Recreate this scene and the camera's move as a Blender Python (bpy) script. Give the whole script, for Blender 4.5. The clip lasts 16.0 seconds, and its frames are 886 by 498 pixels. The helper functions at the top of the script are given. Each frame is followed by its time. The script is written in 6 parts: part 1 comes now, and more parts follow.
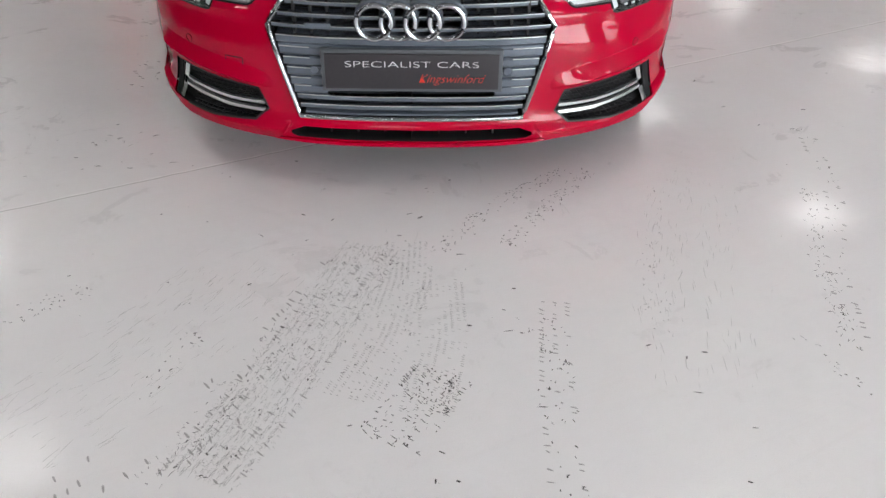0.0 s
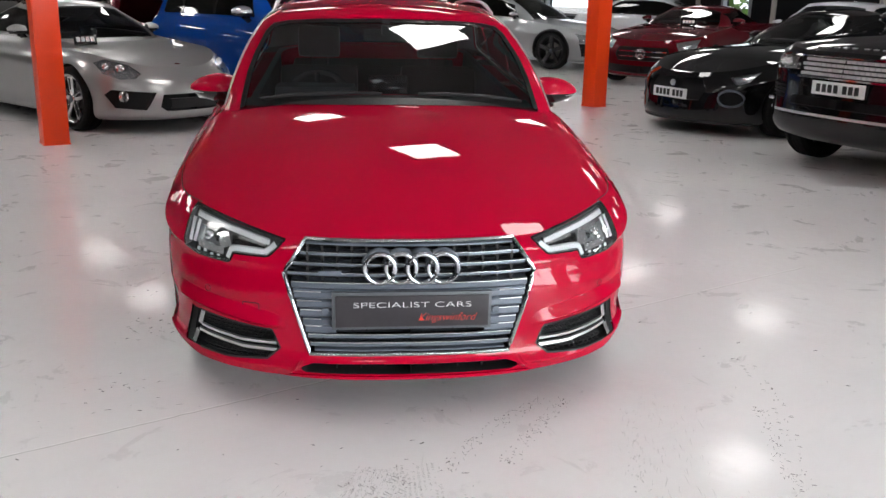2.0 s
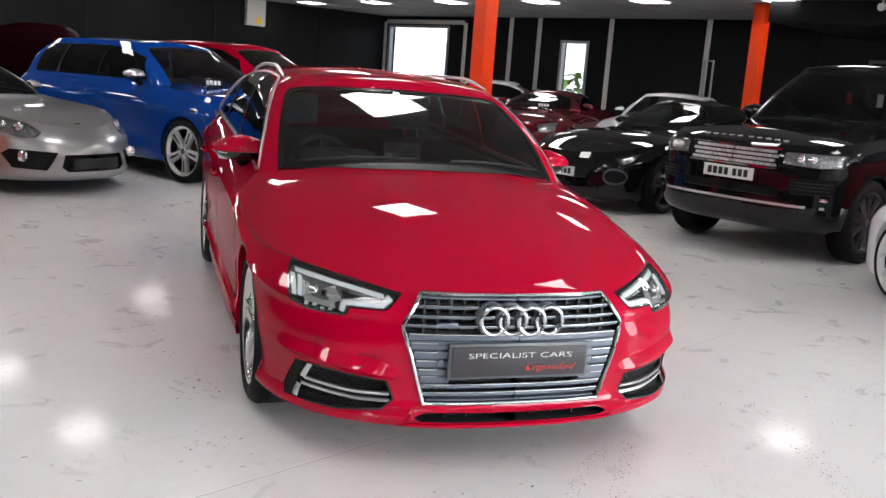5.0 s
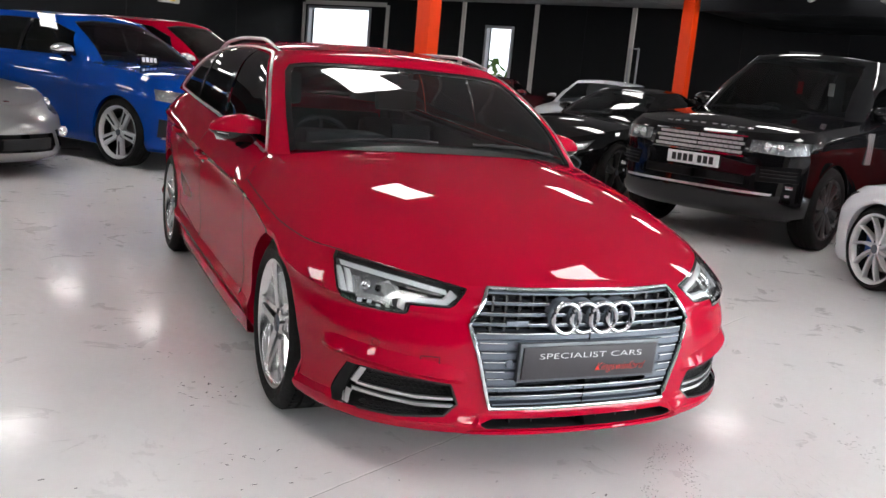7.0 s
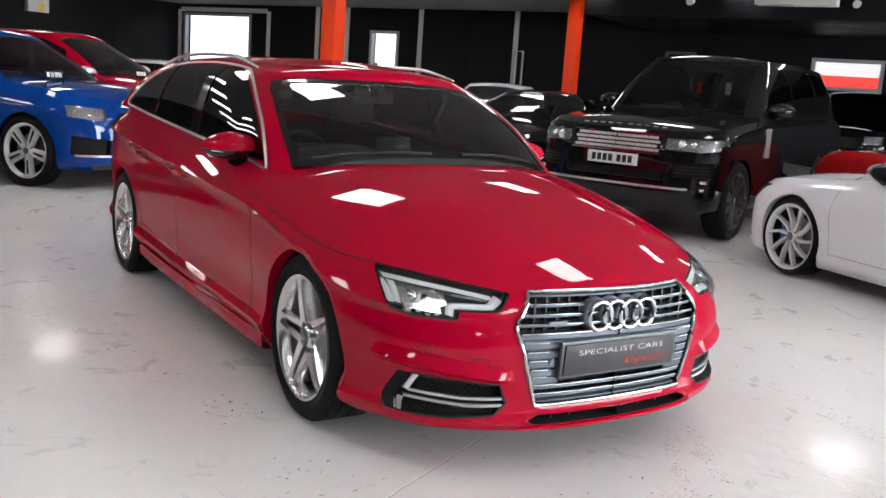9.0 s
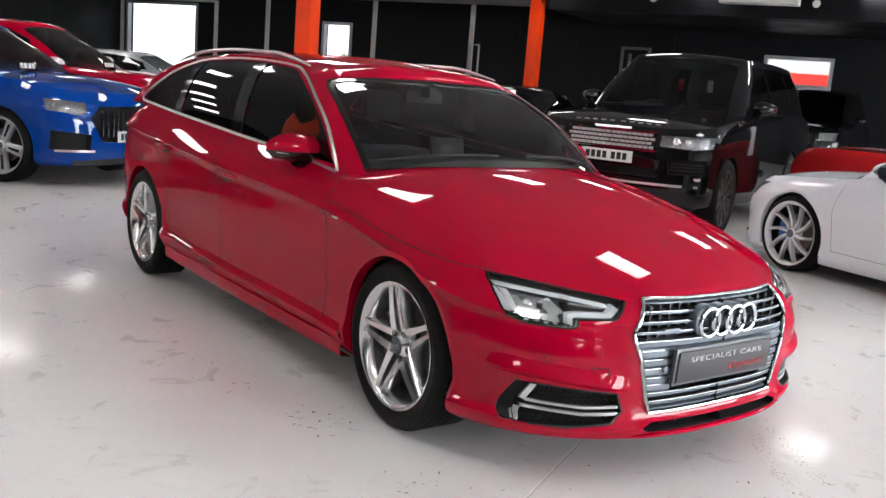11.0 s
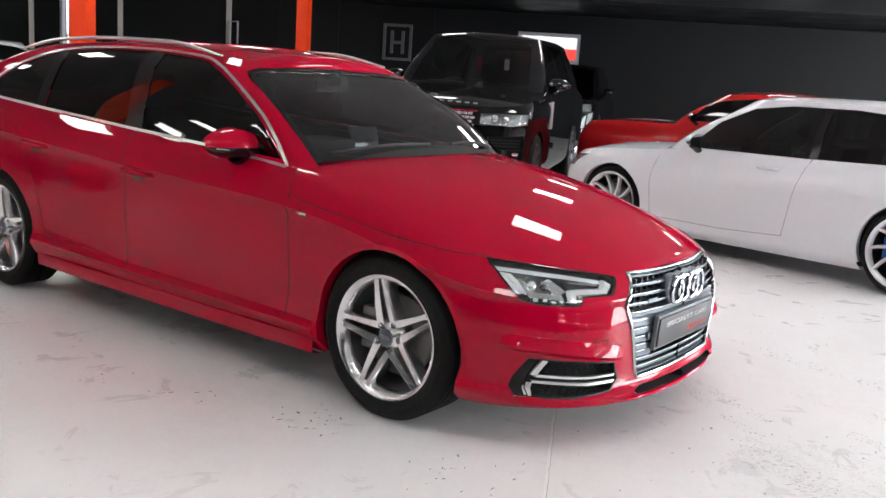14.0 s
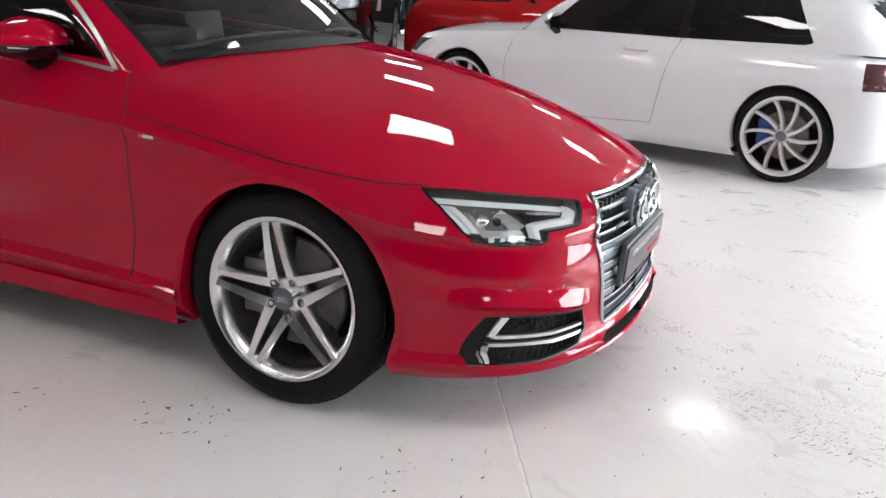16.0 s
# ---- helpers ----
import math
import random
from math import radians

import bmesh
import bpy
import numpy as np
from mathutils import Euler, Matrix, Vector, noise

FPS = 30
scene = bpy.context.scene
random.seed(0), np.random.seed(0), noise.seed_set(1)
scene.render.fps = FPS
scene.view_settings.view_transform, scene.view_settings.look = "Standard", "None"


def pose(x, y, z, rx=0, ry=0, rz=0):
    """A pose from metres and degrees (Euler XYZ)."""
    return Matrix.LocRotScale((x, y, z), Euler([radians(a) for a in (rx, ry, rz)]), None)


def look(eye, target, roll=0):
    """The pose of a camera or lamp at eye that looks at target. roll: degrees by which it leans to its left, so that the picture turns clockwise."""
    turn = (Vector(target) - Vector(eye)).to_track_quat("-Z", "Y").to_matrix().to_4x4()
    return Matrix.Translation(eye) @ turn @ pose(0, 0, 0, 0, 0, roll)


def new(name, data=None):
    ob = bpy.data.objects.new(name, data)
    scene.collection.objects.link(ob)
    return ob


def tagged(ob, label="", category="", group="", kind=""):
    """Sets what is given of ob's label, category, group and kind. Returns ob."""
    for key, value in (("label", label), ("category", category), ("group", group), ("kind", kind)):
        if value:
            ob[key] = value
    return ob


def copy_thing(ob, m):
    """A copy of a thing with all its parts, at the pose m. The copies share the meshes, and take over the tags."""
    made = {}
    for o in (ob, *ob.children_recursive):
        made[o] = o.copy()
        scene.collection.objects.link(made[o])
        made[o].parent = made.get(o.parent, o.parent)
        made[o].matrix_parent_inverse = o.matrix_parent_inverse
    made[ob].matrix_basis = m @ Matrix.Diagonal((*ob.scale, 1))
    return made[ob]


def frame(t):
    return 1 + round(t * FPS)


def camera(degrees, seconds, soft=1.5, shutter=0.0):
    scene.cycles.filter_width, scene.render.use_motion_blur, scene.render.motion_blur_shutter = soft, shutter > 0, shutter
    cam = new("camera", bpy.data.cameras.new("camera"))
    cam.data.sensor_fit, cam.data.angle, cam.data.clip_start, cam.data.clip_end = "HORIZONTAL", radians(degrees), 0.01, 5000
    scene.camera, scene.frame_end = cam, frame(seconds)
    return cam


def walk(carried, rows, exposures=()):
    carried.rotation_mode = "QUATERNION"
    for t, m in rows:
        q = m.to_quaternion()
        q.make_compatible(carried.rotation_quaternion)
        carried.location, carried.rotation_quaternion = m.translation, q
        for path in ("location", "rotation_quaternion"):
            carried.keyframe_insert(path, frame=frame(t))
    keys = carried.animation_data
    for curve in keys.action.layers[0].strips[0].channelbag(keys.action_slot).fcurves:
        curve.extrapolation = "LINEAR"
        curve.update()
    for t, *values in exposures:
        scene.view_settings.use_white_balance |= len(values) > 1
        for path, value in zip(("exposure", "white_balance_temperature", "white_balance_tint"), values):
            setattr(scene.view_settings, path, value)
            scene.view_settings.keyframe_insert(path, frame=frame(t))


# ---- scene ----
from mathutils.bvhtree import BVHTree as BVH

cam = camera(51.2, 16.0, soft=1.5)
PATH = [
    (0, (0.086, -2.581, 1.464), (0.096, -0.897, 0.386), 0.6),
    (0.5, (0.067, -2.603, 1.498), (0.092, -0.855, 0.525), 0.4),
    (1, (0.008, -2.656, 1.537), (0.069, -0.842, 0.696), 0.6),
    (1.5, (-0.137, -2.803, 1.489), (0.021, -0.921, 0.829), 1.0),
    (2, (-0.225, -2.921, 1.47), (-0.013, -1.007, 0.93), 1.2),
    (2.5, (-0.338, -2.989, 1.462), (-0.061, -1.061, 1.005), 1.6),
    (3, (-0.528, -3.008, 1.439), (-0.169, -1.083, 1.033), 2.4),
    (5.5, (-1.376, -2.848, 1.39), (-0.727, -0.992, 1.024), 4.6),
    (6, (-1.386, -2.539, 1.35), (-0.716, -0.695, 0.961), 5.2),
    (6.5, (-1.545, -2.506, 1.326), (-0.81, -0.686, 0.942), 5.3),
    (7, (-1.719, -2.467, 1.332), (-0.904, -0.681, 0.952), 5.3),
    (7.5, (-1.855, -2.457, 1.335), (-0.962, -0.705, 0.967), 5.0),
    (8, (-2.019, -2.463, 1.347), (-1.05, -0.75, 0.989), 4.7),
    (8.5, (-2.162, -2.438, 1.343), (-1.14, -0.755, 0.993), 4.3),
    (9, (-2.289, -2.328, 1.336), (-1.232, -0.667, 0.983), 4.0),
    (11.5, (-2.895, -1.798, 1.335), (-1.667, -0.261, 0.976), 4.4),
    (12, (-3.004, -1.655, 1.344), (-1.719, -0.166, 0.987), 4.0),
    (12.5, (-3.096, -1.527, 1.34), (-1.746, -0.095, 0.984), 3.8),
    (13, (-3.203, -1.41, 1.342), (-1.782, -0.051, 0.977), 3.6),
    (13.5, (-3.279, -1.33, 1.334), (-1.787, -0.051, 0.958), 3.6),
    (14, (-3.5, -1.315, 1.338), (-1.919, -0.148, 0.965), 3.8),
    (14.5, (-3.378, -1.139, 1.318), (-1.723, -0.09, 0.917), 3.6),
    (15, (-3.252, -0.921, 1.283), (-1.529, -0.008, 0.838), 3.5),
    (15.5, (-3.144, -0.709, 1.292), (-1.391, 0.102, 0.772), 3.7),
    (16, (-2.968, -0.513, 1.265), (-1.209, 0.24, 0.681), 3.4),
]
EXPOSURES = [(0, -0.3, 6500, 12), (0.5, -0.3, 6500, 12), (1.5, -0.15, 6500, 12), (2.5, 0.05, 6500, 12), (5.5, 0.16, 6500, 12), (9, 0.2, 6500, 12), (12.5, 0.34, 6500, 12), (14, 0.4, 6500, 12), (15, 0.36, 6500, 12), (16, 0.34, 6500, 12)]
walk(cam, [(t, look(eye, target, roll)) for t, eye, target, roll in PATH], exposures=EXPOSURES)


# ---- world and light ----
world = bpy.data.worlds.new("world")
scene.world = world
world.use_nodes = True
sky = world.node_tree.nodes.new("ShaderNodeTexSky")
sky.sky_type, sky.sun_disc, sky.sun_elevation, sky.sun_rotation = "NISHITA", False, radians(47), radians(286)
world.node_tree.nodes["Background"].inputs["Strength"].default_value = 0.15
world.node_tree.links.new(sky.outputs[0], world.node_tree.nodes["Background"].inputs["Color"])
sun = new("sun", bpy.data.lights.new("sun", "SUN"))
sun.data.energy, sun.data.angle, sun.data.color = 5.0, radians(0.6), (1, 0.96, 0.9)
sun.matrix_world = look((-35, 10, 40), (0, 0, 0))
PANEL_LIGHT = 15.0
DAYLIGHT = 950.0

# ---- materials ----
def mat(name, color, rough=0.5, metal=0.0, coat=0.0, noise_scale=0, noise_amt=0.0, bump=0.0, bump_scale=200, emit=0.0, trans=0.0, ior=1.45, alpha=1.0, rough_var=0.0, coat_rough=0.03, spec=0.5, fine=0.0):
    m = bpy.data.materials.new(name)
    m.use_nodes = True
    nt = m.node_tree
    b = nt.nodes["Principled BSDF"]
    b.inputs["Base Color"].default_value = (*color, 1)
    b.inputs["Roughness"].default_value = rough
    b.inputs["Metallic"].default_value = metal
    b.inputs["Coat Weight"].default_value = coat
    b.inputs["Coat Roughness"].default_value = coat_rough
    b.inputs["Transmission Weight"].default_value = trans
    b.inputs["IOR"].default_value = ior
    b.inputs["Alpha"].default_value = alpha
    b.inputs["Specular IOR Level"].default_value = spec
    if emit:
        b.inputs["Emission Color"].default_value = (*color, 1)
        b.inputs["Emission Strength"].default_value = emit
    tc = nt.nodes.new("ShaderNodeTexCoord")
    if noise_scale:
        n = nt.nodes.new("ShaderNodeTexNoise")
        n.inputs["Scale"].default_value, n.inputs["Detail"].default_value = noise_scale, 6
        nt.links.new(tc.outputs["Object"], n.inputs["Vector"])
        mix = nt.nodes.new("ShaderNodeMix")
        mix.data_type = "RGBA"
        mix.inputs[6].default_value = (*[max(0, c * (1 - noise_amt)) for c in color], 1)
        mix.inputs[7].default_value = (*[min(1, c * (1 + noise_amt)) for c in color], 1)
        nt.links.new(n.outputs["Fac"], mix.inputs[0])
        nt.links.new(mix.outputs[2], b.inputs["Base Color"])
        if rough_var:
            r = nt.nodes.new("ShaderNodeMapRange")
            r.inputs["From Min"].default_value, r.inputs["From Max"].default_value = 0.3, 0.7
            r.inputs["To Min"].default_value, r.inputs["To Max"].default_value = max(0, rough - rough_var), rough + rough_var
            nt.links.new(n.outputs["Fac"], r.inputs["Value"])
            nt.links.new(r.outputs[0], b.inputs["Roughness"])
    if bump:
        n2 = nt.nodes.new("ShaderNodeTexNoise")
        n2.inputs["Scale"].default_value, n2.inputs["Detail"].default_value = bump_scale, 4
        nt.links.new(tc.outputs["Object"], n2.inputs["Vector"])
        bp = nt.nodes.new("ShaderNodeBump")
        bp.inputs["Strength"].default_value, bp.inputs["Distance"].default_value = bump, 0.002
        nt.links.new(n2.outputs["Fac"], bp.inputs["Height"])
        nt.links.new(bp.outputs[0], b.inputs["Normal"])
    return m


def paint(name, color, metal=0.0, rough=0.4, coat=0.9):
    return mat(name, color, rough, metal, coat, 1400, 0.03, coat_rough=0.008, spec=0.0)


RED = paint("red_paint", (0.40, 0.0004, 0.021), 0.0, 0.45, 0.6)
DEEP_RED = paint("deep_red_paint", (0.12, 0.006, 0.012), 0.3)
CLASSIC_RED = paint("classic_red_paint", (0.45, 0.012, 0.015))
BLUE = paint("blue_paint", (0.001, 0.050, 0.30), 0.0, 0.35)
SILVER = paint("silver_paint", (0.40, 0.40, 0.395), 0.75, 0.30)
GREY_PAINT = paint("grey_paint", (0.42, 0.44, 0.45), 0.4)
BLACK_PAINT = paint("black_paint", (0.006, 0.006, 0.007), 0.0, 0.25)
WHITE = paint("white_paint", (0.72, 0.74, 0.775))
MAROON = paint("maroon_paint", (0.055, 0.004, 0.008), 0.3)
def thin_glass(name, tint, gain=1.6):
    """A thin pane: tinted see-through with a mirror-like gloss that grows towards grazing."""
    m = bpy.data.materials.new(name)
    m.use_nodes = True
    nt = m.node_tree
    nt.nodes.remove(nt.nodes["Principled BSDF"])
    tr, gl, fr, mx, power, mul = (nt.nodes.new(k) for k in ("ShaderNodeBsdfTransparent", "ShaderNodeBsdfGlossy", "ShaderNodeLayerWeight", "ShaderNodeMixShader", "ShaderNodeMath", "ShaderNodeMath"))
    tr.inputs[0].default_value = (*tint, 1)
    gl.inputs["Roughness"].default_value = 0.004
    gl.inputs["Color"].default_value = (1, 1, 1, 1)
    fr.inputs["Blend"].default_value = 0.5
    power.operation, mul.operation, mul.use_clamp = "POWER", "MULTIPLY_ADD", True
    power.inputs[1].default_value = 5.0
    mul.inputs[1].default_value, mul.inputs[2].default_value = 0.95, 0.042 * gain
    nt.links.new(fr.outputs["Facing"], power.inputs[0])
    nt.links.new(power.outputs[0], mul.inputs[0])
    nt.links.new(mul.outputs[0], mx.inputs[0])
    nt.links.new(tr.outputs[0], mx.inputs[1])
    nt.links.new(gl.outputs[0], mx.inputs[2])
    nt.links.new(mx.outputs[0], nt.nodes["Material Output"].inputs["Surface"])
    return m


GLASS = thin_glass("tinted_glass", (0.035, 0.04, 0.042), 1.1)
SCREEN_GLASS = thin_glass("windscreen_glass", (0.46, 0.49, 0.50), 1.25)
CLEAR = thin_glass("clear_glass", (0.93, 0.95, 0.95), 1.2)
CHROME = mat("chrome", (0.78, 0.79, 0.80), 0.09, 1.0, noise_scale=6, noise_amt=0.03, rough_var=0.01)
SATIN = mat("satin_aluminium", (0.70, 0.71, 0.72), 0.3, 0.9, noise_scale=6, noise_amt=0.03, rough_var=0.02)
ALLOY = mat("alloy", (0.74, 0.745, 0.75), 0.24, 1.0, 0.1, 25, 0.04, rough_var=0.03)
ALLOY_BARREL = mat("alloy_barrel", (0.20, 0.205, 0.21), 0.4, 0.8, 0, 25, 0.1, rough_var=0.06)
GRILLE_CHROME = mat("satin_chrome", (0.46, 0.47, 0.49), 0.2, 1.0, noise_scale=6, noise_amt=0.04, rough_var=0.02)
BRIGHT_ALLOY = mat("bright_alloy", (0.72, 0.73, 0.74), 0.32, 0.55, 0.4, 25, 0.05, rough_var=0.04)
DARK_ALLOY = mat("dark_alloy", (0.03, 0.03, 0.032), 0.3, 0.6, 0.5, 60, 0.1, rough_var=0.05)
GRILLE_GREY = mat("grille_grey", (0.115, 0.135, 0.165), 0.36, 0.25, 0.3, 90, 0.1, rough_var=0.06)
GLOSS_BLACK = mat("gloss_black", (0.006, 0.006, 0.007), 0.1, 0, 0.2, 60, 0.3, rough_var=0.03)
TRIM_BLACK = mat("black_plastic", (0.014, 0.014, 0.015), 0.5, 0, 0, 150, 0.25, 0.15, 900, rough_var=0.1)
RUBBER = mat("tyre_rubber", (0.006, 0.006, 0.006), 0.7, 0, 0, 60, 0.35, 0.2, 700, rough_var=0.1, spec=0.25)
VOID = mat("dark_recess", (0.006, 0.006, 0.007), 0.75, 0, 0, 80, 0.3)
LAMP_CHROME = mat("lamp_reflector", (0.80, 0.82, 0.83), 0.2, 0.8, 0.2, 70, 0.06, rough_var=0.03)
LAMP_WHITE = mat("lamp_light_guide", (0.74, 0.76, 0.78), 0.2, 0.0, 0.5, 90, 0.05)
LAMP_DARK = mat("lamp_bezel", (0.15, 0.155, 0.162), 0.25, 0.4, 0.3, 60, 0.06, rough_var=0.03)
LAMP_MID = mat("lamp_grey", (0.32, 0.33, 0.34), 0.25, 0.5, 0.3, 60, 0.15, rough_var=0.05)
LAMP_SILVER = mat("lamp_silver", (0.68, 0.69, 0.70), 0.16, 0.85, 0.3, 60, 0.05, rough_var=0.03)
LENS_DARK = mat("smoked_red_lens", (0.045, 0.003, 0.005), 0.1, 0, 0.8, 60, 0.3)
LENS_RED = mat("red_lens", (0.22, 0.004, 0.006), 0.08, 0, 0.8, 60, 0.2)
CABIN = mat("cabin_trim", (0.042, 0.045, 0.049), 0.6, 0, 0, 120, 0.3, 0.3, 500)
LEATHER = mat("seat_leather", (0.035, 0.033, 0.033), 0.45, 0, 0, 60, 0.25, 0.3, 300)
BRAKE = mat("brake_disc", (0.22, 0.21, 0.20), 0.4, 0.9, 0, 80, 0.2, rough_var=0.1)
CALIPER_BLUE = mat("blue_caliper", (0.01, 0.09, 0.4), 0.35, 0, 0.4, 60, 0.1)
PLATE_WHITE = mat("plate_white", (0.80, 0.81, 0.80), 0.3, 0, 0.3, 80, 0.05)
PLATE_DARK = mat("plate_charcoal", (0.030, 0.027, 0.031), 0.4, 0, 0.1, 120, 0.15)
PLATE_RIM = mat("plate_surround", (0.10, 0.11, 0.12), 0.3, 0.3, 0.2, 80, 0.1)
INK_BLACK = mat("ink_black", (0.01, 0.01, 0.01), 0.4, noise_scale=60, noise_amt=0.2)
INK_WHITE = mat("ink_white", (0.82, 0.82, 0.82), 0.35, noise_scale=60, noise_amt=0.05)
INK_RED = mat("ink_red", (0.75, 0.05, 0.035), 0.35, noise_scale=60, noise_amt=0.1)
ORANGE = mat("orange_paint", (0.90, 0.055, 0.003), 0.4, 0, 0.1, 6, 0.08, 0.15, 60, rough_var=0.08)
BLACK_WALL = mat("black_cladding", (0.0045, 0.005, 0.006), 0.5, 0, 0, 1.2, 0.35, 0.1, 30, rough_var=0.1, spec=0.2)
GREY_METAL = mat("grey_metal_frame", (0.38, 0.39, 0.41), 0.4, 0.4, 0, 12, 0.1, rough_var=0.08)
TILE = mat("ceiling_tile", (0.29, 0.29, 0.288), 0.85, 0, 0, 30, 0.06, 0.5, 160)
TBAR = mat("ceiling_bar", (0.36, 0.36, 0.36), 0.5, 0, 0, 30, 0.05)
PANEL = mat("light_diffuser", (1.0, 0.985, 0.96), 0.4, emit=PANEL_LIGHT)
SIGN_GREY = mat("sign_grey_metal", (0.10, 0.103, 0.108), 0.45, 0.4, 0, 12, 0.1, rough_var=0.08)
YELLOW = mat("yellow_label", (0.75, 0.5, 0.03), 0.4, noise_scale=40, noise_amt=0.1)
OFF_WHITE = mat("off_white_plastic", (0.6, 0.58, 0.54), 0.4, noise_scale=20, noise_amt=0.06)
SKIN_DUST = mat("rubber_scuff", (0.07, 0.065, 0.065), 0.8, noise_scale=300, noise_amt=0.5)


def floor_material():
    m = mat("glossy_painted_floor", (0.5, 0.49, 0.48), 0.2)
    nt = m.node_tree
    b = nt.nodes["Principled BSDF"]
    tc = next(n for n in nt.nodes if n.type == "TEX_COORD")

    def noise_node(scale, detail, dist=0.0, rough=0.6):
        n = nt.nodes.new("ShaderNodeTexNoise")
        n.inputs["Scale"].default_value, n.inputs["Detail"].default_value, n.inputs["Distortion"].default_value, n.inputs["Roughness"].default_value = scale, detail, dist, rough
        nt.links.new(tc.outputs["Object"], n.inputs["Vector"])
        return n

    def ramp(src, stops):
        r = nt.nodes.new("ShaderNodeValToRGB")
        e = r.color_ramp.elements
        e[0].position, e[0].color = stops[0][0], (*stops[0][1], 1)
        e[1].position, e[1].color = stops[-1][0], (*stops[-1][1], 1)
        for p, c in stops[1:-1]:
            x = e.new(p)
            x.color = (*c, 1)
        nt.links.new(src, r.inputs[0])
        return r

    big = noise_node(0.55, 5, 0.4)
    mid = noise_node(3.2, 8, 0.8, 0.7)
    fine = noise_node(38, 8, 0.2, 0.75)
    speck = noise_node(130, 3)
    wavy = noise_node(10.0, 1, 0.4, 0.5)
    base = ramp(big.outputs["Fac"], [(0.3, (0.70, 0.685, 0.685)), (0.5, (0.76, 0.745, 0.745)), (0.72, (0.80, 0.785, 0.775))])
    stain = ramp(mid.outputs["Fac"], [(0.28, (0.972, 0.970, 0.968)), (0.5, (1, 1, 1)), (0.75, (1.0, 0.988, 0.98))])
    grime = ramp(fine.outputs["Fac"], [(0.30, (0.965, 0.963, 0.962)), (0.42, (1, 1, 1)), (0.9, (1, 1, 1))])
    dots = ramp(speck.outputs["Fac"], [(0.24, (0.75, 0.74, 0.73)), (0.29, (1, 1, 1)), (1, (1, 1, 1))])
    turn = nt.nodes.new("ShaderNodeMapping")
    turn.inputs["Rotation"].default_value[2] = radians(62)
    turn.inputs["Scale"].default_value = (2.2, 46, 1)
    nt.links.new(tc.outputs["Object"], turn.inputs["Vector"])
    brushed = noise_node(1.0, 7, 0.6, 0.7)
    nt.links.new(turn.outputs[0], brushed.inputs["Vector"])
    streaks = ramp(brushed.outputs["Fac"], [(0.28, (0.975, 0.974, 0.973)), (0.48, (1, 1, 1)), (0.8, (1.0, 1.0, 1.0))])
    grain = noise_node(420, 3, 0.0, 0.7)
    dust = ramp(grain.outputs["Fac"], [(0.30, (0.90, 0.90, 0.90)), (0.5, (1, 1, 1)), (0.7, (1.0, 1.0, 1.0))])
    last = base.outputs[0]
    for other in (stain, grime, dots, streaks, dust):
        mx = nt.nodes.new("ShaderNodeMix")
        mx.data_type, mx.blend_type = "RGBA", "MULTIPLY"
        mx.inputs[0].default_value = 1.0
        nt.links.new(last, mx.inputs[6])
        nt.links.new(other.outputs[0], mx.inputs[7])
        last = mx.outputs[2]
    nt.links.new(last, b.inputs["Base Color"])
    r = nt.nodes.new("ShaderNodeMapRange")
    r.inputs["From Min"].default_value, r.inputs["From Max"].default_value = 0.3, 0.75
    r.inputs["To Min"].default_value, r.inputs["To Max"].default_value = 0.24, 0.40
    nt.links.new(mid.outputs["Fac"], r.inputs["Value"])
    nt.links.new(r.outputs[0], b.inputs["Roughness"])
    bp = nt.nodes.new("ShaderNodeBump")
    bp.inputs["Strength"].default_value, bp.inputs["Distance"].default_value = 0.8, 0.005
    nt.links.new(wavy.outputs["Fac"], bp.inputs["Height"])
    bp2 = nt.nodes.new("ShaderNodeBump")
    bp2.inputs["Strength"].default_value, bp2.inputs["Distance"].default_value = 0.04, 0.0015
    nt.links.new(fine.outputs["Fac"], bp2.inputs["Height"])
    nt.links.new(bp.outputs[0], bp2.inputs["Normal"])
    nt.links.new(bp2.outputs[0], b.inputs["Normal"])
    b.inputs["Coat Weight"].default_value = 0.26
    b.inputs["Coat Roughness"].default_value = 0.09
    b.inputs["Specular IOR Level"].default_value = 0.2
    return m


FLOOR = floor_material()


# ---- mesh helpers ----
def finish(name, bm, material, sharp=35):
    me = bpy.data.meshes.new(name)
    bm.normal_update()
    bm.to_mesh(me)
    bm.free()
    for p in me.polygons:
        p.use_smooth = True
    me.set_sharp_from_angle(angle=radians(sharp))
    me.materials.append(material)
    return me


def part(name, bm, material, parent, label="", sharp=35):
    ob = new(name, finish(name, bm, material, sharp))
    ob.parent = parent
    if label:
        tagged(ob, label)
    return ob


def thing(name, bm, material, label, category, group="", kind="", sharp=35):
    return tagged(new(name, finish(name, bm, material, sharp)), label, category, group, kind)


def empty(name, label, category, m=None, group=""):
    ob = tagged(new(name), label, category, group)
    ob.empty_display_size = 0.2
    if m is not None:
        ob.matrix_world = m
    return ob


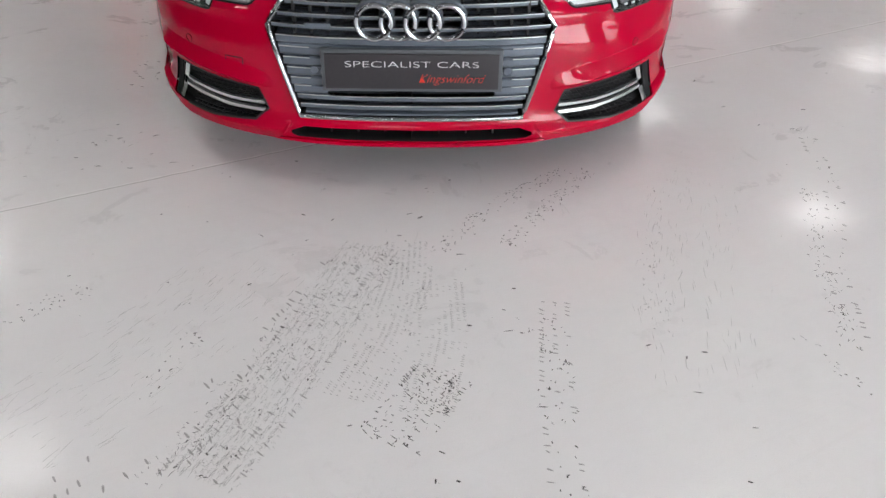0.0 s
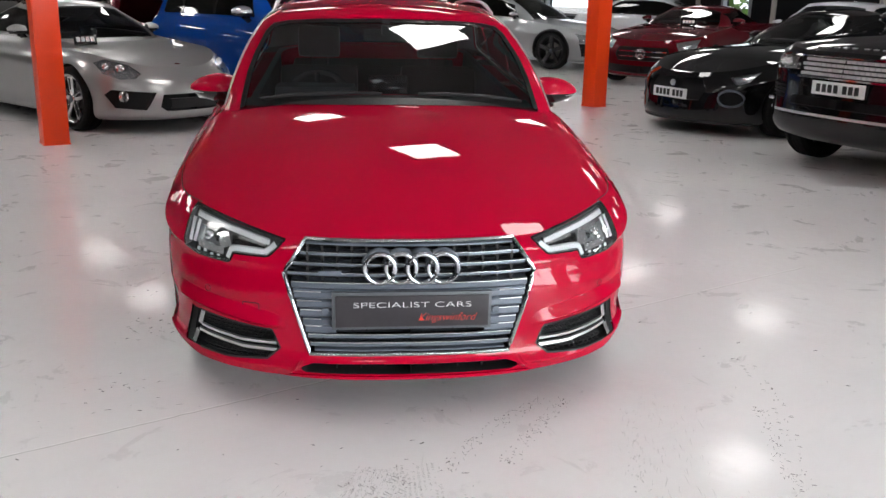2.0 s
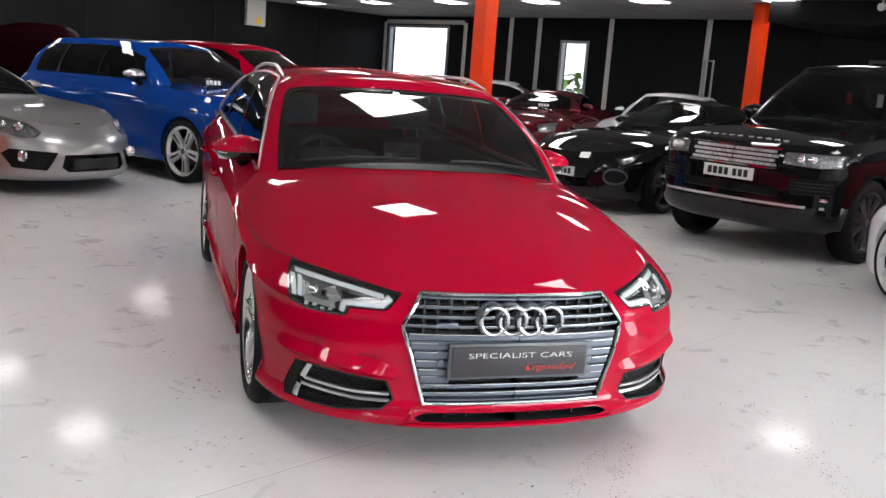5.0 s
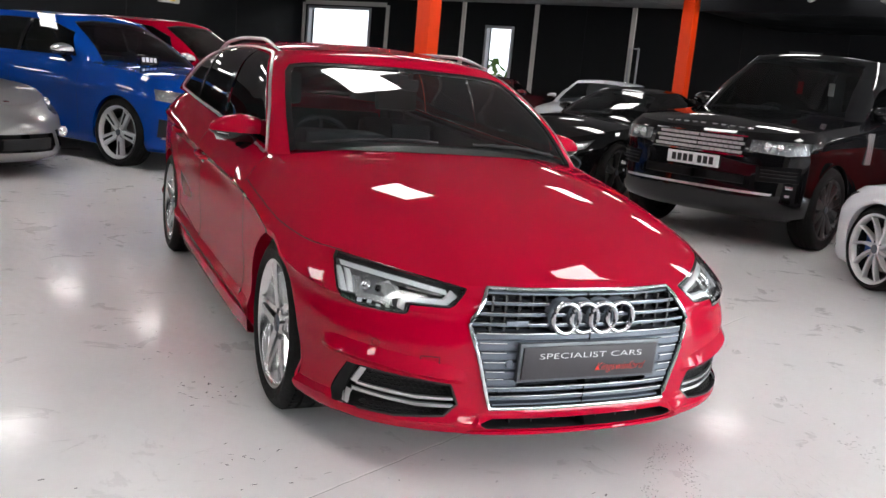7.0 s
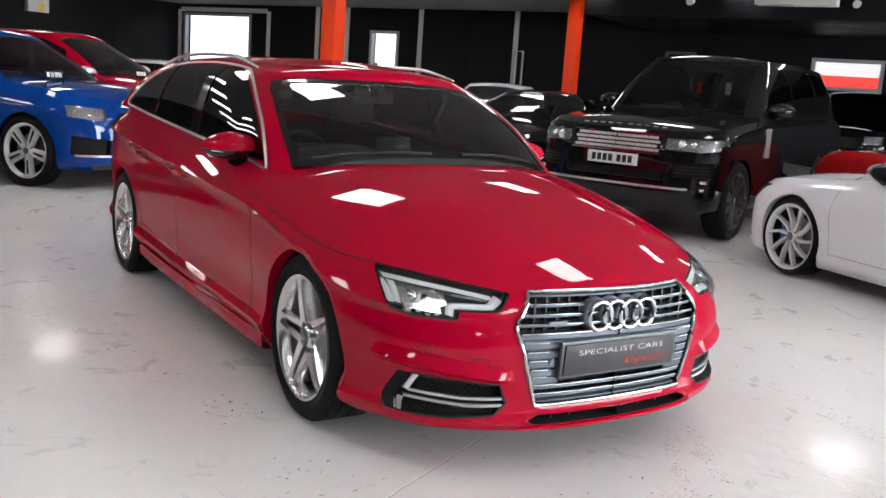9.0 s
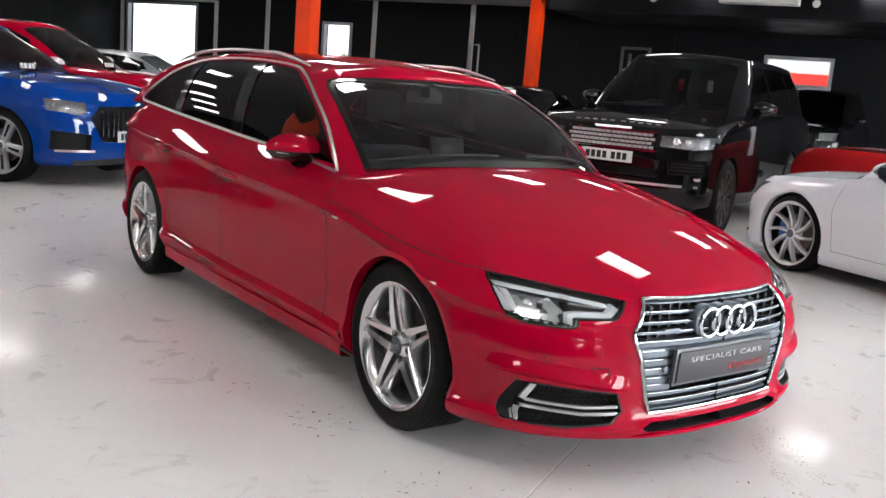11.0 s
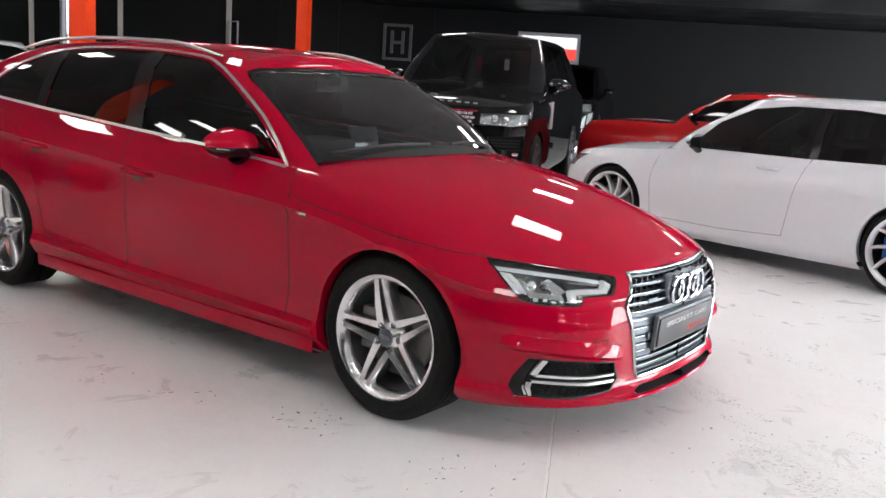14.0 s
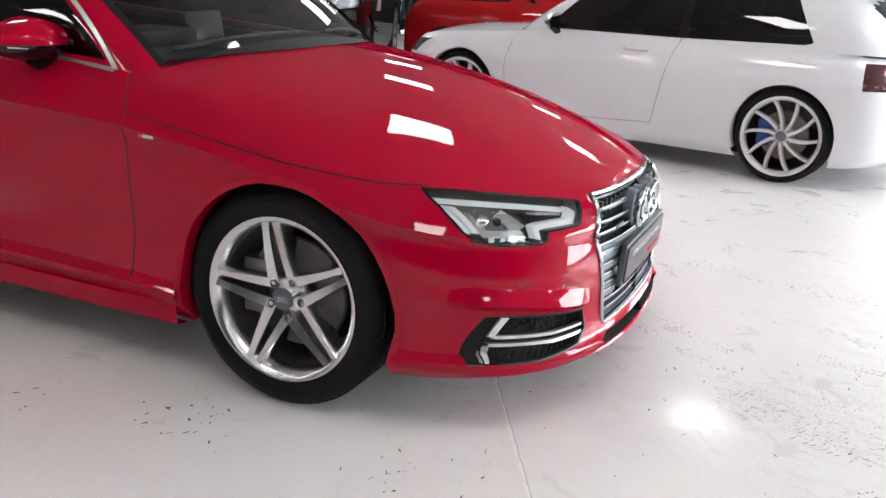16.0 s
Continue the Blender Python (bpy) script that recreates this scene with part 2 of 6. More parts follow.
def box(bm, x0, x1, y0, y1, z0, z1, bevel=0.0, m=None):
    made = bmesh.ops.create_cube(bm, size=1.0, matrix=Matrix.LocRotScale(((x0 + x1) / 2, (y0 + y1) / 2, (z0 + z1) / 2), None, (abs(x1 - x0), abs(y1 - y0), abs(z1 - z0))))
    vs = made["verts"]
    if bevel:
        es = list({e for v in vs for e in v.link_edges})
        bv = bmesh.ops.bevel(bm, geom=es, offset=bevel, segments=2, affect="EDGES", profile=0.7)
        vs = list({v for f in bv["faces"] for v in f.verts} | {v for v in vs if v.is_valid})
    if m is not None:
        bmesh.ops.transform(bm, matrix=m, verts=vs)
    return vs


def box_bm(*args, **kw):
    bm = bmesh.new()
    box(bm, *args, **kw)
    return bm


def pchip(keys):
    xs, ys = [k[0] for k in keys], [k[1] for k in keys]
    n = len(xs)
    h = [xs[i + 1] - xs[i] for i in range(n - 1)]
    d = [(ys[i + 1] - ys[i]) / h[i] for i in range(n - 1)]
    m = [d[0]] + [0 if d[i - 1] * d[i] <= 0 else 2 * d[i - 1] * d[i] / (d[i - 1] + d[i]) for i in range(1, n - 1)] + [d[-1]]

    def f(x):
        if x <= xs[0]:
            return ys[0]
        if x >= xs[-1]:
            return ys[-1]
        i = next(j for j in range(n - 1) if x <= xs[j + 1])
        t = (x - xs[i]) / h[i]
        return (ys[i] * (1 + 2 * t) * (1 - t) ** 2 + m[i] * h[i] * t * (1 - t) ** 2 + ys[i + 1] * t * t * (3 - 2 * t) - m[i + 1] * h[i] * t * t * (1 - t))
    return f


def grid(rows, closed=False):
    """A quad grid from rows of points."""
    bm = bmesh.new()
    vs = [[bm.verts.new(p) for p in r] for r in rows]
    for i in range(len(rows) - 1):
        n = len(rows[i])
        for j in range(n if closed else n - 1):
            k = (j + 1) % n
            bm.faces.new((vs[i][j], vs[i][k], vs[i + 1][k], vs[i + 1][j]))
    return bm


def lathe(bm, profile, seg=48, m=None):
    """Turns a profile of (radius, x) about the x axis."""
    rings = []
    for r, x in profile:
        rings.append([bm.verts.new((x, r * math.cos(2 * math.pi * k / seg), r * math.sin(2 * math.pi * k / seg))) for k in range(seg)])
    for a, b in zip(rings, rings[1:]):
        for k in range(seg):
            bm.faces.new((a[k], a[(k + 1) % seg], b[(k + 1) % seg], b[k]))
    vs = [v for r in rings for v in r]
    if m is not None:
        bmesh.ops.transform(bm, matrix=m, verts=vs)
    return vs


def tube(bm, pts, r, seg=8, close=False, flat=1.0):
    """A round bar along points."""
    pts = [Vector(p) for p in pts]
    n = len(pts)
    rings = []
    for i, p in enumerate(pts):
        d = (pts[(i + 1) % n] - pts[i - 1]) if close else (pts[min(i + 1, n - 1)] - pts[max(i - 1, 0)])
        d.normalize()
        up = Vector((0, 0, 1)) if abs(d.z) < 0.95 else Vector((1, 0, 0))
        s = d.cross(up).normalized()
        u = s.cross(d)
        rr = r[i] if isinstance(r, (list, tuple)) else r
        rings.append([bm.verts.new(p + rr * (math.cos(2 * math.pi * k / seg) * s + flat * math.sin(2 * math.pi * k / seg) * u)) for k in range(seg)])
    pairs = list(zip(rings, rings[1:])) + ([(rings[-1], rings[0])] if close else [])
    for a, b in pairs:
        for k in range(seg):
            bm.faces.new((a[k], a[(k + 1) % seg], b[(k + 1) % seg], b[k]))
    if not close:
        bm.faces.new(rings[0][::-1])
        bm.faces.new(rings[-1])
    return bm


def rounded(pts, n=5):
    """A smooth open curve through 2D points."""
    out = []
    for k in range(len(pts) - 1):
        p0, p1, p2, p3 = pts[max(k - 1, 0)], pts[k], pts[k + 1], pts[min(k + 2, len(pts) - 1)]
        for q in range(n):
            t = q / n
            out.append(tuple(0.5 * (2 * p1[i] + (p2[i] - p0[i]) * t + (2 * p0[i] - 5 * p1[i] + 4 * p2[i] - p3[i]) * t * t + (3 * p1[i] - p0[i] - 3 * p2[i] + p3[i]) * t ** 3) for i in (0, 1)))
    return out + [tuple(pts[-1])]


def inside(poly, a, b):
    c = False
    for (x0, y0), (x1, y1) in zip(poly, poly[1:] + poly[:1]):
        if (y0 > b) != (y1 > b) and a < (x1 - x0) * (b - y0) / (y1 - y0) + x0:
            c = not c
    return c


AXES = {"side": (1, 2, 0), "front": (0, 2, 1), "top": (0, 1, 2)}


def split(bm, poly, view, keep=lambda c: True):
    """Cuts the faces within a polygon of that view out of bm and returns them as a mesh of their own."""
    i, j, k = AXES[view]
    lo = [min(p[q] for p in poly) for q in (0, 1)]
    hi = [max(p[q] for p in poly) for q in (0, 1)]

    def near(f):
        xs, ys = [v.co[i] for v in f.verts], [v.co[j] for v in f.verts]
        return max(xs) > lo[0] - 0.001 and min(xs) < hi[0] + 0.001 and max(ys) > lo[1] - 0.001 and min(ys) < hi[1] + 0.001 and keep(f.calc_center_median())
    for p, q in zip(poly, poly[1:] + poly[:1]):
        d = (q[0] - p[0], q[1] - p[1])
        if d[0] ** 2 + d[1] ** 2 < 1e-10:
            continue
        co, no = [0, 0, 0], [0, 0, 0]
        co[i], co[j] = p
        no[i], no[j] = d[1], -d[0]
        fs = [f for f in bm.faces if near(f)]
        if not fs:
            break
        geom = list({e for f in fs for e in f.edges} | {v for f in fs for v in f.verts}) + fs
        bmesh.ops.bisect_plane(bm, geom=geom, dist=1e-5, plane_co=co, plane_no=no)
    bm.faces.ensure_lookup_table()
    chosen = []
    for f in bm.faces:
        c = f.calc_center_median()
        if inside(poly, c[i], c[j]) and keep(c):
            chosen.append(f)
    out = bmesh.new()
    vm = {}
    for f in chosen:
        for v in f.verts:
            if v not in vm:
                vm[v] = out.verts.new(v.co)
        out.faces.new([vm[v] for v in f.verts])
    bmesh.ops.delete(bm, geom=chosen, context="FACES")
    return out


def shifted(bm, x=0, y=0, z=0, inset=0.0):
    b = bm.copy()
    b.normal_update()
    if inset:
        ns = {v: v.normal.copy() for v in b.verts}
        for v, n in ns.items():
            v.co -= n * inset
    for v in b.verts:
        v.co += Vector((x, y, z))
    return b


def recess(bm, depth, way=None):
    """A pan behind a cut-out: its floor set back and its walls."""
    b = bm.copy()
    b.normal_update()
    edges = [e for e in b.edges if e.is_boundary]
    ns = {v: (Vector(way) if way else -v.normal) for v in b.verts}
    res = bmesh.ops.extrude_edge_only(b, edges=edges)
    rim = {v for v in res["geom"] if isinstance(v, bmesh.types.BMVert)}
    for v in b.verts:
        if v not in rim and v in ns:
            v.co += ns[v] * depth
    return b


def both(bm):
    """Mirrors a half mesh to the other side and joins it in the middle."""
    src = list(bm.verts)
    new_v = {v: bm.verts.new((-v.co.x, v.co.y, v.co.z)) for v in src}
    for f in list(bm.faces):
        bm.faces.new([new_v[v] for v in reversed(f.verts)])
    mid = [v for v in bm.verts if abs(v.co.x) < 1e-4]
    bmesh.ops.remove_doubles(bm, verts=mid, dist=2e-4)
    return bm


def flip(bm):
    for v in bm.verts:
        v.co.x = -v.co.x
    bmesh.ops.reverse_faces(bm, faces=list(bm.faces))
    return bm


def ribbon(tree, pts, view, width, lift, thick=0.0, start=3.0, way=-1, step=0.03):
    """A strip of even width laid along a line of a view, on the surface held in tree."""
    i, j, k = AXES[view]
    dense = []
    for p, q in zip(pts, pts[1:]):
        n = max(1, int(math.hypot(q[0] - p[0], q[1] - p[1]) / step))
        dense += [(p[0] + (q[0] - p[0]) * t / n, p[1] + (q[1] - p[1]) * t / n) for t in range(n)]
    dense.append(pts[-1])
    hits = []
    for p in dense:
        o, ray = [0.0, 0.0, 0.0], [0.0, 0.0, 0.0]
        o[i], o[j], o[k], ray[k] = p[0], p[1], start, way
        hit, no, _, _ = tree.ray_cast(Vector(o), Vector(ray))
        if hit is not None:
            hits.append((hit, -no if no[k] * way > 0 else no))
    rows = []
    for t, (h, no) in enumerate(hits):
        d = hits[min(t + 1, len(hits) - 1)][0] - hits[max(t - 1, 0)][0]
        if d.length < 1e-6:
            continue
        s = no.cross(d).normalized() * width / 2
        rows.append([h - s - no * 0.004, h - s + no * lift, h + s + no * lift, h + s - no * 0.004])
    return grid(rows) if len(rows) > 1 else bmesh.new()


def merged(*bms):
    out = bmesh.new()
    for b in bms:
        me = bpy.data.meshes.new("tmp")
        b.to_mesh(me)
        out.from_mesh(me)
        bpy.data.meshes.remove(me)
        b.free()
    return out


# ---- the building: its own axes, turned against the cars ----
BUILD = 27.0
HIGH = 3.12
BM = pose(0, 0, 0, 0, 0, BUILD)


def structure(name, bm, material, label, category, sharp=35):
    ob = thing(name, bm, material, label, category, kind="structure", sharp=sharp)
    ob.matrix_world = BM
    return ob


# U0 is pulled in: an unseen west edge that keeps side light down
U0, U1, V0, V1 = -6.6, 17.0, -9.0, 20.5
structure("floor", box_bm(U0, U1 + 0.3, V0, V1 + 0.3, -0.15, 0.0), FLOOR, "glossy light grey painted concrete floor with scuffs", "floor")


def wall_with_holes(along, at, lo, hi, holes, thick=0.25):
    """A wall along u or v with real openings; holes are (start, end, sill, head)."""
    bm = bmesh.new()

    def put(a, b, z0, z1):
        if b - a > 1e-4 and z1 - z0 > 1e-4:
            if along == "v":
                box(bm, at, at + thick, a, b, z0, z1)
            else:
                box(bm, a, b, at, at + thick, z0, z1)
    p = lo
    for a, b, z0, z1 in sorted(holes):
        put(p, a, 0, HIGH)
        put(a, b, 0, z0)
        put(a, b, z1, HIGH)
        p = b
    put(p, hi, 0, HIGH)
    return bm


WINDOW, DOOR, FAR_WINDOW = (17.6, 20.25, 0.8, 2.86), (12.55, 13.45, 0.0, 2.55), (1.15, 2.5, 1.72, 2.34)
SOUTH = [(-1.5, 5.5, 0.25, 2.85), (7.5, 14.5, 0.25, 2.85)]
east = structure("wall_east", wall_with_holes("v", U1, V0, V1, [WINDOW, DOOR, FAR_WINDOW]), BLACK_WALL, "black clad showroom wall with window openings", "wall")
structure("wall_north", wall_with_holes("u", V1, U0, U1 + 0.25, []), BLACK_WALL, "black clad showroom end wall", "wall")
structure("wall_south", wall_with_holes("u", V0 - 0.25, U0, U1 + 0.25, SOUTH), OFF_WHITE, "pale wall with wide window openings", "wall")
# added black wall out of view, placed close to darken the car flank
structure("unseen_wall_west", wall_with_holes("v", U0 - 0.25, V0, V1, []), BLACK_WALL, "unseen black side wall set close to cut side light", "wall")
for v in (4.4, 10.5, 8.0, 6.6):
    part("cladding_joint", box_bm(U1 - 0.012, U1 - 0.001, v - 0.02, v + 0.02, 0, HIGH), BLACK_WALL, east)
for u in (4, 7.5, 11, 14.5):
    part("cladding_joint", box_bm(u - 0.015, u + 0.015, V1 - 0.01, V1 - 0.001, 0, HIGH), VOID, bpy.data.objects["wall_north"])

# ceiling: one mesh of tiles hung in bars, with square light panels let into it
PANELS = [(2.05 + 3.7 * i, 0.25 + 2.7 * j) for i in range(-2, 4) for j in range(-3, 8)]
bars, tiles = bmesh.new(), bmesh.new()
box(tiles, U0, U1, V0, V1, HIGH, HIGH + 0.1)
ceiling = structure("ceiling", tiles, TILE, "suspended white tile ceiling with inset light panels", "ceiling")
for k in range(int((U1 - U0) / 1.2) + 1):
    box(bars, U0 + 1.2 * k - 0.3 - 0.012 + 0.0, U0 + 1.2 * k - 0.3 + 0.012, V0, V1, HIGH - 0.006, HIGH - 0.001)
for k in range(int((V1 - V0) / 1.2) + 1):
    box(bars, U0, U1, V0 + 1.2 * k + 0.2 - 0.012, V0 + 1.2 * k + 0.2 + 0.012, HIGH - 0.0065, HIGH - 0.0015)
structure("ceiling_bars", bars, TBAR, "white metal bars of the suspended ceiling", "ceiling")
lamp = empty("ceiling_light", "square white light panel set in the ceiling", "ceiling light", group="ceiling light panels")
part("frame", merged(box_bm(-0.31, 0.31, -0.31, -0.295, -0.012, 0), box_bm(-0.31, 0.31, 0.295, 0.31, -0.012, 0), box_bm(-0.31, -0.295, -0.295, 0.295, -0.012, 0), box_bm(0.295, 0.31, -0.295, 0.295, -0.012, 0)), TBAR, lamp)
part("diffuser", box_bm(-0.294, 0.294, -0.294, 0.294, -0.009, -0.001), PANEL, lamp)
lamp.matrix_world = BM @ pose(*PANELS[0], HIGH - 0.007)
for u, v in PANELS[1:]:
    copy_thing(lamp, BM @ pose(u, v, HIGH - 0.007))


def window(name, hole, panes, blind=0.0):
    """Frame, panes and sill of an opening in the east wall."""
    a, b, z0, z1 = hole
    w = empty(name, "grey framed window looking out to daylight", "window")
    w["kind"] = "structure"
    w.matrix_world = BM
    f = 0.07
    part("window_frame", merged(box_bm(U1 - 0.04, U1 + 0.1, a, a + f, z0, z1), box_bm(U1 - 0.04, U1 + 0.1, b - f, b, z0, z1), box_bm(U1 - 0.04, U1 + 0.1, a + f, b - f, z1 - f, z1), box_bm(U1 - 0.04, U1 + 0.1, a + f, b - f, z0, z0 + f)), GREY_METAL, w)
    for k in range(panes):
        p0, p1 = a + f + (b - a - 2 * f) * k / panes, a + f + (b - a - 2 * f) * (k + 1) / panes
        g = part("pane", box_bm(U1 + 0.04, U1 + 0.048, p0 + 0.01, p1 - 0.01, z0 + f, z1 - f), CLEAR, w)
        g.visible_shadow = False
        if k:
            part("mullion", box_bm(U1 + 0.0, U1 + 0.08, p0 - 0.025, p0 + 0.025, z0 + f, z1 - f), GREY_METAL, w)
    return w


for k, (a, b, z0, z1) in enumerate(SOUTH):
    w = tagged(new("window_%d" % (k + 4)), "tall shopfront window behind the cars", "window", kind="structure")
    w.matrix_world = BM
    part("window_frame", merged(box_bm(a, a + 0.08, V0 - 0.18, V0 - 0.06, z0, z1), box_bm(b - 0.08, b, V0 - 0.18, V0 - 0.06, z0, z1), box_bm(a + 0.08, b - 0.08, V0 - 0.18, V0 - 0.06, z1 - 0.08, z1), box_bm(a + 0.08, b - 0.08, V0 - 0.18, V0 - 0.06, z0, z0 + 0.08)), GREY_METAL, w)
    for q in range(4):
        p0, p1 = a + 0.08 + (b - a - 0.16) * q / 4, a + 0.08 + (b - a - 0.16) * (q + 1) / 4
        part("pane", box_bm(p0 + 0.005, p1 - 0.005, V0 - 0.13, V0 - 0.122, z0 + 0.08, z1 - 0.08), CLEAR, w).visible_shadow = False
        if q:
            part("mullion", box_bm(p0 - 0.03, p0 + 0.03, V0 - 0.17, V0 - 0.07, z0 + 0.08, z1 - 0.08), GREY_METAL, w)
    day = new("daylight", bpy.data.lights.new("daylight", "AREA"))
    day.data.shape, day.data.size, day.data.size_y, day.data.energy, day.data.color = "RECTANGLE", b - a - 0.3, z1 - z0 - 0.3, DAYLIGHT * (1.1, 0.6)[k], (0.93, 0.97, 1.0)
    day.matrix_world = BM @ pose((a + b) / 2, V0 - 0.30, (z0 + z1) / 2, 90)
window("window_1", WINDOW, 1)
for v in (16.95, 20.42):
    part("window_surround", box_bm(U1 - 0.03, U1 - 0.002, v - 0.06, v + 0.06, 0, 2.95), OFF_WHITE, bpy.data.objects["window_1"])
part("window_surround", box_bm(U1 - 0.03, U1 - 0.002, 17.01, 20.36, 2.90, 3.02), OFF_WHITE, bpy.data.objects["window_1"])
for v in (11.9, 14.2, 15.2, 9.2):
    structure("trim", box_bm(U1 - 0.05, U1 - 0.001, v - 0.055, v + 0.055, 0, HIGH - 0.01), OFF_WHITE, "pale metal upright on the black wall", "trim")
window("window_2", FAR_WINDOW, 1)
window("door_1", (DOOR[0], DOOR[1], DOOR[2] + 0.01, DOOR[3]), 1)

# outside: ground and a bright street
outside = thing("ground", box_bm(-90, 90, -90, 90, -0.4, -0.16), mat("outside_paving", (0.35, 0.34, 0.32), 0.8, noise_scale=2, noise_amt=0.2), "pale paving outside the building", "ground", kind="structure")
outside.matrix_world = BM
RENDERED = mat("pale_render_far", (0.75, 0.74, 0.72), 0.8, noise_scale=3, noise_amt=0.06)
LEAF = mat("foliage", (0.10, 0.19, 0.04), 0.6, noise_scale=5, noise_amt=0.4)
HAZE = mat("bright_overcast_distance", (0.93, 0.96, 1.0), 0.9, emit=0.85)
thing("backdrop", box_bm(70, 70.2, -60, 120, -0.16, 30), HAZE, "bright overcast sky beyond the street", "sky", kind="structure").matrix_world = BM
for v, w, h, mm in ((10, 9, 4, RENDERED), (-4, 12, 5, RENDERED)):
    hse = empty("house", "pale rendered house across the street", "house")
    hse.matrix_world = BM @ pose(40, v, -0.17)
    part("wall", box_bm(0, 8, 0, w, 0, h), mm, hse)
    bm = bmesh.new()
    vs = [bm.verts.new(p) for p in ((-0.4, -0.4, h), (8.4, -0.4, h), (8.4, w + 0.4, h), (-0.4, w + 0.4, h), (4, 0, h + 2.4), (4, w, h + 2.4))]
    for q in ((0, 3, 5, 4), (1, 4, 5, 2), (0, 4, 1), (3, 2, 5), (0, 1, 2, 3)):
        bm.faces.new([vs[k] for k in q])
    part("roof", bm, mat("roof_tiles", (0.16, 0.09, 0.07), 0.8, noise_scale=6, noise_amt=0.3), hse)
    if v < 0:
        part("sign_band", box_bm(-0.06, -0.01, 0.3, w - 0.3, 2.1, 2.95, 0.01), INK_RED, hse, "red painted band")
    for k in range(3):
        for zz in (0.9, 3.6):
            part("window", box_bm(-0.05, 0.02, 1.2 + k * w / 3.2, 2.6 + k * w / 3.2, zz, zz + 1.3, 0.01), GLOSS_BLACK, hse)
hedge = bmesh.new()
rng = random.Random(4)
for k in range(900):
    c = Vector((27 + rng.uniform(-0.7, 0.7), rng.uniform(6, 26), rng.uniform(0.0, 1.9)))
    a, b = rng.uniform(0, 6.3), rng.uniform(-1, 1)
    d1 = Vector((math.cos(a), math.sin(a), b)) * 0.22
    d2 = Vector((-math.sin(a), math.cos(a), rng.uniform(-1, 1))) * 0.16
    hedge.faces.new([hedge.verts.new(c + d) for d in (d1, d2, -d1, -d2)])
thing("hedge", hedge, LEAF, "green leafy hedge across the paving", "hedge", kind="stuff").matrix_world = BM

# posts
post_m = merged(box_bm(-0.115, 0.115, -0.115, 0.115, 0, HIGH - 0.001, 0.012), box_bm(-0.119, 0.119, -0.119, 0.119, 0, 0.012))
post = thing("steel_post", post_m, ORANGE, "square steel column painted bright orange", "column", "row of orange columns", sharp=30)
POSTS = [(0.15, 6.75), (7.02, 6.88), (13.72, 6.3)]
post.matrix_world = BM @ pose(*POSTS[0], 0)
for p in POSTS[1:]:
    copy_thing(post, BM @ pose(*p, 0))

# wall fittings
ub = empty("alarm_box", "off-white wall box with a yellow warning label", "wall box")
ub.matrix_world = BM @ pose(12.2, V1 - 0.14, 2.75)
part("case", box_bm(-0.3, 0.3, 0, 0.13, -0.35, 0.35, 0.02), OFF_WHITE, ub)
part("label", box_bm(0.0, 0.16, -0.004, -0.001, -0.3, -0.12), YELLOW, ub)
sg = empty("framed_sign", "square grey metal frame sign on a black wall", "wall sign")
sg.matrix_world = BM @ pose(U1 - 0.05, 5.2, 1.55)
part("frame", merged(box_bm(0, 0.04, -0.33, 0.33, 0.74, 0.8), box_bm(0, 0.04, -0.33, 0.33, 0, 0.06), box_bm(0, 0.04, -0.33, -0.27, 0.06, 0.74), box_bm(0, 0.04, 0.27, 0.33, 0.06, 0.74)), SIGN_GREY, sg)
part("emblem", merged(box_bm(0.01, 0.03, -0.16, -0.09, 0.15, 0.65), box_bm(0.01, 0.03, 0.09, 0.16, 0.15, 0.65), box_bm(0.01, 0.03, -0.09, 0.09, 0.36, 0.43)), SIGN_GREY, sg)
dh = empty("door_pull", "tall brushed metal pull on the black doors", "door handle")
dh.matrix_world = BM @ pose(U1 - 0.1, 8.95, 1.0)
part("grip", tube(bmesh.new(), [(0, 0, 0), (0, 0, 1.2)], 0.025), GREY_METAL, dh)
part("bracket", tube(bmesh.new(), [(0, 0, 1.19), (0, 0.22, 1.19), (0, 0.22, 0.0)], 0.025), GREY_METAL, dh)

# darker lower bulkhead and recess by the east wall
bulk = structure("bulkhead", box_bm(U1 - 4.0, U1 - 0.002, -5.0, 5.8, 2.74, HIGH - 0.02), BLACK_WALL, "black boxed bulkhead under the ceiling", "bulkhead")
for v in (1.2, 3.8):
    sp = empty("spotlight", "small black ceiling spotlight", "spotlight", group="spotlights")
    sp.matrix_world = BM @ pose(U1 - 4.3, v, HIGH - 0.007)
    part("stem", tube(bmesh.new(), [(0, 0, 0), (0, 0, -0.12)], 0.015), GREY_METAL, sp)
    part("head", tube(bmesh.new(), [(-0.06, 0, -0.16), (0.1, 0, -0.13)], [0.06, 0.045], 16), OFF_WHITE, sp)
ht = empty("wall_heater", "long pale heater hung near the ceiling", "heater")
ht.matrix_world = BM @ pose(12.2, 2.0, HIGH - 0.25)
part("case", box_bm(-0.15, 0.15, -0.6, 0.6, 0.0, 0.16, 0.02), OFF_WHITE, ht)
part("hanger", box_bm(-0.02, 0.02, -0.4, -0.37, 0.16, 0.245), GREY_METAL, ht)
part("hanger", box_bm(-0.02, 0.02, 0.37, 0.4, 0.16, 0.245), GREY_METAL, ht)


# ---- cars ----
def quarter(w, f, c, n, t):
    th = t * math.pi / 2
    return w * max(0.0, math.sin(th)) ** (2 / n), f + c * (1 - max(0.0, math.cos(th)) ** (2 / n))


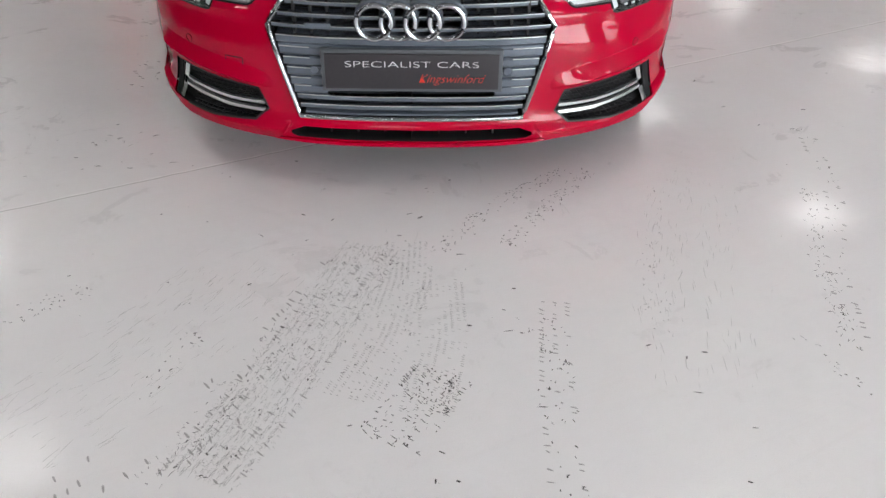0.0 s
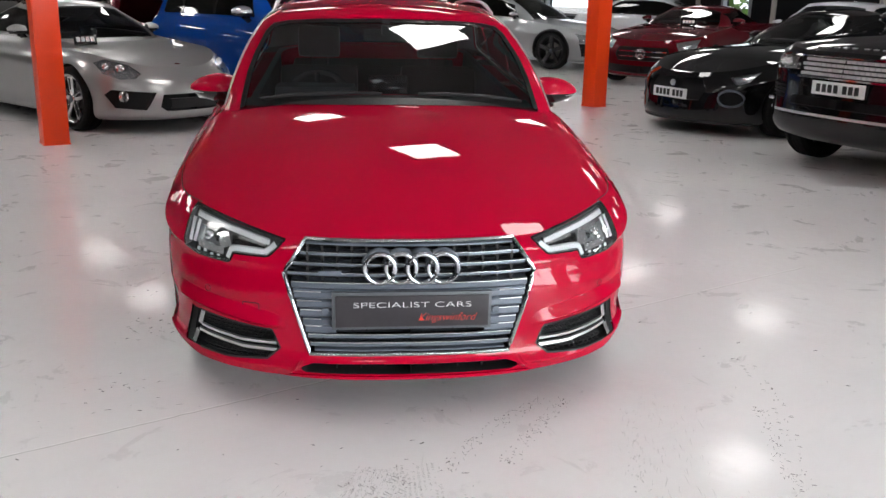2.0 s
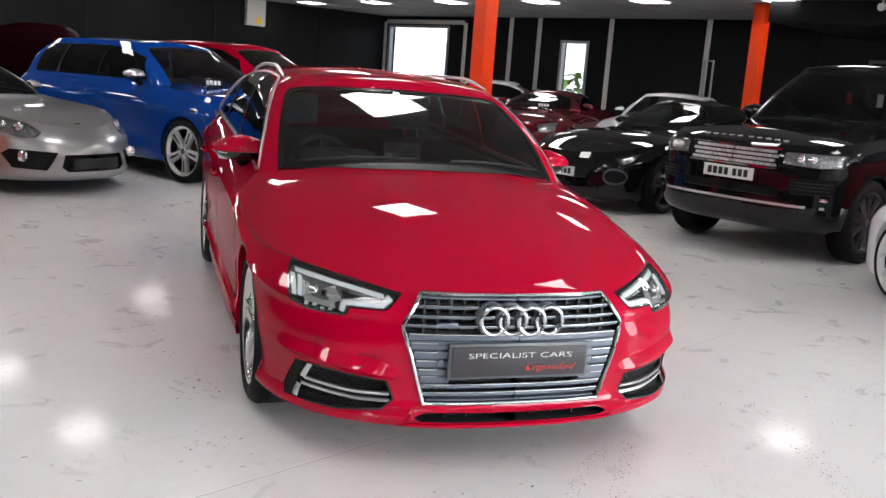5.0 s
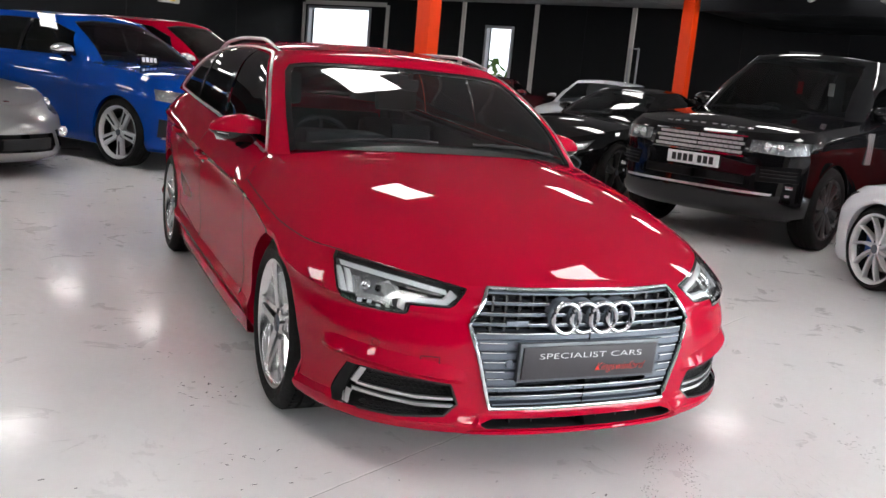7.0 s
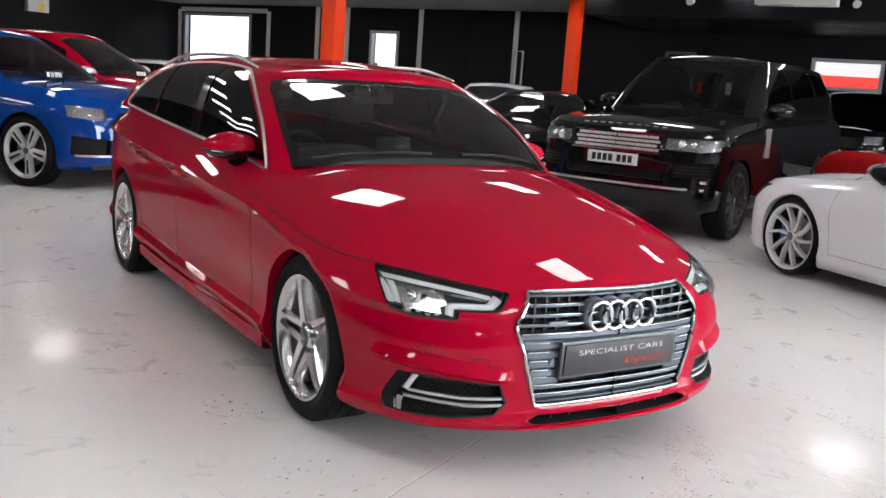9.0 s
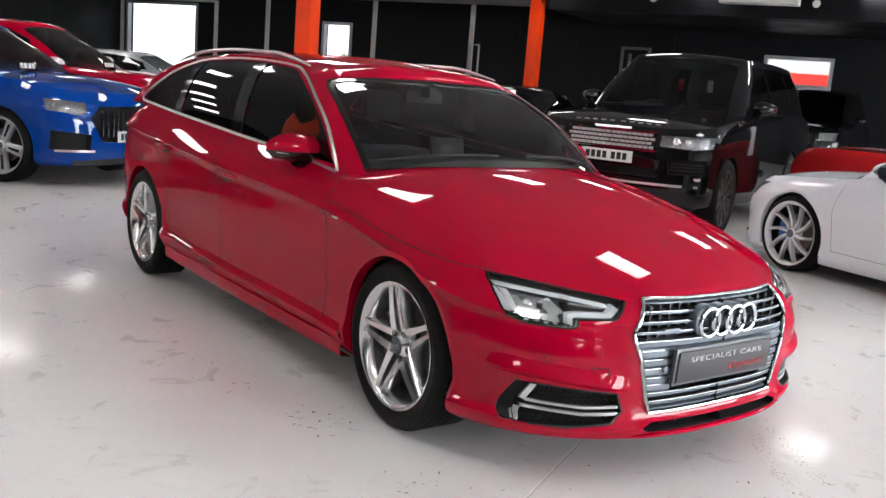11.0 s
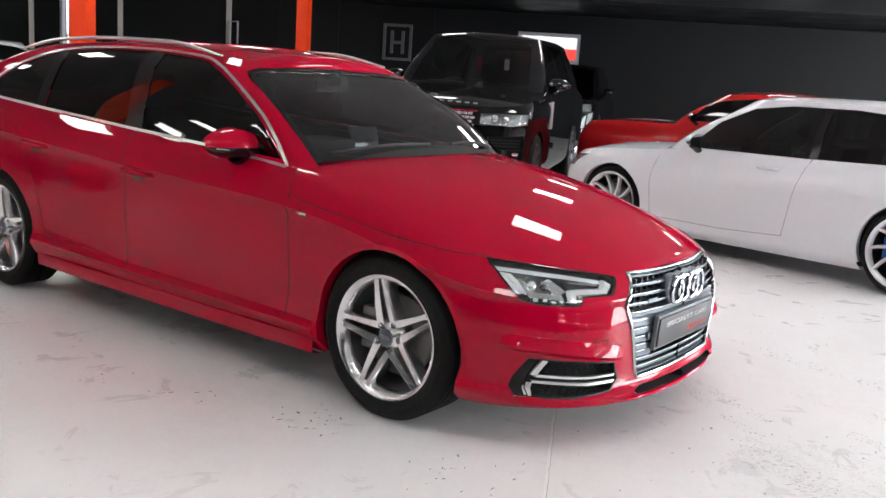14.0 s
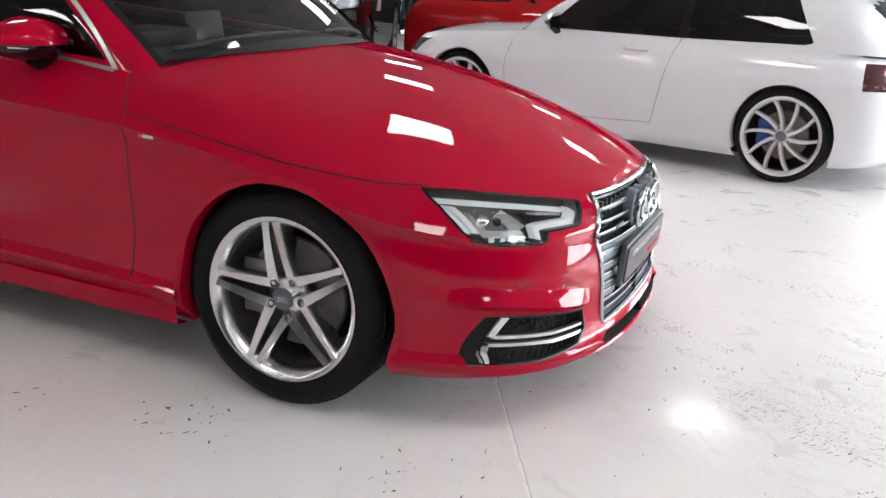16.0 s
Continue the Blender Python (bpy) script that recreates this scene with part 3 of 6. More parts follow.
def outline(w, f, cf, nf, r, cr, nr, a, a1=0.36, a2=0.76):
    """A point of half a plan outline: nose at a = 0, tail at a = 1."""
    if a <= a1:
        return quarter(w, f, cf, nf, a / a1)
    if a >= a2:
        x, y = quarter(w, 0, cr, nr, (1 - a) / (1 - a2))
        return x, r - y
    t = (a - a1) / (a2 - a1)
    return w, f + cf + (r - cr - f - cf) * t


class Shell:
    """The outer skin of a car: a lower body of stacked plan outlines, a bonnet, a glasshouse and a roof. Front at y = 0, facing -y."""

    def __init__(self, length, half, sec, nose, tail, top, low, crown, cf, nf, cr, nr, g_front, g_rear, g_half, g_cf, g_nf, g_cr, g_nr, roof, roof_crown, cowl, na=84, nv=26, barrel=0.025, deck=None, crease=0.0, ledge=None, square=0.0, flare=(), fill=0.0, centre=None):
        self.crease, self.square, self.flare = crease, square, flare
        self.full = pchip([(0, 0.2), (0.2, 1.0), (0.6, 1.0), (0.82, 0.0), (1, 0.0)])
        self.fill, self.centre = fill, centre
        self.ledge = ledge
        self.L, self.W, self.na, self.nv = length, half, na, nv
        self.sec, self.nose, self.tail, self.top, self.low, self.crown = map(pchip, (sec, nose, tail, top, low, crown))
        self.gf, self.gr, self.gw, self.roof = map(pchip, (g_front, g_rear, g_half, roof))
        self.cf, self.nf, self.cr, self.nr = cf, nf, cr, nr
        self.gcf, self.gnf, self.gcr, self.gnr = g_cf, g_nf, g_cr, g_nr
        self.roof_crown, self.cowl, self.barrel, self.deck = roof_crown, cowl, barrel, deck

    def body(self, a, v):
        x, y = outline(self.W * self.sec(v), self.nose(v), self.cf, self.nf + self.fill * self.full(v), self.L - self.tail(v), self.cr, self.nr, a)
        x *= 1 - self.barrel * ((y - self.L * 0.5) / (self.L * 0.5)) ** 2
        lo = self.low(y)
        z = lo + v * (self.top(y) - lo)
        for cy, cz, r, much in self.flare:
            d = max(0.0, min(1.0, 1 - (math.hypot(y - cy, z - cz) - r) / 0.15))
            x += much * d * d * (3 - 2 * d) * min(1.0, max(0.0, (x - 0.5 * self.W) / (0.3 * self.W)))
        if self.ledge and y < 1.2:
            y -= self.ledge(x, y, z)
        return Vector((x, y, z))

    def edge(self, y):
        """Half width of the upper rim at y."""
        lo, hi = 0.0, 0.56
        if y > self.body(0.56, 1).y:
            lo, hi = 0.56, 1.0
        for _ in range(30):
            m = (lo + hi) / 2
            if self.body(m, 1).y < y:
                lo = m
            else:
                hi = m
        return max(0.02, self.body(lo, 1).x)

    def bonnet(self, x, y):
        e = self.edge(y)
        t = min(1.0, abs(x) / e)
        ridge = self.crease * max(0.0, 1 - max(0.0, t - 7 / 12) / 0.2) * min(1.0, max(0.0, (y - 0.1) / 0.3))
        if self.centre and y < 1.36:
            z = self.centre(y) if y > 0.12 else self.top(y)
            return z - (z - self.top(y)) * t ** 2.4 + ridge
        return self.top(y) + (self.crown(y) * (1 - t ** (2.1 + self.square * min(1.0, max(0.0, (0.95 - y) / 0.6)))) + ridge) * min(1.0, (e / (0.8 * self.W)) ** 2)

    def green(self, a, v):
        x, y = outline(self.gw(v), self.gf(v), self.gcf, self.gnf, self.gr(v), self.gcr, self.gnr, a)
        base = self.bonnet(x, y) - 0.006
        return Vector((x, y, base + v * (self.roof(y) - base)))

    def build(self):
        na, nv = self.na, self.nv
        low = grid([[self.body(i / na, v / nv) for v in range(nv + 1)] for i in range(na + 1)])
        rows = []
        ends = [i / na for i in range(na + 1) if self.body(i / na, 1).y < self.cowl]
        for a in ends[1:]:
            p = self.body(a, 1)
            rows.append([Vector((p.x * t / 24, p.y, self.bonnet(p.x * t / 24, p.y))) for t in range(25)])
        p0 = self.body(0, 1)
        hood = grid([[Vector((0, p0.y, p0.z))] * 25] + rows)
        if self.deck:
            back = []
            for i in range(na + 1):
                p = self.body(i / na, 1)
                if p.y > self.deck:
                    back.append([Vector((p.x * t / 8, p.y, self.bonnet(p.x * t / 8, p.y))) for t in range(9)])
            deck = grid(back)
        else:
            deck = bmesh.new()
        bmesh.ops.remove_doubles(hood, verts=list(hood.verts), dist=1e-5)
        shelf = grid([[self.body(i / na, 1), self.body(i / na, 1) * 1.0 - Vector((min(0.10, self.body(i / na, 1).x), 0, -0.004))] for i in range(na + 1) if self.body(i / na, 1).y > self.cowl - 0.12 and i / na < 0.99])
        gv = 16
        green = grid([[self.green(i / na, v / gv) for v in range(gv + 1)] for i in range(na + 1)])
        rr = []
        for i in range(na + 1):
            p = self.green(i / na, 1)
            k = min(1.0, p.x / (0.9 * self.gw(1)))
            rr.append([Vector((p.x * t / 8, p.y, p.z + self.roof_crown * (1 - (t / 8) ** 2) * k * k)) for t in range(9)])
        roof = grid(rr)
        bmesh.ops.remove_doubles(roof, verts=list(roof.verts), dist=1e-5)
        return low, hood, shelf, green, roof, deck


def circle(cy, cz, r, n=26, squash=1.0):
    return [(cy + r * math.cos(2 * math.pi * k / n), cz + r * squash * math.sin(2 * math.pi * k / n)) for k in range(n)]


def tree_of(*bms):
    from_all = bmesh.new()
    for b in bms:
        me = bpy.data.meshes.new("tmp")
        b.to_mesh(me)
        from_all.from_mesh(me)
        bpy.data.meshes.remove(me)
    from_all.normal_update()
    t = BVH.FromBMesh(from_all)
    from_all.free()
    return t


def wheel(parent, at, side, r=0.326, rim=0.245, wide=0.235, style="twin", spokes=5, alloy=None, caliper=None, turn=0.0, seg=56, steer=0.0):
    """A wheel whose outer face looks along -x (side -1) or +x (side 1)."""
    alloy = alloy or ALLOY
    w = new("wheel")
    w.parent = parent
    w.matrix_local = pose(*at, 0, 0, steer) @ (Matrix.Identity(4) if side < 0 else pose(0, 0, 0, 0, 0, 180))
    h = wide
    ty = bmesh.new()
    lathe(ty, [(rim + 0.004, 0.012), (rim + 0.014, 0.002), ((rim + r) / 2, -0.006), (r - 0.022, 0.004), (r - 0.008, 0.018), (r - 0.0015, 0.04), (r, 0.06), (r - 0.008, 0.064), (r - 0.008, 0.070), (r, 0.073), (r, h * 0.48), (r - 0.009, h * 0.485), (r - 0.009, h * 0.53), (r, h * 0.535), (r, h - 0.06), (r - 0.008, h - 0.03), (r - 0.03, h), (rim, h - 0.01)], seg)
    part("tyre", ty, RUBBER, w, "black rubber tyre", 40)
    if style != "far":
        tr = bmesh.new()
        nblk = 70
        for k in range(nblk):
            th = 2 * math.pi * k / nblk
            for x0, x1 in ((0.030, 0.060), (h - 0.060, h - 0.03)):
                box(tr, x0, x1, -0.0105, 0.0105, r - 0.008, r - 0.0004, m=Matrix.Rotation(th, 4, "X"))
        part("tread", tr, RUBBER, w)["kind"] = "stuff"
    rb = bmesh.new()
    lathe(rb, [(rim - 0.027, 0.05), (rim - 0.024, 0.03), (rim - 0.014, 0.014), (rim - 0.005, 0.006), (rim + 0.004, 0.004), (rim + 0.006, 0.014)], seg)
    part("rim", rb, alloy, w, "", 50)
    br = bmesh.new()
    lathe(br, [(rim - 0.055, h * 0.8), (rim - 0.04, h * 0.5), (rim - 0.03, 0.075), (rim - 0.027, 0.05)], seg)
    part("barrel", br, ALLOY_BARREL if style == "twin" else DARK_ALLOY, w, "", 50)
    bk = bmesh.new()
    lathe(bk, [(rim - 0.03, h * 0.8), (0.01, h * 0.8)], 32)
    part("wheel_well_plate", bk, VOID, w)
    dk = bmesh.new()
    lathe(dk, [(0.16, 0.115), (0.165, 0.11), (0.165, 0.1), (0.16, 0.095), (0.075, 0.095), (0.07, 0.075), (0.02, 0.075)], 40)
    part("brake_disc", dk, BRAKE, w)
    if style != "far":
        cp = bmesh.new()
        box(cp, 0.075, 0.13, 0.09, 0.175, -0.085, 0.085, 0.012)
        part("brake_caliper", cp, caliper or BRAKE, w)
    for k in range(spokes):
        th = Matrix.Rotation(2 * math.pi * k / spokes + turn, 4, "X")
        sp = bmesh.new()
        if style == "twin":
            for s in (-1, 1):
                rows = []
                for q in range(9):
                    t = q / 8
                    rad = 0.040 + (rim - 0.012 - 0.040) * t
                    off = s * (0.0335 - 0.0175 * t)
                    wd = 0.0195 - 0.0080 * t + 0.004 * max(0, t - 0.85) * 6
                    x0 = 0.030 - 0.008 * math.sin(math.pi * t * 0.7) - 0.012 * t
                    o, i = off + s * wd, off - s * wd
                    rows.append([Vector((x0 + 0.06, o + s * 0.004, rad)), Vector((x0 + 0.010, o, rad)), Vector((x0 + 0.000, o - s * 0.005, rad)), Vector((x0 + 0.006, i + s * 0.003, rad)), Vector((x0 + 0.04, i, rad))])
                sp = merged(sp, grid(rows))
        else:
            wd0, wd1, lean = {"multi": (0.013, 0.011, 0.32), "five": (0.034, 0.052, 0.0), "far": (0.032, 0.04, 0.0)}[style]
            rows = []
            for q in range(5):
                t = q / 4
                rad = 0.04 + (rim - 0.02 - 0.04) * t
                ang = lean * t
                wd = wd0 + (wd1 - wd0) * t
                x0 = 0.03 - 0.016 * t
                ca, sa = math.cos(ang), math.sin(ang)
                rows.append([Vector((x0 + dx, rad * sa + d * ca, rad * ca - d * sa)) for dx, d in ((0.04, -wd * 1.1), (0.006, -wd), (0, -wd * 0.7), (0, wd * 0.7), (0.006, wd), (0.04, wd * 1.1))])
            sp = merged(sp, grid(rows))
            if style == "five" and spokes == 5:
                slot = grid([[Vector((0.030 - 0.016 * q - 0.0012, d, 0.04 + (rim - 0.06) * q)) for d in (-0.008 - 0.008 * q, 0.008 + 0.008 * q)] for q in (0.25, 0.55, 0.9)])
                bmesh.ops.transform(slot, matrix=th, verts=list(slot.verts))
                part("spoke_slot", slot, VOID, w)
        bmesh.ops.transform(sp, matrix=th, verts=list(sp.verts))
        bmesh.ops.recalc_face_normals(sp, faces=list(sp.faces))
        part("spoke", sp, alloy, w)
    hb = bmesh.new()
    lathe(hb, [(0.075, 0.085), (0.070, 0.06), (0.048, 0.036), (0.036, 0.026), (0.034, 0.022)], 40)
    part("hub", hb, alloy, w)
    hc = bmesh.new()
    lathe(hc, [(0.034, 0.026), (0.033, 0.018), (0.028, 0.015), (0.001, 0.0145)], 32)
    cap = part("hub_cap", hc, GRILLE_GREY, w, "dark grey hub cap")
    if style != "far":
        for k in range(5):
            b = bmesh.new()
            th = 2 * math.pi * (k + 0.5) / 5 + turn
            lathe(b, [(0.013, 0.04), (0.0115, 0.030), (0.008, 0.029), (0.0079, 0.04)], 12, pose(0, 0.054 * math.cos(th + math.pi / 2), 0.054 * math.sin(th + math.pi / 2)))
            part("bolt", b, LAMP_DARK, w)
    if style == "twin":
        for k in range(4):
            t = bmesh.new()
            c = (k - 1.5) * 0.0095
            tube(t, [(0.0135, c + 0.0065 * math.cos(q * math.pi / 8), 0.0065 * math.sin(q * math.pi / 8)) for q in range(16)], 0.0012, 6, True)
            part("ring", t, CHROME, cap)
    return w


def seat(parent, x, y, z=0.28, lab=""):
    s = new("seat")
    s.parent = parent
    s.matrix_local = pose(x, y, z)
    part("cushion", box_bm(-0.25, 0.25, -0.25, 0.27, 0.0, 0.2, 0.05), LEATHER, s)
    part("backrest", box_bm(-0.24, 0.24, -0.07, 0.07, 0.0, 0.62, 0.06, m=pose(0, 0.3, 0.12, -14)), LEATHER, s)
    part("headrest", box_bm(-0.13, 0.13, -0.045, 0.045, 0.0, 0.19, 0.04, m=pose(0, 0.47, 0.77, -10)), LEATHER, s)
    for q in (-0.05, 0.05):
        part("headrest_post", tube(bmesh.new(), [(q, 0.44, 0.70), (q, 0.465, 0.80)], 0.006), CHROME, s)


def interior(parent, y_dash, y_seat, half, z, rear=True, drive=-1):
    d = grid([[Vector((x * half, y_dash - 0.42 + 0.14 * abs(x) ** 2 + t * (0.62 - 0.14 * x * x), z - 0.05 + 0.05 * math.sin(t * math.pi * 0.9) - 0.30 * max(0, t - 0.82) / 0.18)) for t in [k / 10 for k in range(11)]] for x in [k / 10 for k in range(-10, 11)]])
    part("dashboard", d, CABIN, parent)
    part("binnacle", box_bm(-0.2, 0.2, -0.12, 0.1, -0.02, 0.07, 0.03, m=pose(drive * 0.36, y_dash + 0.05, z)), CABIN, parent)
    part("screen", box_bm(-0.1, 0.1, -0.01, 0.01, 0, 0.11, 0.006, m=pose(0, y_dash + 0.02, z + 0.01, -12)), GLOSS_BLACK, parent)
    sw = bmesh.new()
    tube(sw, [(0.18 * math.cos(k * math.pi / 16), 0.18 * math.sin(k * math.pi / 16), 0) for k in range(32)], 0.016, 8, True)
    for k in (0, 180, 270):
        c, s = math.cos(radians(k)), math.sin(radians(k))
        tube(sw, [(0.05 * c, 0.05 * s, -0.01), (0.17 * c, 0.17 * s, 0)], 0.014, 6)
    box(sw, -0.07, 0.07, -0.06, 0.06, -0.03, 0.01, 0.02)
    o = part("steering_wheel", sw, CABIN, parent)
    o.matrix_local = pose(drive * 0.36, y_dash + 0.33, z - 0.06, 65 - 180, 0, 0)
    for s in (-0.37, 0.37):
        seat(parent, s, y_seat)
    if rear:
        part("rear_seat", merged(box_bm(-0.6, 0.6, y_seat + 0.75, y_seat + 1.15, 0.28, 0.46, 0.05), box_bm(-0.58, 0.58, -0.07, 0.07, 0, 0.6, 0.06, m=pose(0, y_seat + 1.22, 0.4, -16))), LEATHER, parent)
    part("cabin_floor", box_bm(-half, half, y_dash - 0.4, y_seat + 1.45, 0.2, 0.24), CABIN, parent)


def mirror(parent, x, y, z, side, paint_m, size=1.0):
    """A door mirror: painted cap, dark foot, glass."""
    m = new("door_mirror")
    m.parent = parent
    m.matrix_local = pose(side * x, y, z) @ Matrix.Scale(size, 4)
    rows = []
    for q in range(9):
        t = q / 8
        xx = side * (0.205 * t)
        k = max(0.16, (1 - (t * 0.98) ** 2.2) ** 0.6) * (0.82 + 0.18 * min(1, t * 3))
        row = []
        for p in range(15):
            th = math.pi * (p / 14)
            row.append(Vector((xx, 0.055 - 0.125 * math.sin(th) ** 0.8 * k, 0.012 + (0.078 if p < 7 else 0.060) * k * math.cos(th) + 0.012 * t)))
        rows.append(row)
    g = grid(rows)
    bmesh.ops.recalc_face_normals(g, faces=list(g.faces))
    low_part = split(g, [(-1, -0.2), (1, -0.2), (1, 0.016), (-1, 0.016)], "front")
    part("cap", g, paint_m, m)
    part("lower_shell", low_part, GLOSS_BLACK, m)
    gl = bmesh.new()
    vs = [gl.verts.new((side * (0.005 + 0.185 * a), 0.052, 0.014 + 0.055 * b * (1 - 0.25 * a))) for a, b in ((0, -1), (0, 1), (0.9, 0.95), (1, 0), (0.9, -0.9))]
    gl.faces.new(vs)
    part("mirror_glass", gl, CHROME, m)
    ft = bmesh.new()
    tube(ft, [(-side * 0.065, 0.045, -0.115), (-side * 0.015, 0.03, -0.080), (side * 0.035, 0.02, -0.045), (side * 0.08, 0.005, -0.022)], [0.042, 0.040, 0.042, 0.036], 12, flat=0.75)
    ln = bmesh.new()
    tube(ln, [(side * (0.205 * q / 8), 0.052 - 0.113 * max(0.16, (1 - (q / 8 * 0.98) ** 2.2) ** 0.6) * (0.82 + 0.18 * min(1, q / 8 * 3)), 0.003 + 0.008 * q / 8) for q in range(8)], 0.0025, 6)
    part("bright_line", ln, SATIN, m)
    part("foot", ft, GLOSS_BLACK, m)
    return m


def plate(parent, at, w, h, m_face, bars, rim=None, tilt=0):
    p = new("number_plate")
    p.parent = parent
    p.matrix_local = pose(*at, tilt)
    part("backing", box_bm(-w / 2, w / 2, -0.004, 0.004, -h / 2, h / 2, 0.002), m_face, p)
    if rim:
        part("plate_surround", box_bm(-w / 2 - 0.012, w / 2 + 0.012, 0.003, 0.02, -h / 2 - 0.012, h / 2 + 0.012, 0.005), rim, p)
    for x0, x1 in bars:
        part("printed_bar", box_bm(x0, x1, -0.0065, -0.0045, -h * 0.3, h * 0.3), INK_BLACK, p)
    return p


PLATE_BARS = [(-0.215 + k * 0.058 + (0.03 if k > 3 else 0), -0.215 + k * 0.058 + 0.042 + (0.03 if k > 3 else 0)) for k in range(7)]


def car(name, label, category, where, shell, paint_m, arches, dlo, pillars, ws, rw, front_cuts, doors=(), trims=(), wheels=None, cabin=None, mirrors=None, sill=None, glass=None, lip=0.0, lid=None, screen_glass=None, hood_open=None, group="", belt=CHROME, roof_m=None):
    """Builds a car: skin with cut-outs, glass, seams, wheels and cabin. Half-side polygons are mirrored."""
    root = empty(name, label, category, where, group)
    low, hood, shelf, green, roof, deck = shell.build()
    for b in (low, hood, shelf, green, roof, deck):
        bmesh.ops.recalc_face_normals(b, faces=list(b.faces))
    for b, ref in ((low, lambda f: f.normal.x), (green, lambda f: f.normal.x), (hood, lambda f: f.normal.z), (roof, lambda f: f.normal.z), (shelf, lambda f: f.normal.z), (deck, lambda f: f.normal.z)):
        b.normal_update()
        if len(b.faces) and sum(ref(f) * f.calc_area() for f in b.faces) < 0:
            bmesh.ops.reverse_faces(b, faces=list(b.faces))
    tree = tree_of(low, hood, green, roof, shelf)
    if lid:
        up = split(low, lid, "side", lambda c: c.x > 0.05)
        hood = merged(hood, up)
        bmesh.ops.remove_doubles(hood, verts=list(hood.verts), dist=3e-4)
    cuts = {}
    for key, poly, depth in front_cuts:
        cuts[key] = split(low, poly, "front", lambda c: c.y < depth)
    for cy, cz, r in arches:
        split(low, circle(cy, cz, r), "side", lambda c: c.x > 0.3 * shell.W).free()
        for side in (1, -1):
            rows, lipr = [], []
            for k in range(25):
                th = math.pi * (-0.12 + 1.24 * k / 24)
                y, z = cy + r * math.cos(th), cz + r * math.sin(th)
                hit = tree.ray_cast(Vector((3, y, z)), Vector((-1, 0, 0)))[0]
                if hit is None:
                    continue
                rows.append([Vector((side * (hit.x - 0.004), y, z)), Vector((side * (hit.x - 0.30), y, z))])
                y2, z2 = cy + (r - 0.016) * math.cos(th), cz + (r - 0.016) * math.sin(th)
                lipr.append([Vector((side * (hit.x + 0.0005), cy + (r + 0.007) * math.cos(th), cz + (r + 0.007) * math.sin(th))), Vector((side * (hit.x + 0.002 + lip), y, z)), Vector((side * (hit.x - 0.001 + lip), y2, z2)), Vector((side * (hit.x - 0.05), y2, z2))])
            if len(rows) > 2:
                part("arch_liner", grid(rows), VOID, root)
                part("arch_lip", grid(lipr), paint_m if lip < 0.02 else TRIM_BLACK, root)
    g = glass or GLASS
    ws_bm = split(green, ws[0], "front", ws[1])
    rw_bm = split(green, rw[0], "front", rw[1]) if rw else bmesh.new()
    side_bm = split(green, dlo, "side", lambda c: c.x > 0.25)
    black = [split(side_bm, p, "side") for p in pillars]
    if cabin:
        lining = merged(shifted(green, inset=0.022), shifted(roof, z=-0.028), shifted(shelf, x=-0.03, z=-0.012))
        part("cabin_lining", both(lining), CABIN, root, "dark grey cabin lining")
        y0, y1 = cabin[0] - 0.3, min(cabin[1] + 1.6, shell.L - 0.4)
        door = grid([[Vector((shell.edge(y) - 0.03 - 0.03 * q, y, shell.top(y) - 0.01 - 0.5 * q)) for q in (0, 0.15, 0.5, 1)] for y in [y0 + (y1 - y0) * k / 14 for k in range(15)]])
        part("door_lining", both(door), CABIN, root)
    # skin
    for key, b, m in (("lower_body", low, paint_m), ("roof_panel", roof, roof_m or paint_m), ("roof_frame", green, paint_m), ("belt_shelf", shelf, paint_m)):
        part(key, both(b), m, root, sharp=27 if lid and key == "lower_body" else 35)
    if len(deck.faces):
        part("boot_lid", both(deck), paint_m, root)
    else:
        deck.free()
    both(hood)
    calm = [v for v in hood.verts if not v.is_boundary]
    for _ in range(8 if lid else 2):
        bmesh.ops.smooth_vert(hood, verts=calm, factor=0.5, use_axis_x=True, use_axis_y=True, use_axis_z=True)
    hb = part("bonnet", hood, paint_m, root, sharp=62 if lid else 35)
    if hood_open:
        (hy, hz), ang = hood_open
        hb.matrix_local = pose(0, hy, hz, -ang) @ pose(0, -hy, -hz)
        part("engine_bay", box_bm(-0.6, 0.6, 0.35, hy - 0.1, 0.5, hz - 0.25, 0.03), VOID, root)
    part("windscreen", both(shifted(ws_bm, inset=0.003)), screen_glass or SCREEN_GLASS, root, "large raked windscreen")
    ws_bm.free()
    if len(rw_bm.faces):
        part("rear_window", both(shifted(rw_bm, inset=0.003)), g, root)
    rw_bm.free()
    for s in (1, -1):
        b = shifted(side_bm, inset=0.004)
        part("side_window", b if s > 0 else flip(b), g, root, "dark tinted side glass")
        for k in black:
            b = shifted(k, inset=-0.001)
            part("window_pillar", b if s > 0 else flip(b), GLOSS_BLACK, root)
    side_bm.free()
    for k in black:
        k.free()
    # seams, trims
    for s in (1, -1):
        for key, pts, view, width, lift, m in trims:
            b = ribbon(tree, pts, view, width, lift, start=-1.0 if view == "front" else 3.0, way=1 if view == "front" else -1)
            if len(b.faces):
                part(key, b if s > 0 else flip(b), m, root)
        for pts in doors:
            b = ribbon(tree, pts, "side", 0.0042 if lid else 0.003, 0.0006)
            if len(b.faces):
                part("door_gap", b if s > 0 else flip(b), VOID, root)
    part("underbody", box_bm(-shell.W * 0.80, shell.W * 0.80, 0.55, shell.L - 0.55, shell.low(shell.L / 2) + 0.015, shell.low(shell.L / 2) + 0.14, 0.02), VOID, root)
    for (y, r, rimr, wide, xo), opts in wheels:
        for s in (-1, 1):
            wheel(root, (s * xo, y, r), s, r, rimr, wide, **opts)
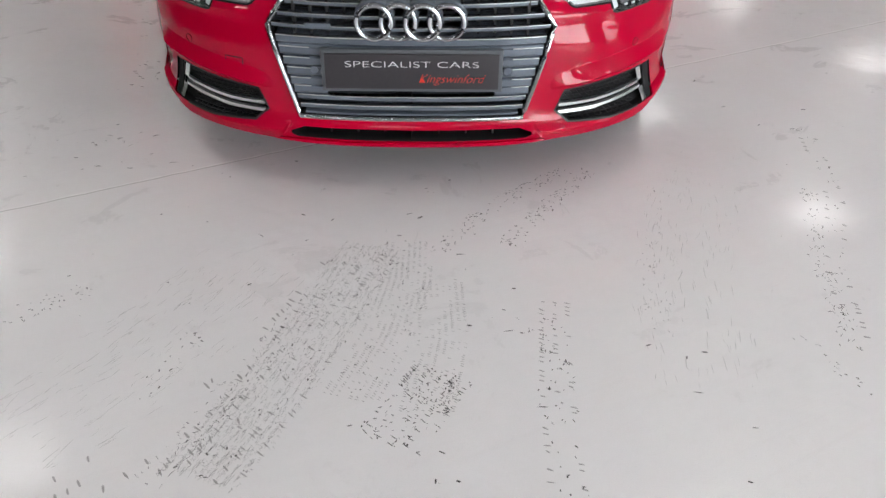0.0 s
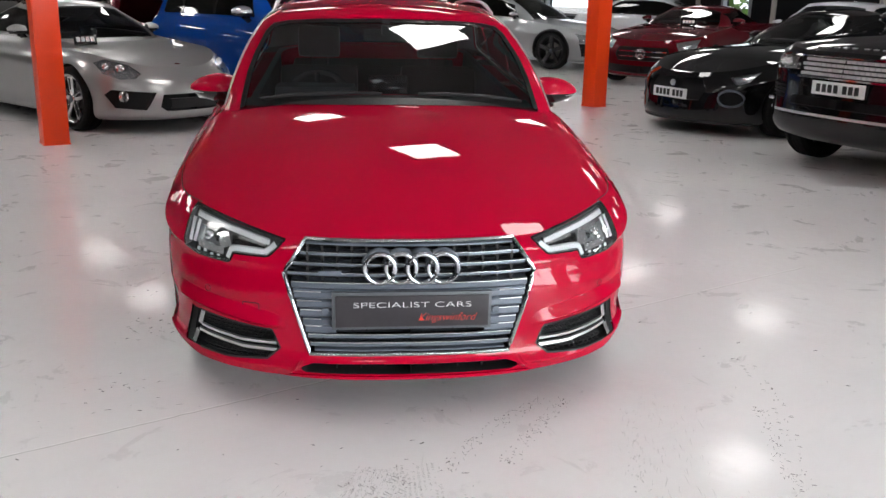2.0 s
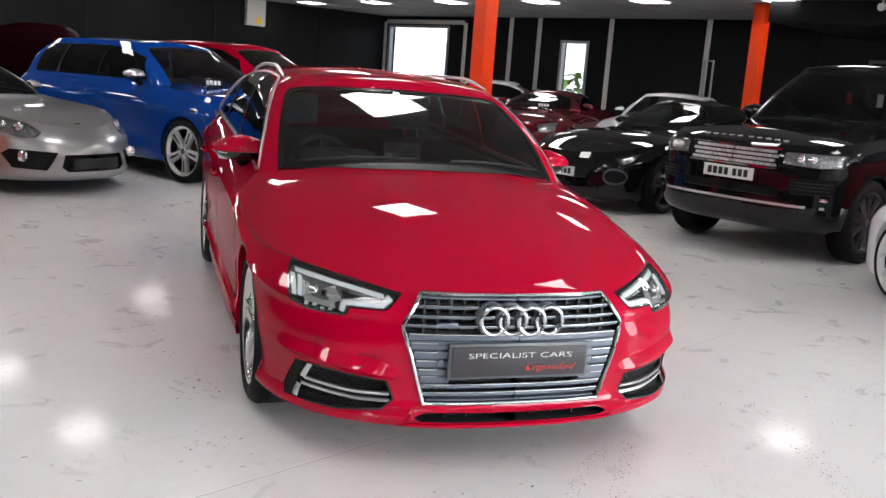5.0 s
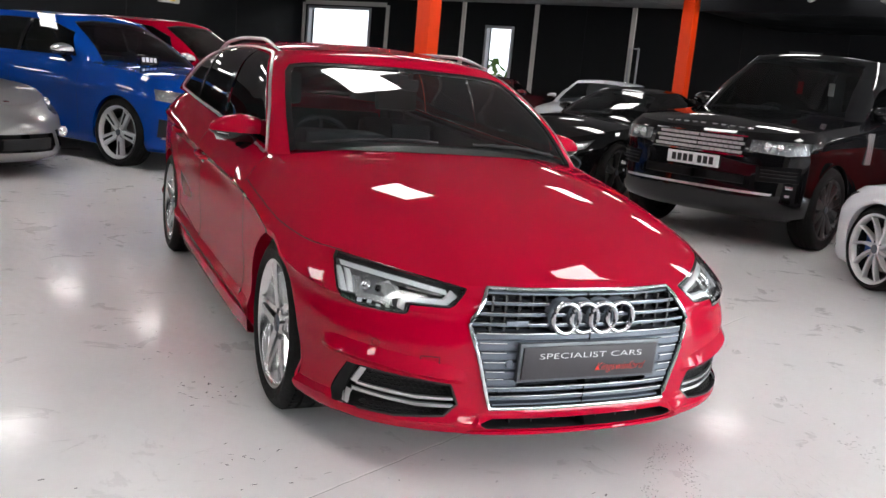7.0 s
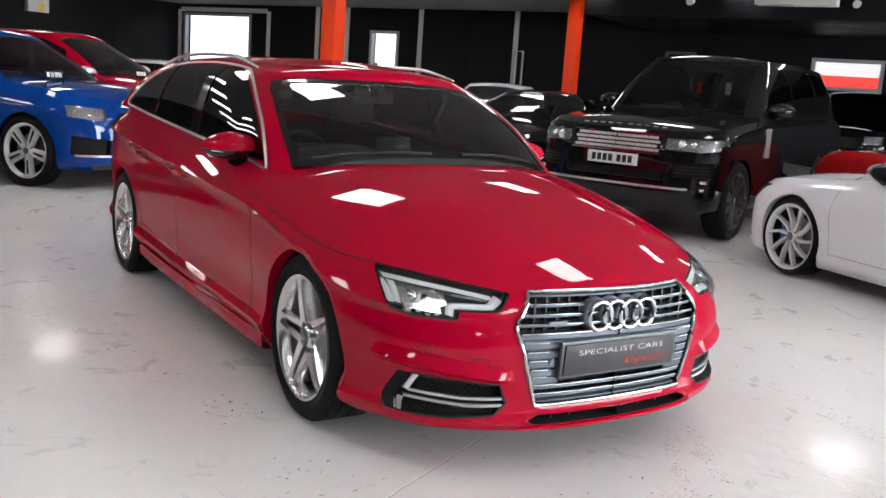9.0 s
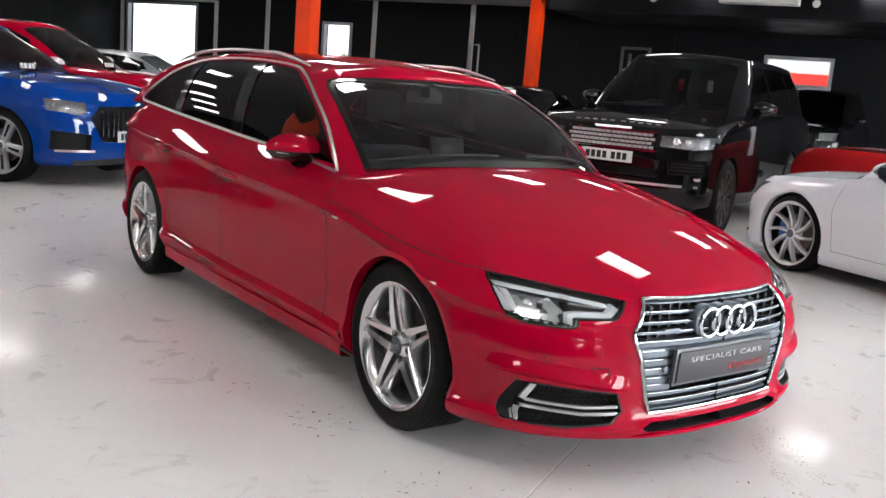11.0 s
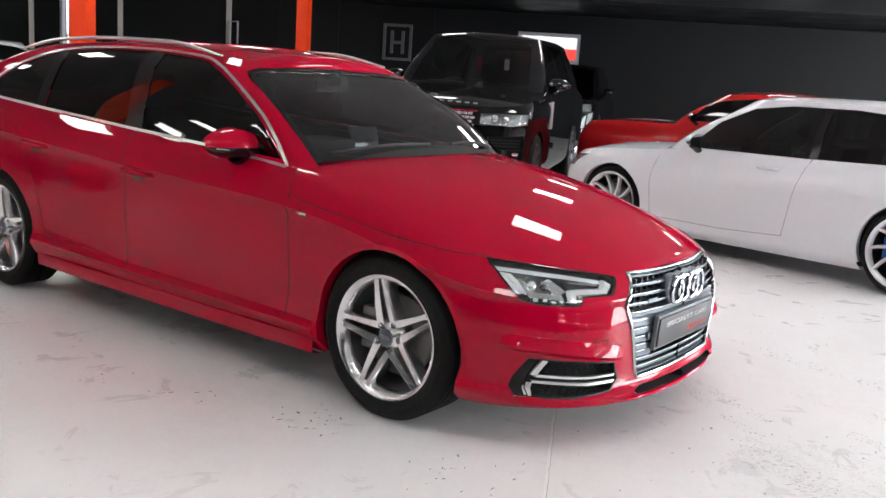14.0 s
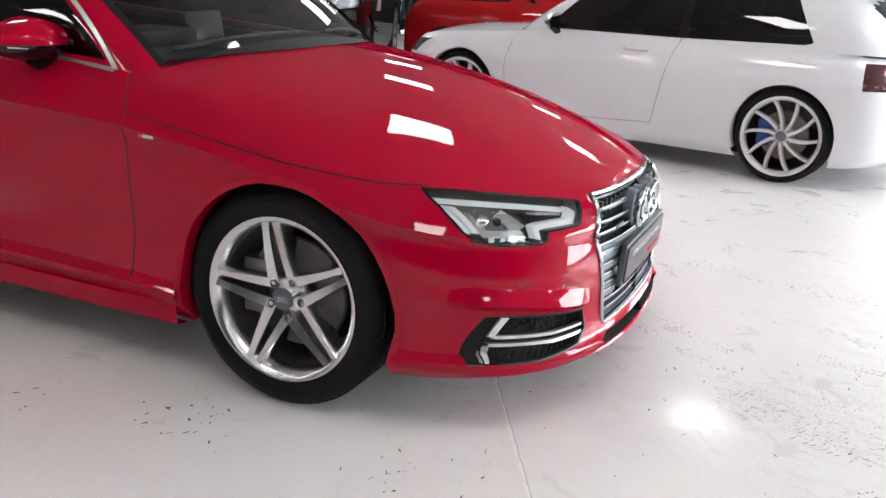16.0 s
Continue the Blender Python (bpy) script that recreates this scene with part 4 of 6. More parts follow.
    if cabin:
        interior(root, *cabin)
    if mirrors:
        x, y, z, size, m = mirrors
        for s in (-1, 1):
            mirror(root, x, y, z, s, m, size)
    return root, tree, cuts


def lamp_unit(root, cut, side, depth=0.05, face=None):
    """A head lamp: clear cover, housing pan behind."""
    b = cut.copy()
    lampo = part("headlight", (b if side > 0 else flip(b)), CLEAR, root, "clear headlight lens")
    lampo.visible_shadow = False
    pan = recess(cut, depth, (-0.25, 0.9, 0))
    bmesh.ops.recalc_face_normals(pan, faces=list(pan.faces))
    part("housing", pan if side > 0 else flip(pan), face or LAMP_DARK, lampo)
    return lampo


# ---- the red estate car ----
HEX = [(0, 0.648), (0.357, 0.648), (0.430, 0.542), (0.345, 0.258), (0, 0.255)]
FOG = [(0.768, 0.367), (0.62, 0.352), (0.475, 0.336), (0.447, 0.270), (0.492, 0.232), (0.64, 0.220), (0.802, 0.228), (0.798, 0.26)]


def fold(x, y, z):
    """The pressed ledge over the side intakes: how far it stands proud."""
    s = min(1.0, max(0.0, (x - 0.40) / 0.16))
    s = s * s * (3 - 2 * s) * min(1.0, max(0.0, (0.80 - y) / 0.35))
    edge = 0.378 + 0.09 * (x - 0.475)
    return 0.010 * s * (min(1.0, max(0.0, (z - edge + 0.12) / 0.12)) if z < edge else max(0.0, 1 - (z - edge) / 0.035))


E4 = Shell(
    4.70, 0.921,
    sec=[(0, 0.90), (0.05, 0.945), (0.11, 0.978), (0.145, 0.990), (0.160, 0.990), (0.195, 0.968), (0.30, 0.963), (0.50, 0.977), (0.66, 0.981), (0.75, 0.980), (0.80, 0.989), (0.8235, 1.0), (0.845, 0.988), (0.90, 0.950), (0.95, 0.910), (1, 0.855)],
    nose=[(0, 0.10), (0.03, 0.035), (0.08, 0.018), (0.16, 0.045), (0.25, 0.05), (0.5, 0.045), (0.78, 0.05), (0.92, 0.068), (1, 0.100)],
    tail=[(0, 0.10), (0.1, 0.02), (0.45, 0.0), (0.7, 0.05), (1, 0.16)],
    top=[(0.08, 0.652), (0.16, 0.650), (0.3, 0.668), (0.5, 0.706), (0.8, 0.785), (1.1, 0.853), (1.5, 0.908), (2.0, 0.935), (2.6, 0.960), (3.4, 1.005), (4.0, 1.04), (4.6, 1.05)],
    low=[(0.05, 0.166), (0.45, 0.150), (1.2, 0.180), (3.2, 0.20), (4.0, 0.22), (4.7, 0.28)],
    crown=[(0.08, 0.0), (0.15, 0.030), (0.3, 0.076), (0.5, 0.105), (0.8, 0.106), (1.1, 0.091), (1.35, 0.080), (1.7, 0.06), (4.5, 0.0)],
    cf=0.68, nf=2.4, cr=0.8, nr=2.5,
    g_front=[(0, 1.36), (0.42, 1.60), (0.77, 1.855), (1, 2.04)], g_rear=[(0, 4.60), (0.5, 4.45), (1, 4.12)], g_half=[(0, 0.784), (0.42, 0.742), (0.77, 0.683), (0.9, 0.632), (1, 0.555)],
    g_cf=0.22, g_nf=3.5, g_cr=0.5, g_nr=3.0,
    roof=[(2.0, 1.318), (2.2, 1.348), (2.6, 1.378), (3.1, 1.382), (3.6, 1.360), (4.1, 1.31), (4.5, 1.25)], roof_crown=0.042, cowl=1.56, na=128, nv=51, barrel=0.028, crease=0.006, square=0.9, ledge=fold, centre=np.poly1d(np.polyfit([0.1, 0.2, 0.3, 0.5, 0.8, 1.1, 1.36, 1.5], [0.656, 0.704, 0.746, 0.812, 0.890, 0.942, 0.972, 0.984], 3)), fill=0.25, flare=[(0.88, 0.325, 0.352, 0.006), (3.70, 0.325, 0.362, 0.006)])
HEAD = [(0.425, 0.640), (0.52, 0.657), (0.62, 0.673), (0.70, 0.685), (0.762, 0.692), (0.776, 0.675), (0.788, 0.64), (0.795, 0.60), (0.787, 0.577), (0.74, 0.560), (0.63, 0.554), (0.617, 0.558), (0.604, 0.584), (0.49, 0.586), (0.476, 0.592)]
INTAKE = [(0, 0.226), (0.335, 0.228), (0.385, 0.212), (0.355, 0.196), (0, 0.194)]
UPPER = rounded([(1.575, 0.935), (1.645, 1.0), (1.755, 1.09), (1.875, 1.160), (1.99, 1.218), (2.085, 1.261), (2.17, 1.293), (2.32, 1.330), (2.7, 1.350), (3.1, 1.346), (3.45, 1.318), (3.75, 1.235), (3.98, 1.125), (4.05, 1.080)], 3)
LOWER = [(3.98, 1.060), (3.45, 1.026), (2.6, 0.982), (2.0, 0.955), (1.62, 0.938)]
DLO = UPPER + LOWER
TRIM = rounded([(1.528, 0.908), (1.612, 0.995), (1.727, 1.090), (1.85, 1.164), (1.972, 1.226), (2.066, 1.270), (2.15, 1.302), (2.32, 1.341), (2.7, 1.360), (3.1, 1.356), (3.45, 1.328), (3.76, 1.244), (4.0, 1.128), (4.075, 1.078), (4.04, 1.056), (3.98, 1.051)], 4) + [(3.45, 1.018), (2.6, 0.974), (2.0, 0.947), (1.528, 0.908)]
estate, a_tree, a_cut = car(
    "estate_car", "glossy red estate car parked on the pale floor", "car", pose(0, 0, 0), E4, RED,
    [(0.868, 0.325, 0.366), (3.70, 0.325, 0.362)], DLO,
    [[(2.545, 0.9), (2.675, 0.9), (2.700, 1.4), (2.585, 1.4)], [(3.43, 0.9), (3.52, 0.9), (3.43, 1.4), (3.35, 1.4)]],
    ([(0, 0.88), (0.36, 0.88), (0.69, 0.88), (0.70, 0.92), (0.692, 0.985), (0.678, 1.073), (0.653, 1.156), (0.610, 1.256), (0.575, 1.290), (0.5, 1.305), (0.35, 1.314), (0, 1.320)], lambda c: c.y < 1.30 + (c.z - 0.9) * 1.6 + 0.22),
    ([(0, 1.06), (0.55, 1.06), (0.48, 1.28), (0, 1.30)], lambda c: c.y > 4.0),
    [("grille", HEX, 0.6), ("fog", FOG, 0.7), ("head", HEAD, 0.8), ("intake", INTAKE, 0.4)],
    doors=[[(1.41, 0.27), (1.385, 0.5), (1.40, 0.80), (1.47, 0.905)], [(2.50, 0.30), (2.505, 0.6), (2.50, 0.80), (2.60, 0.96)], [(3.26, 0.40), (3.30, 0.60), (3.44, 0.80), (3.50, 1.0)],
           [(1.41, 0.27), (2.0, 0.285), (2.5, 0.30), (3.0, 0.315), (3.22, 0.36), (3.26, 0.40)], [(4.20, 0.6), (4.24, 0.75), (4.2, 0.95)]],
    trims=[("window_trim", TRIM, "side", 0.014, 0.005, SATIN),
           ("windscreen_seal", [(0.688, 0.93), (0.680, 0.985), (0.666, 1.073), (0.641, 1.156), (0.598, 1.250), (0.566, 1.280), (0.5, 1.293), (0.35, 1.302), (0.02, 1.308)], "front", 0.026, 0.002, GLOSS_BLACK),
           ("bonnet_gap", [(0.49, 0.697), (0.61, 0.703), (0.87, 0.731), (1.1, 0.766), (1.385, 0.806)], "side", 0.004, 0.001, VOID),
           ("sill_crease", [(1.43, 0.305), (2.0, 0.32), (2.6, 0.345), (3.2, 0.385)], "side", 0.004, 0.003, RED)],
    wheels=[((0.88, 0.327, 0.242, 0.245, 0.878), dict(style="twin", turn=-0.19)), ((3.70, 0.326, 0.242, 0.235, 0.890), dict(style="twin", turn=0.03))],
    cabin=(1.78, 2.55, 0.66, 0.93), mirrors=(0.757, 1.785, 0.952, 1.08, RED),
    lid=[(0.12, 0.665), (0.3, 0.676), (0.48, 0.698), (0.61, 0.703), (0.87, 0.731), (1.1, 0.766), (1.385, 0.806), (1.47, 0.90), (1.47, 1.3), (0.0, 1.3), (0.0, 0.665)])

# grille: backing pan, slats, chrome frame, four rings, badge, plate
pan = recess(a_cut["grille"], 0.07, (0, 1, 0))
grille = part("grille", both(pan), VOID, estate, "six-sided grille with bright horizontal slats")


def hex_half(z):
    return 0.430 - (z - 0.542) / 0.106 * 0.073 if z > 0.542 else 0.345 + (z - 0.258) / 0.284 * 0.085


def nose_y(x, z):
    hit = a_tree.ray_cast(Vector((abs(x), -1, z)), Vector((0, 1, 0)))[0]
    return hit.y if hit else 0.1


def slat(z, h, x0, x1, m, front=0.002, deep=0.055, split_face=True):
    """One horizontal blade that follows the curve of the nose."""
    rows = []
    for k in range(25):
        x = x0 + (x1 - x0) * k / 24
        y = nose_y(x, min(0.64, max(0.27, z))) + front
        rows.append([Vector((x, y + deep, z + h * 0.5)), Vector((x, y + 0.010, z + h * 0.5)), Vector((x, y, z + h * 0.28)), Vector((x, y, z - h * 0.28)), Vector((x, y + 0.010, z - h * 0.5)), Vector((x, y + deep, z - h * 0.5))])
    b = grid(rows)
    bmesh.ops.recalc_face_normals(b, faces=list(b.faces))
    return part("slat", b, m, grille)


for z in (0.605, 0.572, 0.539):
    e = hex_half(z) - 0.012
    slat(z - 0.001, 0.013, -e, e, GRILLE_GREY, 0.006)
    slat(z + 0.006, 0.0055, -e, e, GRILLE_CHROME, 0.001, 0.02)
e = hex_half(0.633) - 0.012
slat(0.634, 0.012, -e, e, GRILLE_GREY, 0.008)
for z in (0.468, 0.436, 0.404, 0.372, 0.346):
    for s in (-1, 1):
        e = hex_half(z) - 0.012
        slat(z, 0.0335, s * 0.255, s * e, GRILLE_GREY, 0.004, 0.05)
        slat(z + 0.013, 0.006, s * (0.305), s * e, CHROME, 0.0, 0.015)
slat(0.500, 0.026, -hex_half(0.5) + 0.012, hex_half(0.5) - 0.012, GRILLE_GREY, 0.006)
slat(0.512, 0.006, -hex_half(0.5) + 0.012, hex_half(0.5) - 0.012, CHROME, 0.002, 0.015)
slat(0.4805, 0.022, -hex_half(0.48) + 0.012, hex_half(0.48) - 0.012, GRILLE_GREY, 0.006)
for z in (0.322, 0.292):
    e = hex_half(z) - 0.012
    slat(z - 0.004, 0.016, -e, e, GRILLE_GREY, 0.006)
    slat(z + 0.006, 0.006, -e, e, CHROME, 0.001, 0.02)
slat(0.268, 0.010, -0.33, 0.33, GRILLE_GREY, 0.006)
for k in range(-7, 8):
    part("grille_stay", box_bm(k * 0.05 - 0.004, k * 0.05 + 0.004, 0.105, 0.13, 0.27, 0.63), TRIM_BLACK, grille)
rim = bmesh.new()
pts = [(-x, z) for x, z in HEX[1:4]] + [(x, z) for x, z in HEX[1:4]][::-1]
loop = []
for p, q in zip(pts, pts[1:] + pts[:1]):
    for k in range(12):
        x, z = p[0] + (q[0] - p[0]) * k / 12, p[1] + (q[1] - p[1]) * k / 12
        loop.append((x, nose_y(x, z) - 0.002, z))
tube(rim, loop, 0.0075, 8, True)
part("chrome_frame", rim, GRILLE_CHROME, grille, "bright chrome grille frame")
ring_base = bmesh.new()
for k in range(4):
    c = (k - 1.5) * 0.0712
    y = nose_y(c, 0.567) - 0.012
    r = bmesh.new()
    tube(r, [(c + 0.0505 * math.cos(q * math.pi / 20), y - 0.003 + 0.004 * (k % 2), 0.567 + 0.0505 * math.sin(q * math.pi / 20)) for q in range(40)], 0.0085, 10, True)
    part("badge_ring", r, GRILLE_CHROME, grille, "chrome badge ring")
    lathe(ring_base, [(0.062, 0.03), (0.060, 0.004), (0.056, 0.0), (0.045, 0.0), (0.043, 0.03)], 36, pose(c, y + 0.012, 0.567, 0, 0, 90))
part("badge_surround", ring_base, GRILLE_GREY, grille)
part("badge_strip", merged(box_bm(-0.315, -0.235, nose_y(0.275, 0.55) - 0.006, nose_y(0.275, 0.55), 0.543, 0.555, 0.003)), GRILLE_GREY, grille, "small silver model badge")
pl = plate(estate, (0.003, 0.035, 0.419), 0.52, 0.111, PLATE_DARK, [], PLATE_RIM, 3)


def text_mesh(body, size, width, shear=0.0, offset=0.0):
    """Built-in font lettering as a mesh of the given width, centred."""
    txt = bpy.data.curves.new("lettering", "FONT")
    txt.body, txt.size, txt.align_x, txt.extrude, txt.shear, txt.offset = body, size, "CENTER", 0.0003, shear, offset
    ob = new("lettering", txt)
    bm = bmesh.new()
    bm.from_mesh(ob.evaluated_get(bpy.context.evaluated_depsgraph_get()).to_mesh())
    xs = [v.co.x for v in bm.verts]
    for v in bm.verts:
        v.co.x *= width / (max(xs) - min(xs))
    me = bpy.data.meshes.new("lettering")
    bm.to_mesh(me)
    bm.free()
    bpy.data.objects.remove(ob)
    return me


lettering = text_mesh("SPECIALIST CARS", 0.028, 0.40, 0.0, -0.0006)
lettering.materials.append(INK_WHITE)
lo_ = new("lettering", lettering)
lo_.parent = pl
lo_["kind"] = "stuff"
lo_.matrix_local = pose(0.0, -0.0055, 0.015, 90)
word = text_mesh("Kingswinford", 0.040, 0.200, 0.45, -0.0008)
word.materials.append(INK_RED)
script = tagged(new("script_lettering", word), "thin red slanted lettering")
script.parent = pl
script.matrix_local = pose(0.115, -0.0055, -0.034, 90)
for s in (-1, 1):
    b = bmesh.new()
    lathe(b, [(0.014, 0.0), (0.0135, -0.006), (0.011, -0.007), (0.010, -0.004), (0.0, -0.004)], 20, pose(s * 0.292, nose_y(0.29, 0.41) + 0.001, 0.412, 0, 0, 90))
    part("parking_sensor", b, GRILLE_GREY, grille)

# lower intake
intake = part("lower_intake", both(recess(a_cut["intake"], 0.08, (0, 1, 0))), VOID, estate, "narrow black lower intake slot")
for k in range(-3, 4):
    part("intake_rib", box_bm(k * 0.085 - 0.003, k * 0.085 + 0.003, 0.085, 0.11, 0.194, 0.226), VOID, intake)
lipb = bmesh.new()
tube(lipb, [(x, nose_y(x, 0.182) - 0.004, 0.178) for x in [k * 0.042 for k in range(-11, 12)]], [0.003 + 0.009 * (1 - abs(k / 11) ** 6) for k in range(-11, 12)], 8, flat=0.7)
part("front_lip", lipb, RED, estate)


def on_nose(x, z, out=0.0):
    hit, no, _, _ = a_tree.ray_cast(Vector((abs(x), -1, z)), Vector((0, 1, 0)))
    if hit is None:
        return Vector((x, 0.4, z))
    if no.y > 0:
        no = -no
    p = hit + no * out
    return Vector((math.copysign(p.x, x), p.y, p.z))


def strip(pts, w, out, deep, s):
    """A flat bar on the nose along (x, z) points, of the given width."""
    rows = []
    dense = []
    for p, q in zip(pts, pts[1:]):
        n = 6
        dense += [(p[0] + (q[0] - p[0]) * t / n, p[1] + (q[1] - p[1]) * t / n) for t in range(n)]
    dense.append(pts[-1])
    for k, p in enumerate(dense):
        a, b = dense[max(0, k - 1)], dense[min(len(dense) - 1, k + 1)]
        d = Vector((b[0] - a[0], b[1] - a[1])).normalized()
        n = Vector((-d.y, d.x)) * w / 2
        f0, f1 = on_nose(p[0] - n.x, p[1] - n.y, out), on_nose(p[0] + n.x, p[1] + n.y, out)
        back = Vector((0, deep, 0))
        row = [f0 + back, f0, f1, f1 + back]
        rows.append([Vector((s * v.x, v.y, v.z)) for v in row])
    b = grid(rows)
    bmesh.ops.recalc_face_normals(b, faces=list(b.faces))
    return b


def crest(pts, up, down, out, s):
    """A sharp pressed edge along (x, z) points of the nose: it rises from the skin above and below."""
    dense = rounded(pts, 5)
    rows = []
    for k, p in enumerate(dense):
        e = min(1.0, k / 4, (len(dense) - 1 - k) / 3)
        row = [on_nose(p[0], p[1] + up, -0.002), on_nose(p[0], p[1] + up * 0.45, out * 0.42 * e - 0.001), on_nose(p[0], p[1], out * e), on_nose(p[0], p[1] - down * 0.5, out * 0.6 * e - 0.001), on_nose(p[0], p[1] - down, -0.002)]
        rows.append([Vector((s * v.x, v.y, v.z)) for v in row])
    b = grid(rows)
    bmesh.ops.recalc_face_normals(b, faces=list(b.faces))
    return b


for s in (1, -1):
    part("bumper_crease", crest([(0.425, 0.352), (0.52, 0.366), (0.64, 0.384), (0.76, 0.402), (0.83, 0.412)], 0.050, 0.020, 0.016, s), RED, estate, sharp=22)
    part("lower_bumper_edge", crest([(0.375, 0.232), (0.410, 0.196), (0.455, 0.182), (0.56, 0.184), (0.68, 0.190), (0.80, 0.200)], 0.022, 0.026, 0.008, s), RED, estate, sharp=22)
    # fog opening with honeycomb and bright blades
    face = a_cut["fog"].copy()
    blank = split(face, [(0.734, 0.40), (0.90, 0.40), (0.90, 0.20), (0.778, 0.20)], "front")
    pan = recess(face, 0.055, (0, 1, 0))
    face.free()
    bmesh.ops.recalc_face_normals(pan, faces=list(pan.faces))
    fog = part("side_intake", pan if s > 0 else flip(pan), VOID, estate, "black side intake with bright blades")
    hc = bmesh.new()
    cell = 0.0125
    for r in range(12):
        for c in range(27):
            x, z = 0.462 + c * cell * 1.75 + (cell * 0.87 if r % 2 else 0), 0.226 + r * cell * 1.02
            if x < 0.725 and inside(FOG, x, z) and inside(FOG, x + 0.02, z) and abs(z - (0.272 + (x - 0.45) * 0.06)) > 0.018:
                c0 = on_nose(x, z, -0.02)
                ring = [Vector((s * (c0.x + cell * 1.0 * math.cos(q * math.pi / 3)), c0.y, c0.z + cell * 0.62 * math.sin(q * math.pi / 3))) for q in range(6)]
                tube(hc, ring, 0.0016, 4, True)
    part("honeycomb", hc, TRIM_BLACK, fog)["kind"] = "stuff"
    blank = shifted(blank, inset=0.006)
    part("blank_panel", blank if s > 0 else flip(blank), VOID, fog)
    part("bright_blade", merged(strip([(0.726, 0.358), (0.745, 0.300)], 0.015, -0.003, 0.008, s), strip([(0.738, 0.298), (0.58, 0.284), (0.462, 0.285)], 0.0095, -0.003, 0.015, s)), SATIN, fog, "satin silver blade")
    part("bright_blade", merged(strip([(0.770, 0.231), (0.755, 0.273)], 0.015, -0.003, 0.008, s), strip([(0.749, 0.277), (0.58, 0.261), (0.460, 0.262)], 0.0095, -0.003, 0.015, s)), SATIN, fog, "satin silver blade")
    part("intake_frame", strip([(0.735, 0.364), (0.62, 0.352), (0.475, 0.336), (0.447, 0.270), (0.492, 0.232), (0.64, 0.220), (0.74, 0.224)], 0.006, 0.001, 0.012, s), TRIM_BLACK, fog)
    # head lamp
    h = lamp_unit(estate, a_cut["head"], s, 0.06)
    part("lamp_edge", strip(HEAD + HEAD[:1], 0.005, 0.001, 0.012, s), GLOSS_BLACK, h)
    part("light_guide", strip([(0.765, 0.676), (0.70, 0.668), (0.60, 0.654), (0.485, 0.634)], 0.013, -0.018, 0.02, s), LAMP_WHITE, h)
    part("light_guide", strip([(0.462, 0.630), (0.500, 0.600)], 0.016, -0.012, 0.02, s), LAMP_WHITE, h)
    part("light_guide", strip([(0.500, 0.602), (0.600, 0.602), (0.622, 0.598), (0.632, 0.570)], 0.014, -0.012, 0.02, s), LAMP_WHITE, h)
    part("light_guide", strip([(0.752, 0.662), (0.765, 0.60)], 0.012, -0.016, 0.02, s), LAMP_WHITE, h)
    part("reflector", strip([(0.775, 0.665), (0.782, 0.60)], 0.014, -0.016, 0.03, s), LAMP_WHITE, h)
    part("reflector", strip([(0.665, 0.650), (0.650, 0.605)], 0.045, -0.030, 0.02, s), LAMP_SILVER, h)
    part("reflector", strip([(0.742, 0.656), (0.748, 0.604)], 0.034, -0.030, 0.02, s), LAMP_SILVER, h)
    part("reflector", strip([(0.60, 0.640), (0.50, 0.628)], 0.007, -0.022, 0.02, s), LAMP_SILVER, h)
    part("reflector", strip([(0.755, 0.598), (0.655, 0.588)], 0.026, -0.024, 0.02, s), LAMP_SILVER, h)
    part("bezel", strip([(0.625, 0.630), (0.505, 0.620)], 0.026, -0.026, 0.02, s), GLOSS_BLACK, h)
    part("led_row", strip([(0.765, 0.575), (0.650, 0.568)], 0.012, -0.022, 0.02, s), GLOSS_BLACK, h)
    for q in range(4):
        part("led", strip([(0.755 - 0.026 * q, 0.575), (0.743 - 0.026 * q, 0.574)], 0.006, -0.019, 0.004, s), LAMP_WHITE, h)
    for x, z, r in ((0.718, 0.634, 0.021), (0.685, 0.632, 0.013)):
        c = on_nose(x, z, -0.036)
        b = bmesh.new()
        bmesh.ops.create_uvsphere(b, u_segments=16, v_segments=10, radius=r, matrix=Matrix.Translation((s * c.x, c.y, c.z)))
        part("projector_lens", b, CHROME if r > 0.02 else GLOSS_BLACK, h)
    # tow cover and sensor outlines, handles, badge
    if s < 0:
        c = [(0.545 + dx, 0.405 + dz) for dx, dz in ((-0.028, -0.022), (0.028, -0.022), (0.028, 0.022), (-0.028, 0.022), (-0.028, -0.022))]
        part("tow_cover_gap", strip(c, 0.003, 0.0008, 0.004, s), VOID, estate)
    ring = [on_nose(0.70 + 0.010 * math.cos(q * math.pi / 8), 0.452 + 0.012 * math.sin(q * math.pi / 8), 0.0006) for q in range(16)]
    b = bmesh.new()
    tube(b, [(s * p.x, p.y, p.z) for p in ring], 0.0012, 5, True)
    part("parking_sensor", b, DEEP_RED, estate)
    for y0, z in ((2.39, 0.788), (3.28, 0.835)):
        hx = a_tree.ray_cast(Vector((3, y0, z)), Vector((-1, 0, 0)))[0].x
        hd = bmesh.new()
        tube(hd, [(s * (hx - 0.01), y0 - 0.115, z), (s * (hx + 0.022), y0 - 0.09, z), (s * (hx + 0.030), y0, z + 0.004), (s * (hx + 0.022), y0 + 0.09, z + 0.006), (s * (hx - 0.01), y0 + 0.115, z + 0.006)], [0.010, 0.012, 0.013, 0.012, 0.010], 10, flat=1.1)
        part("door_handle", hd, RED, estate)
        # flat disc in darker red: the shade of the handle hollow, as colour
        cup = bmesh.new()
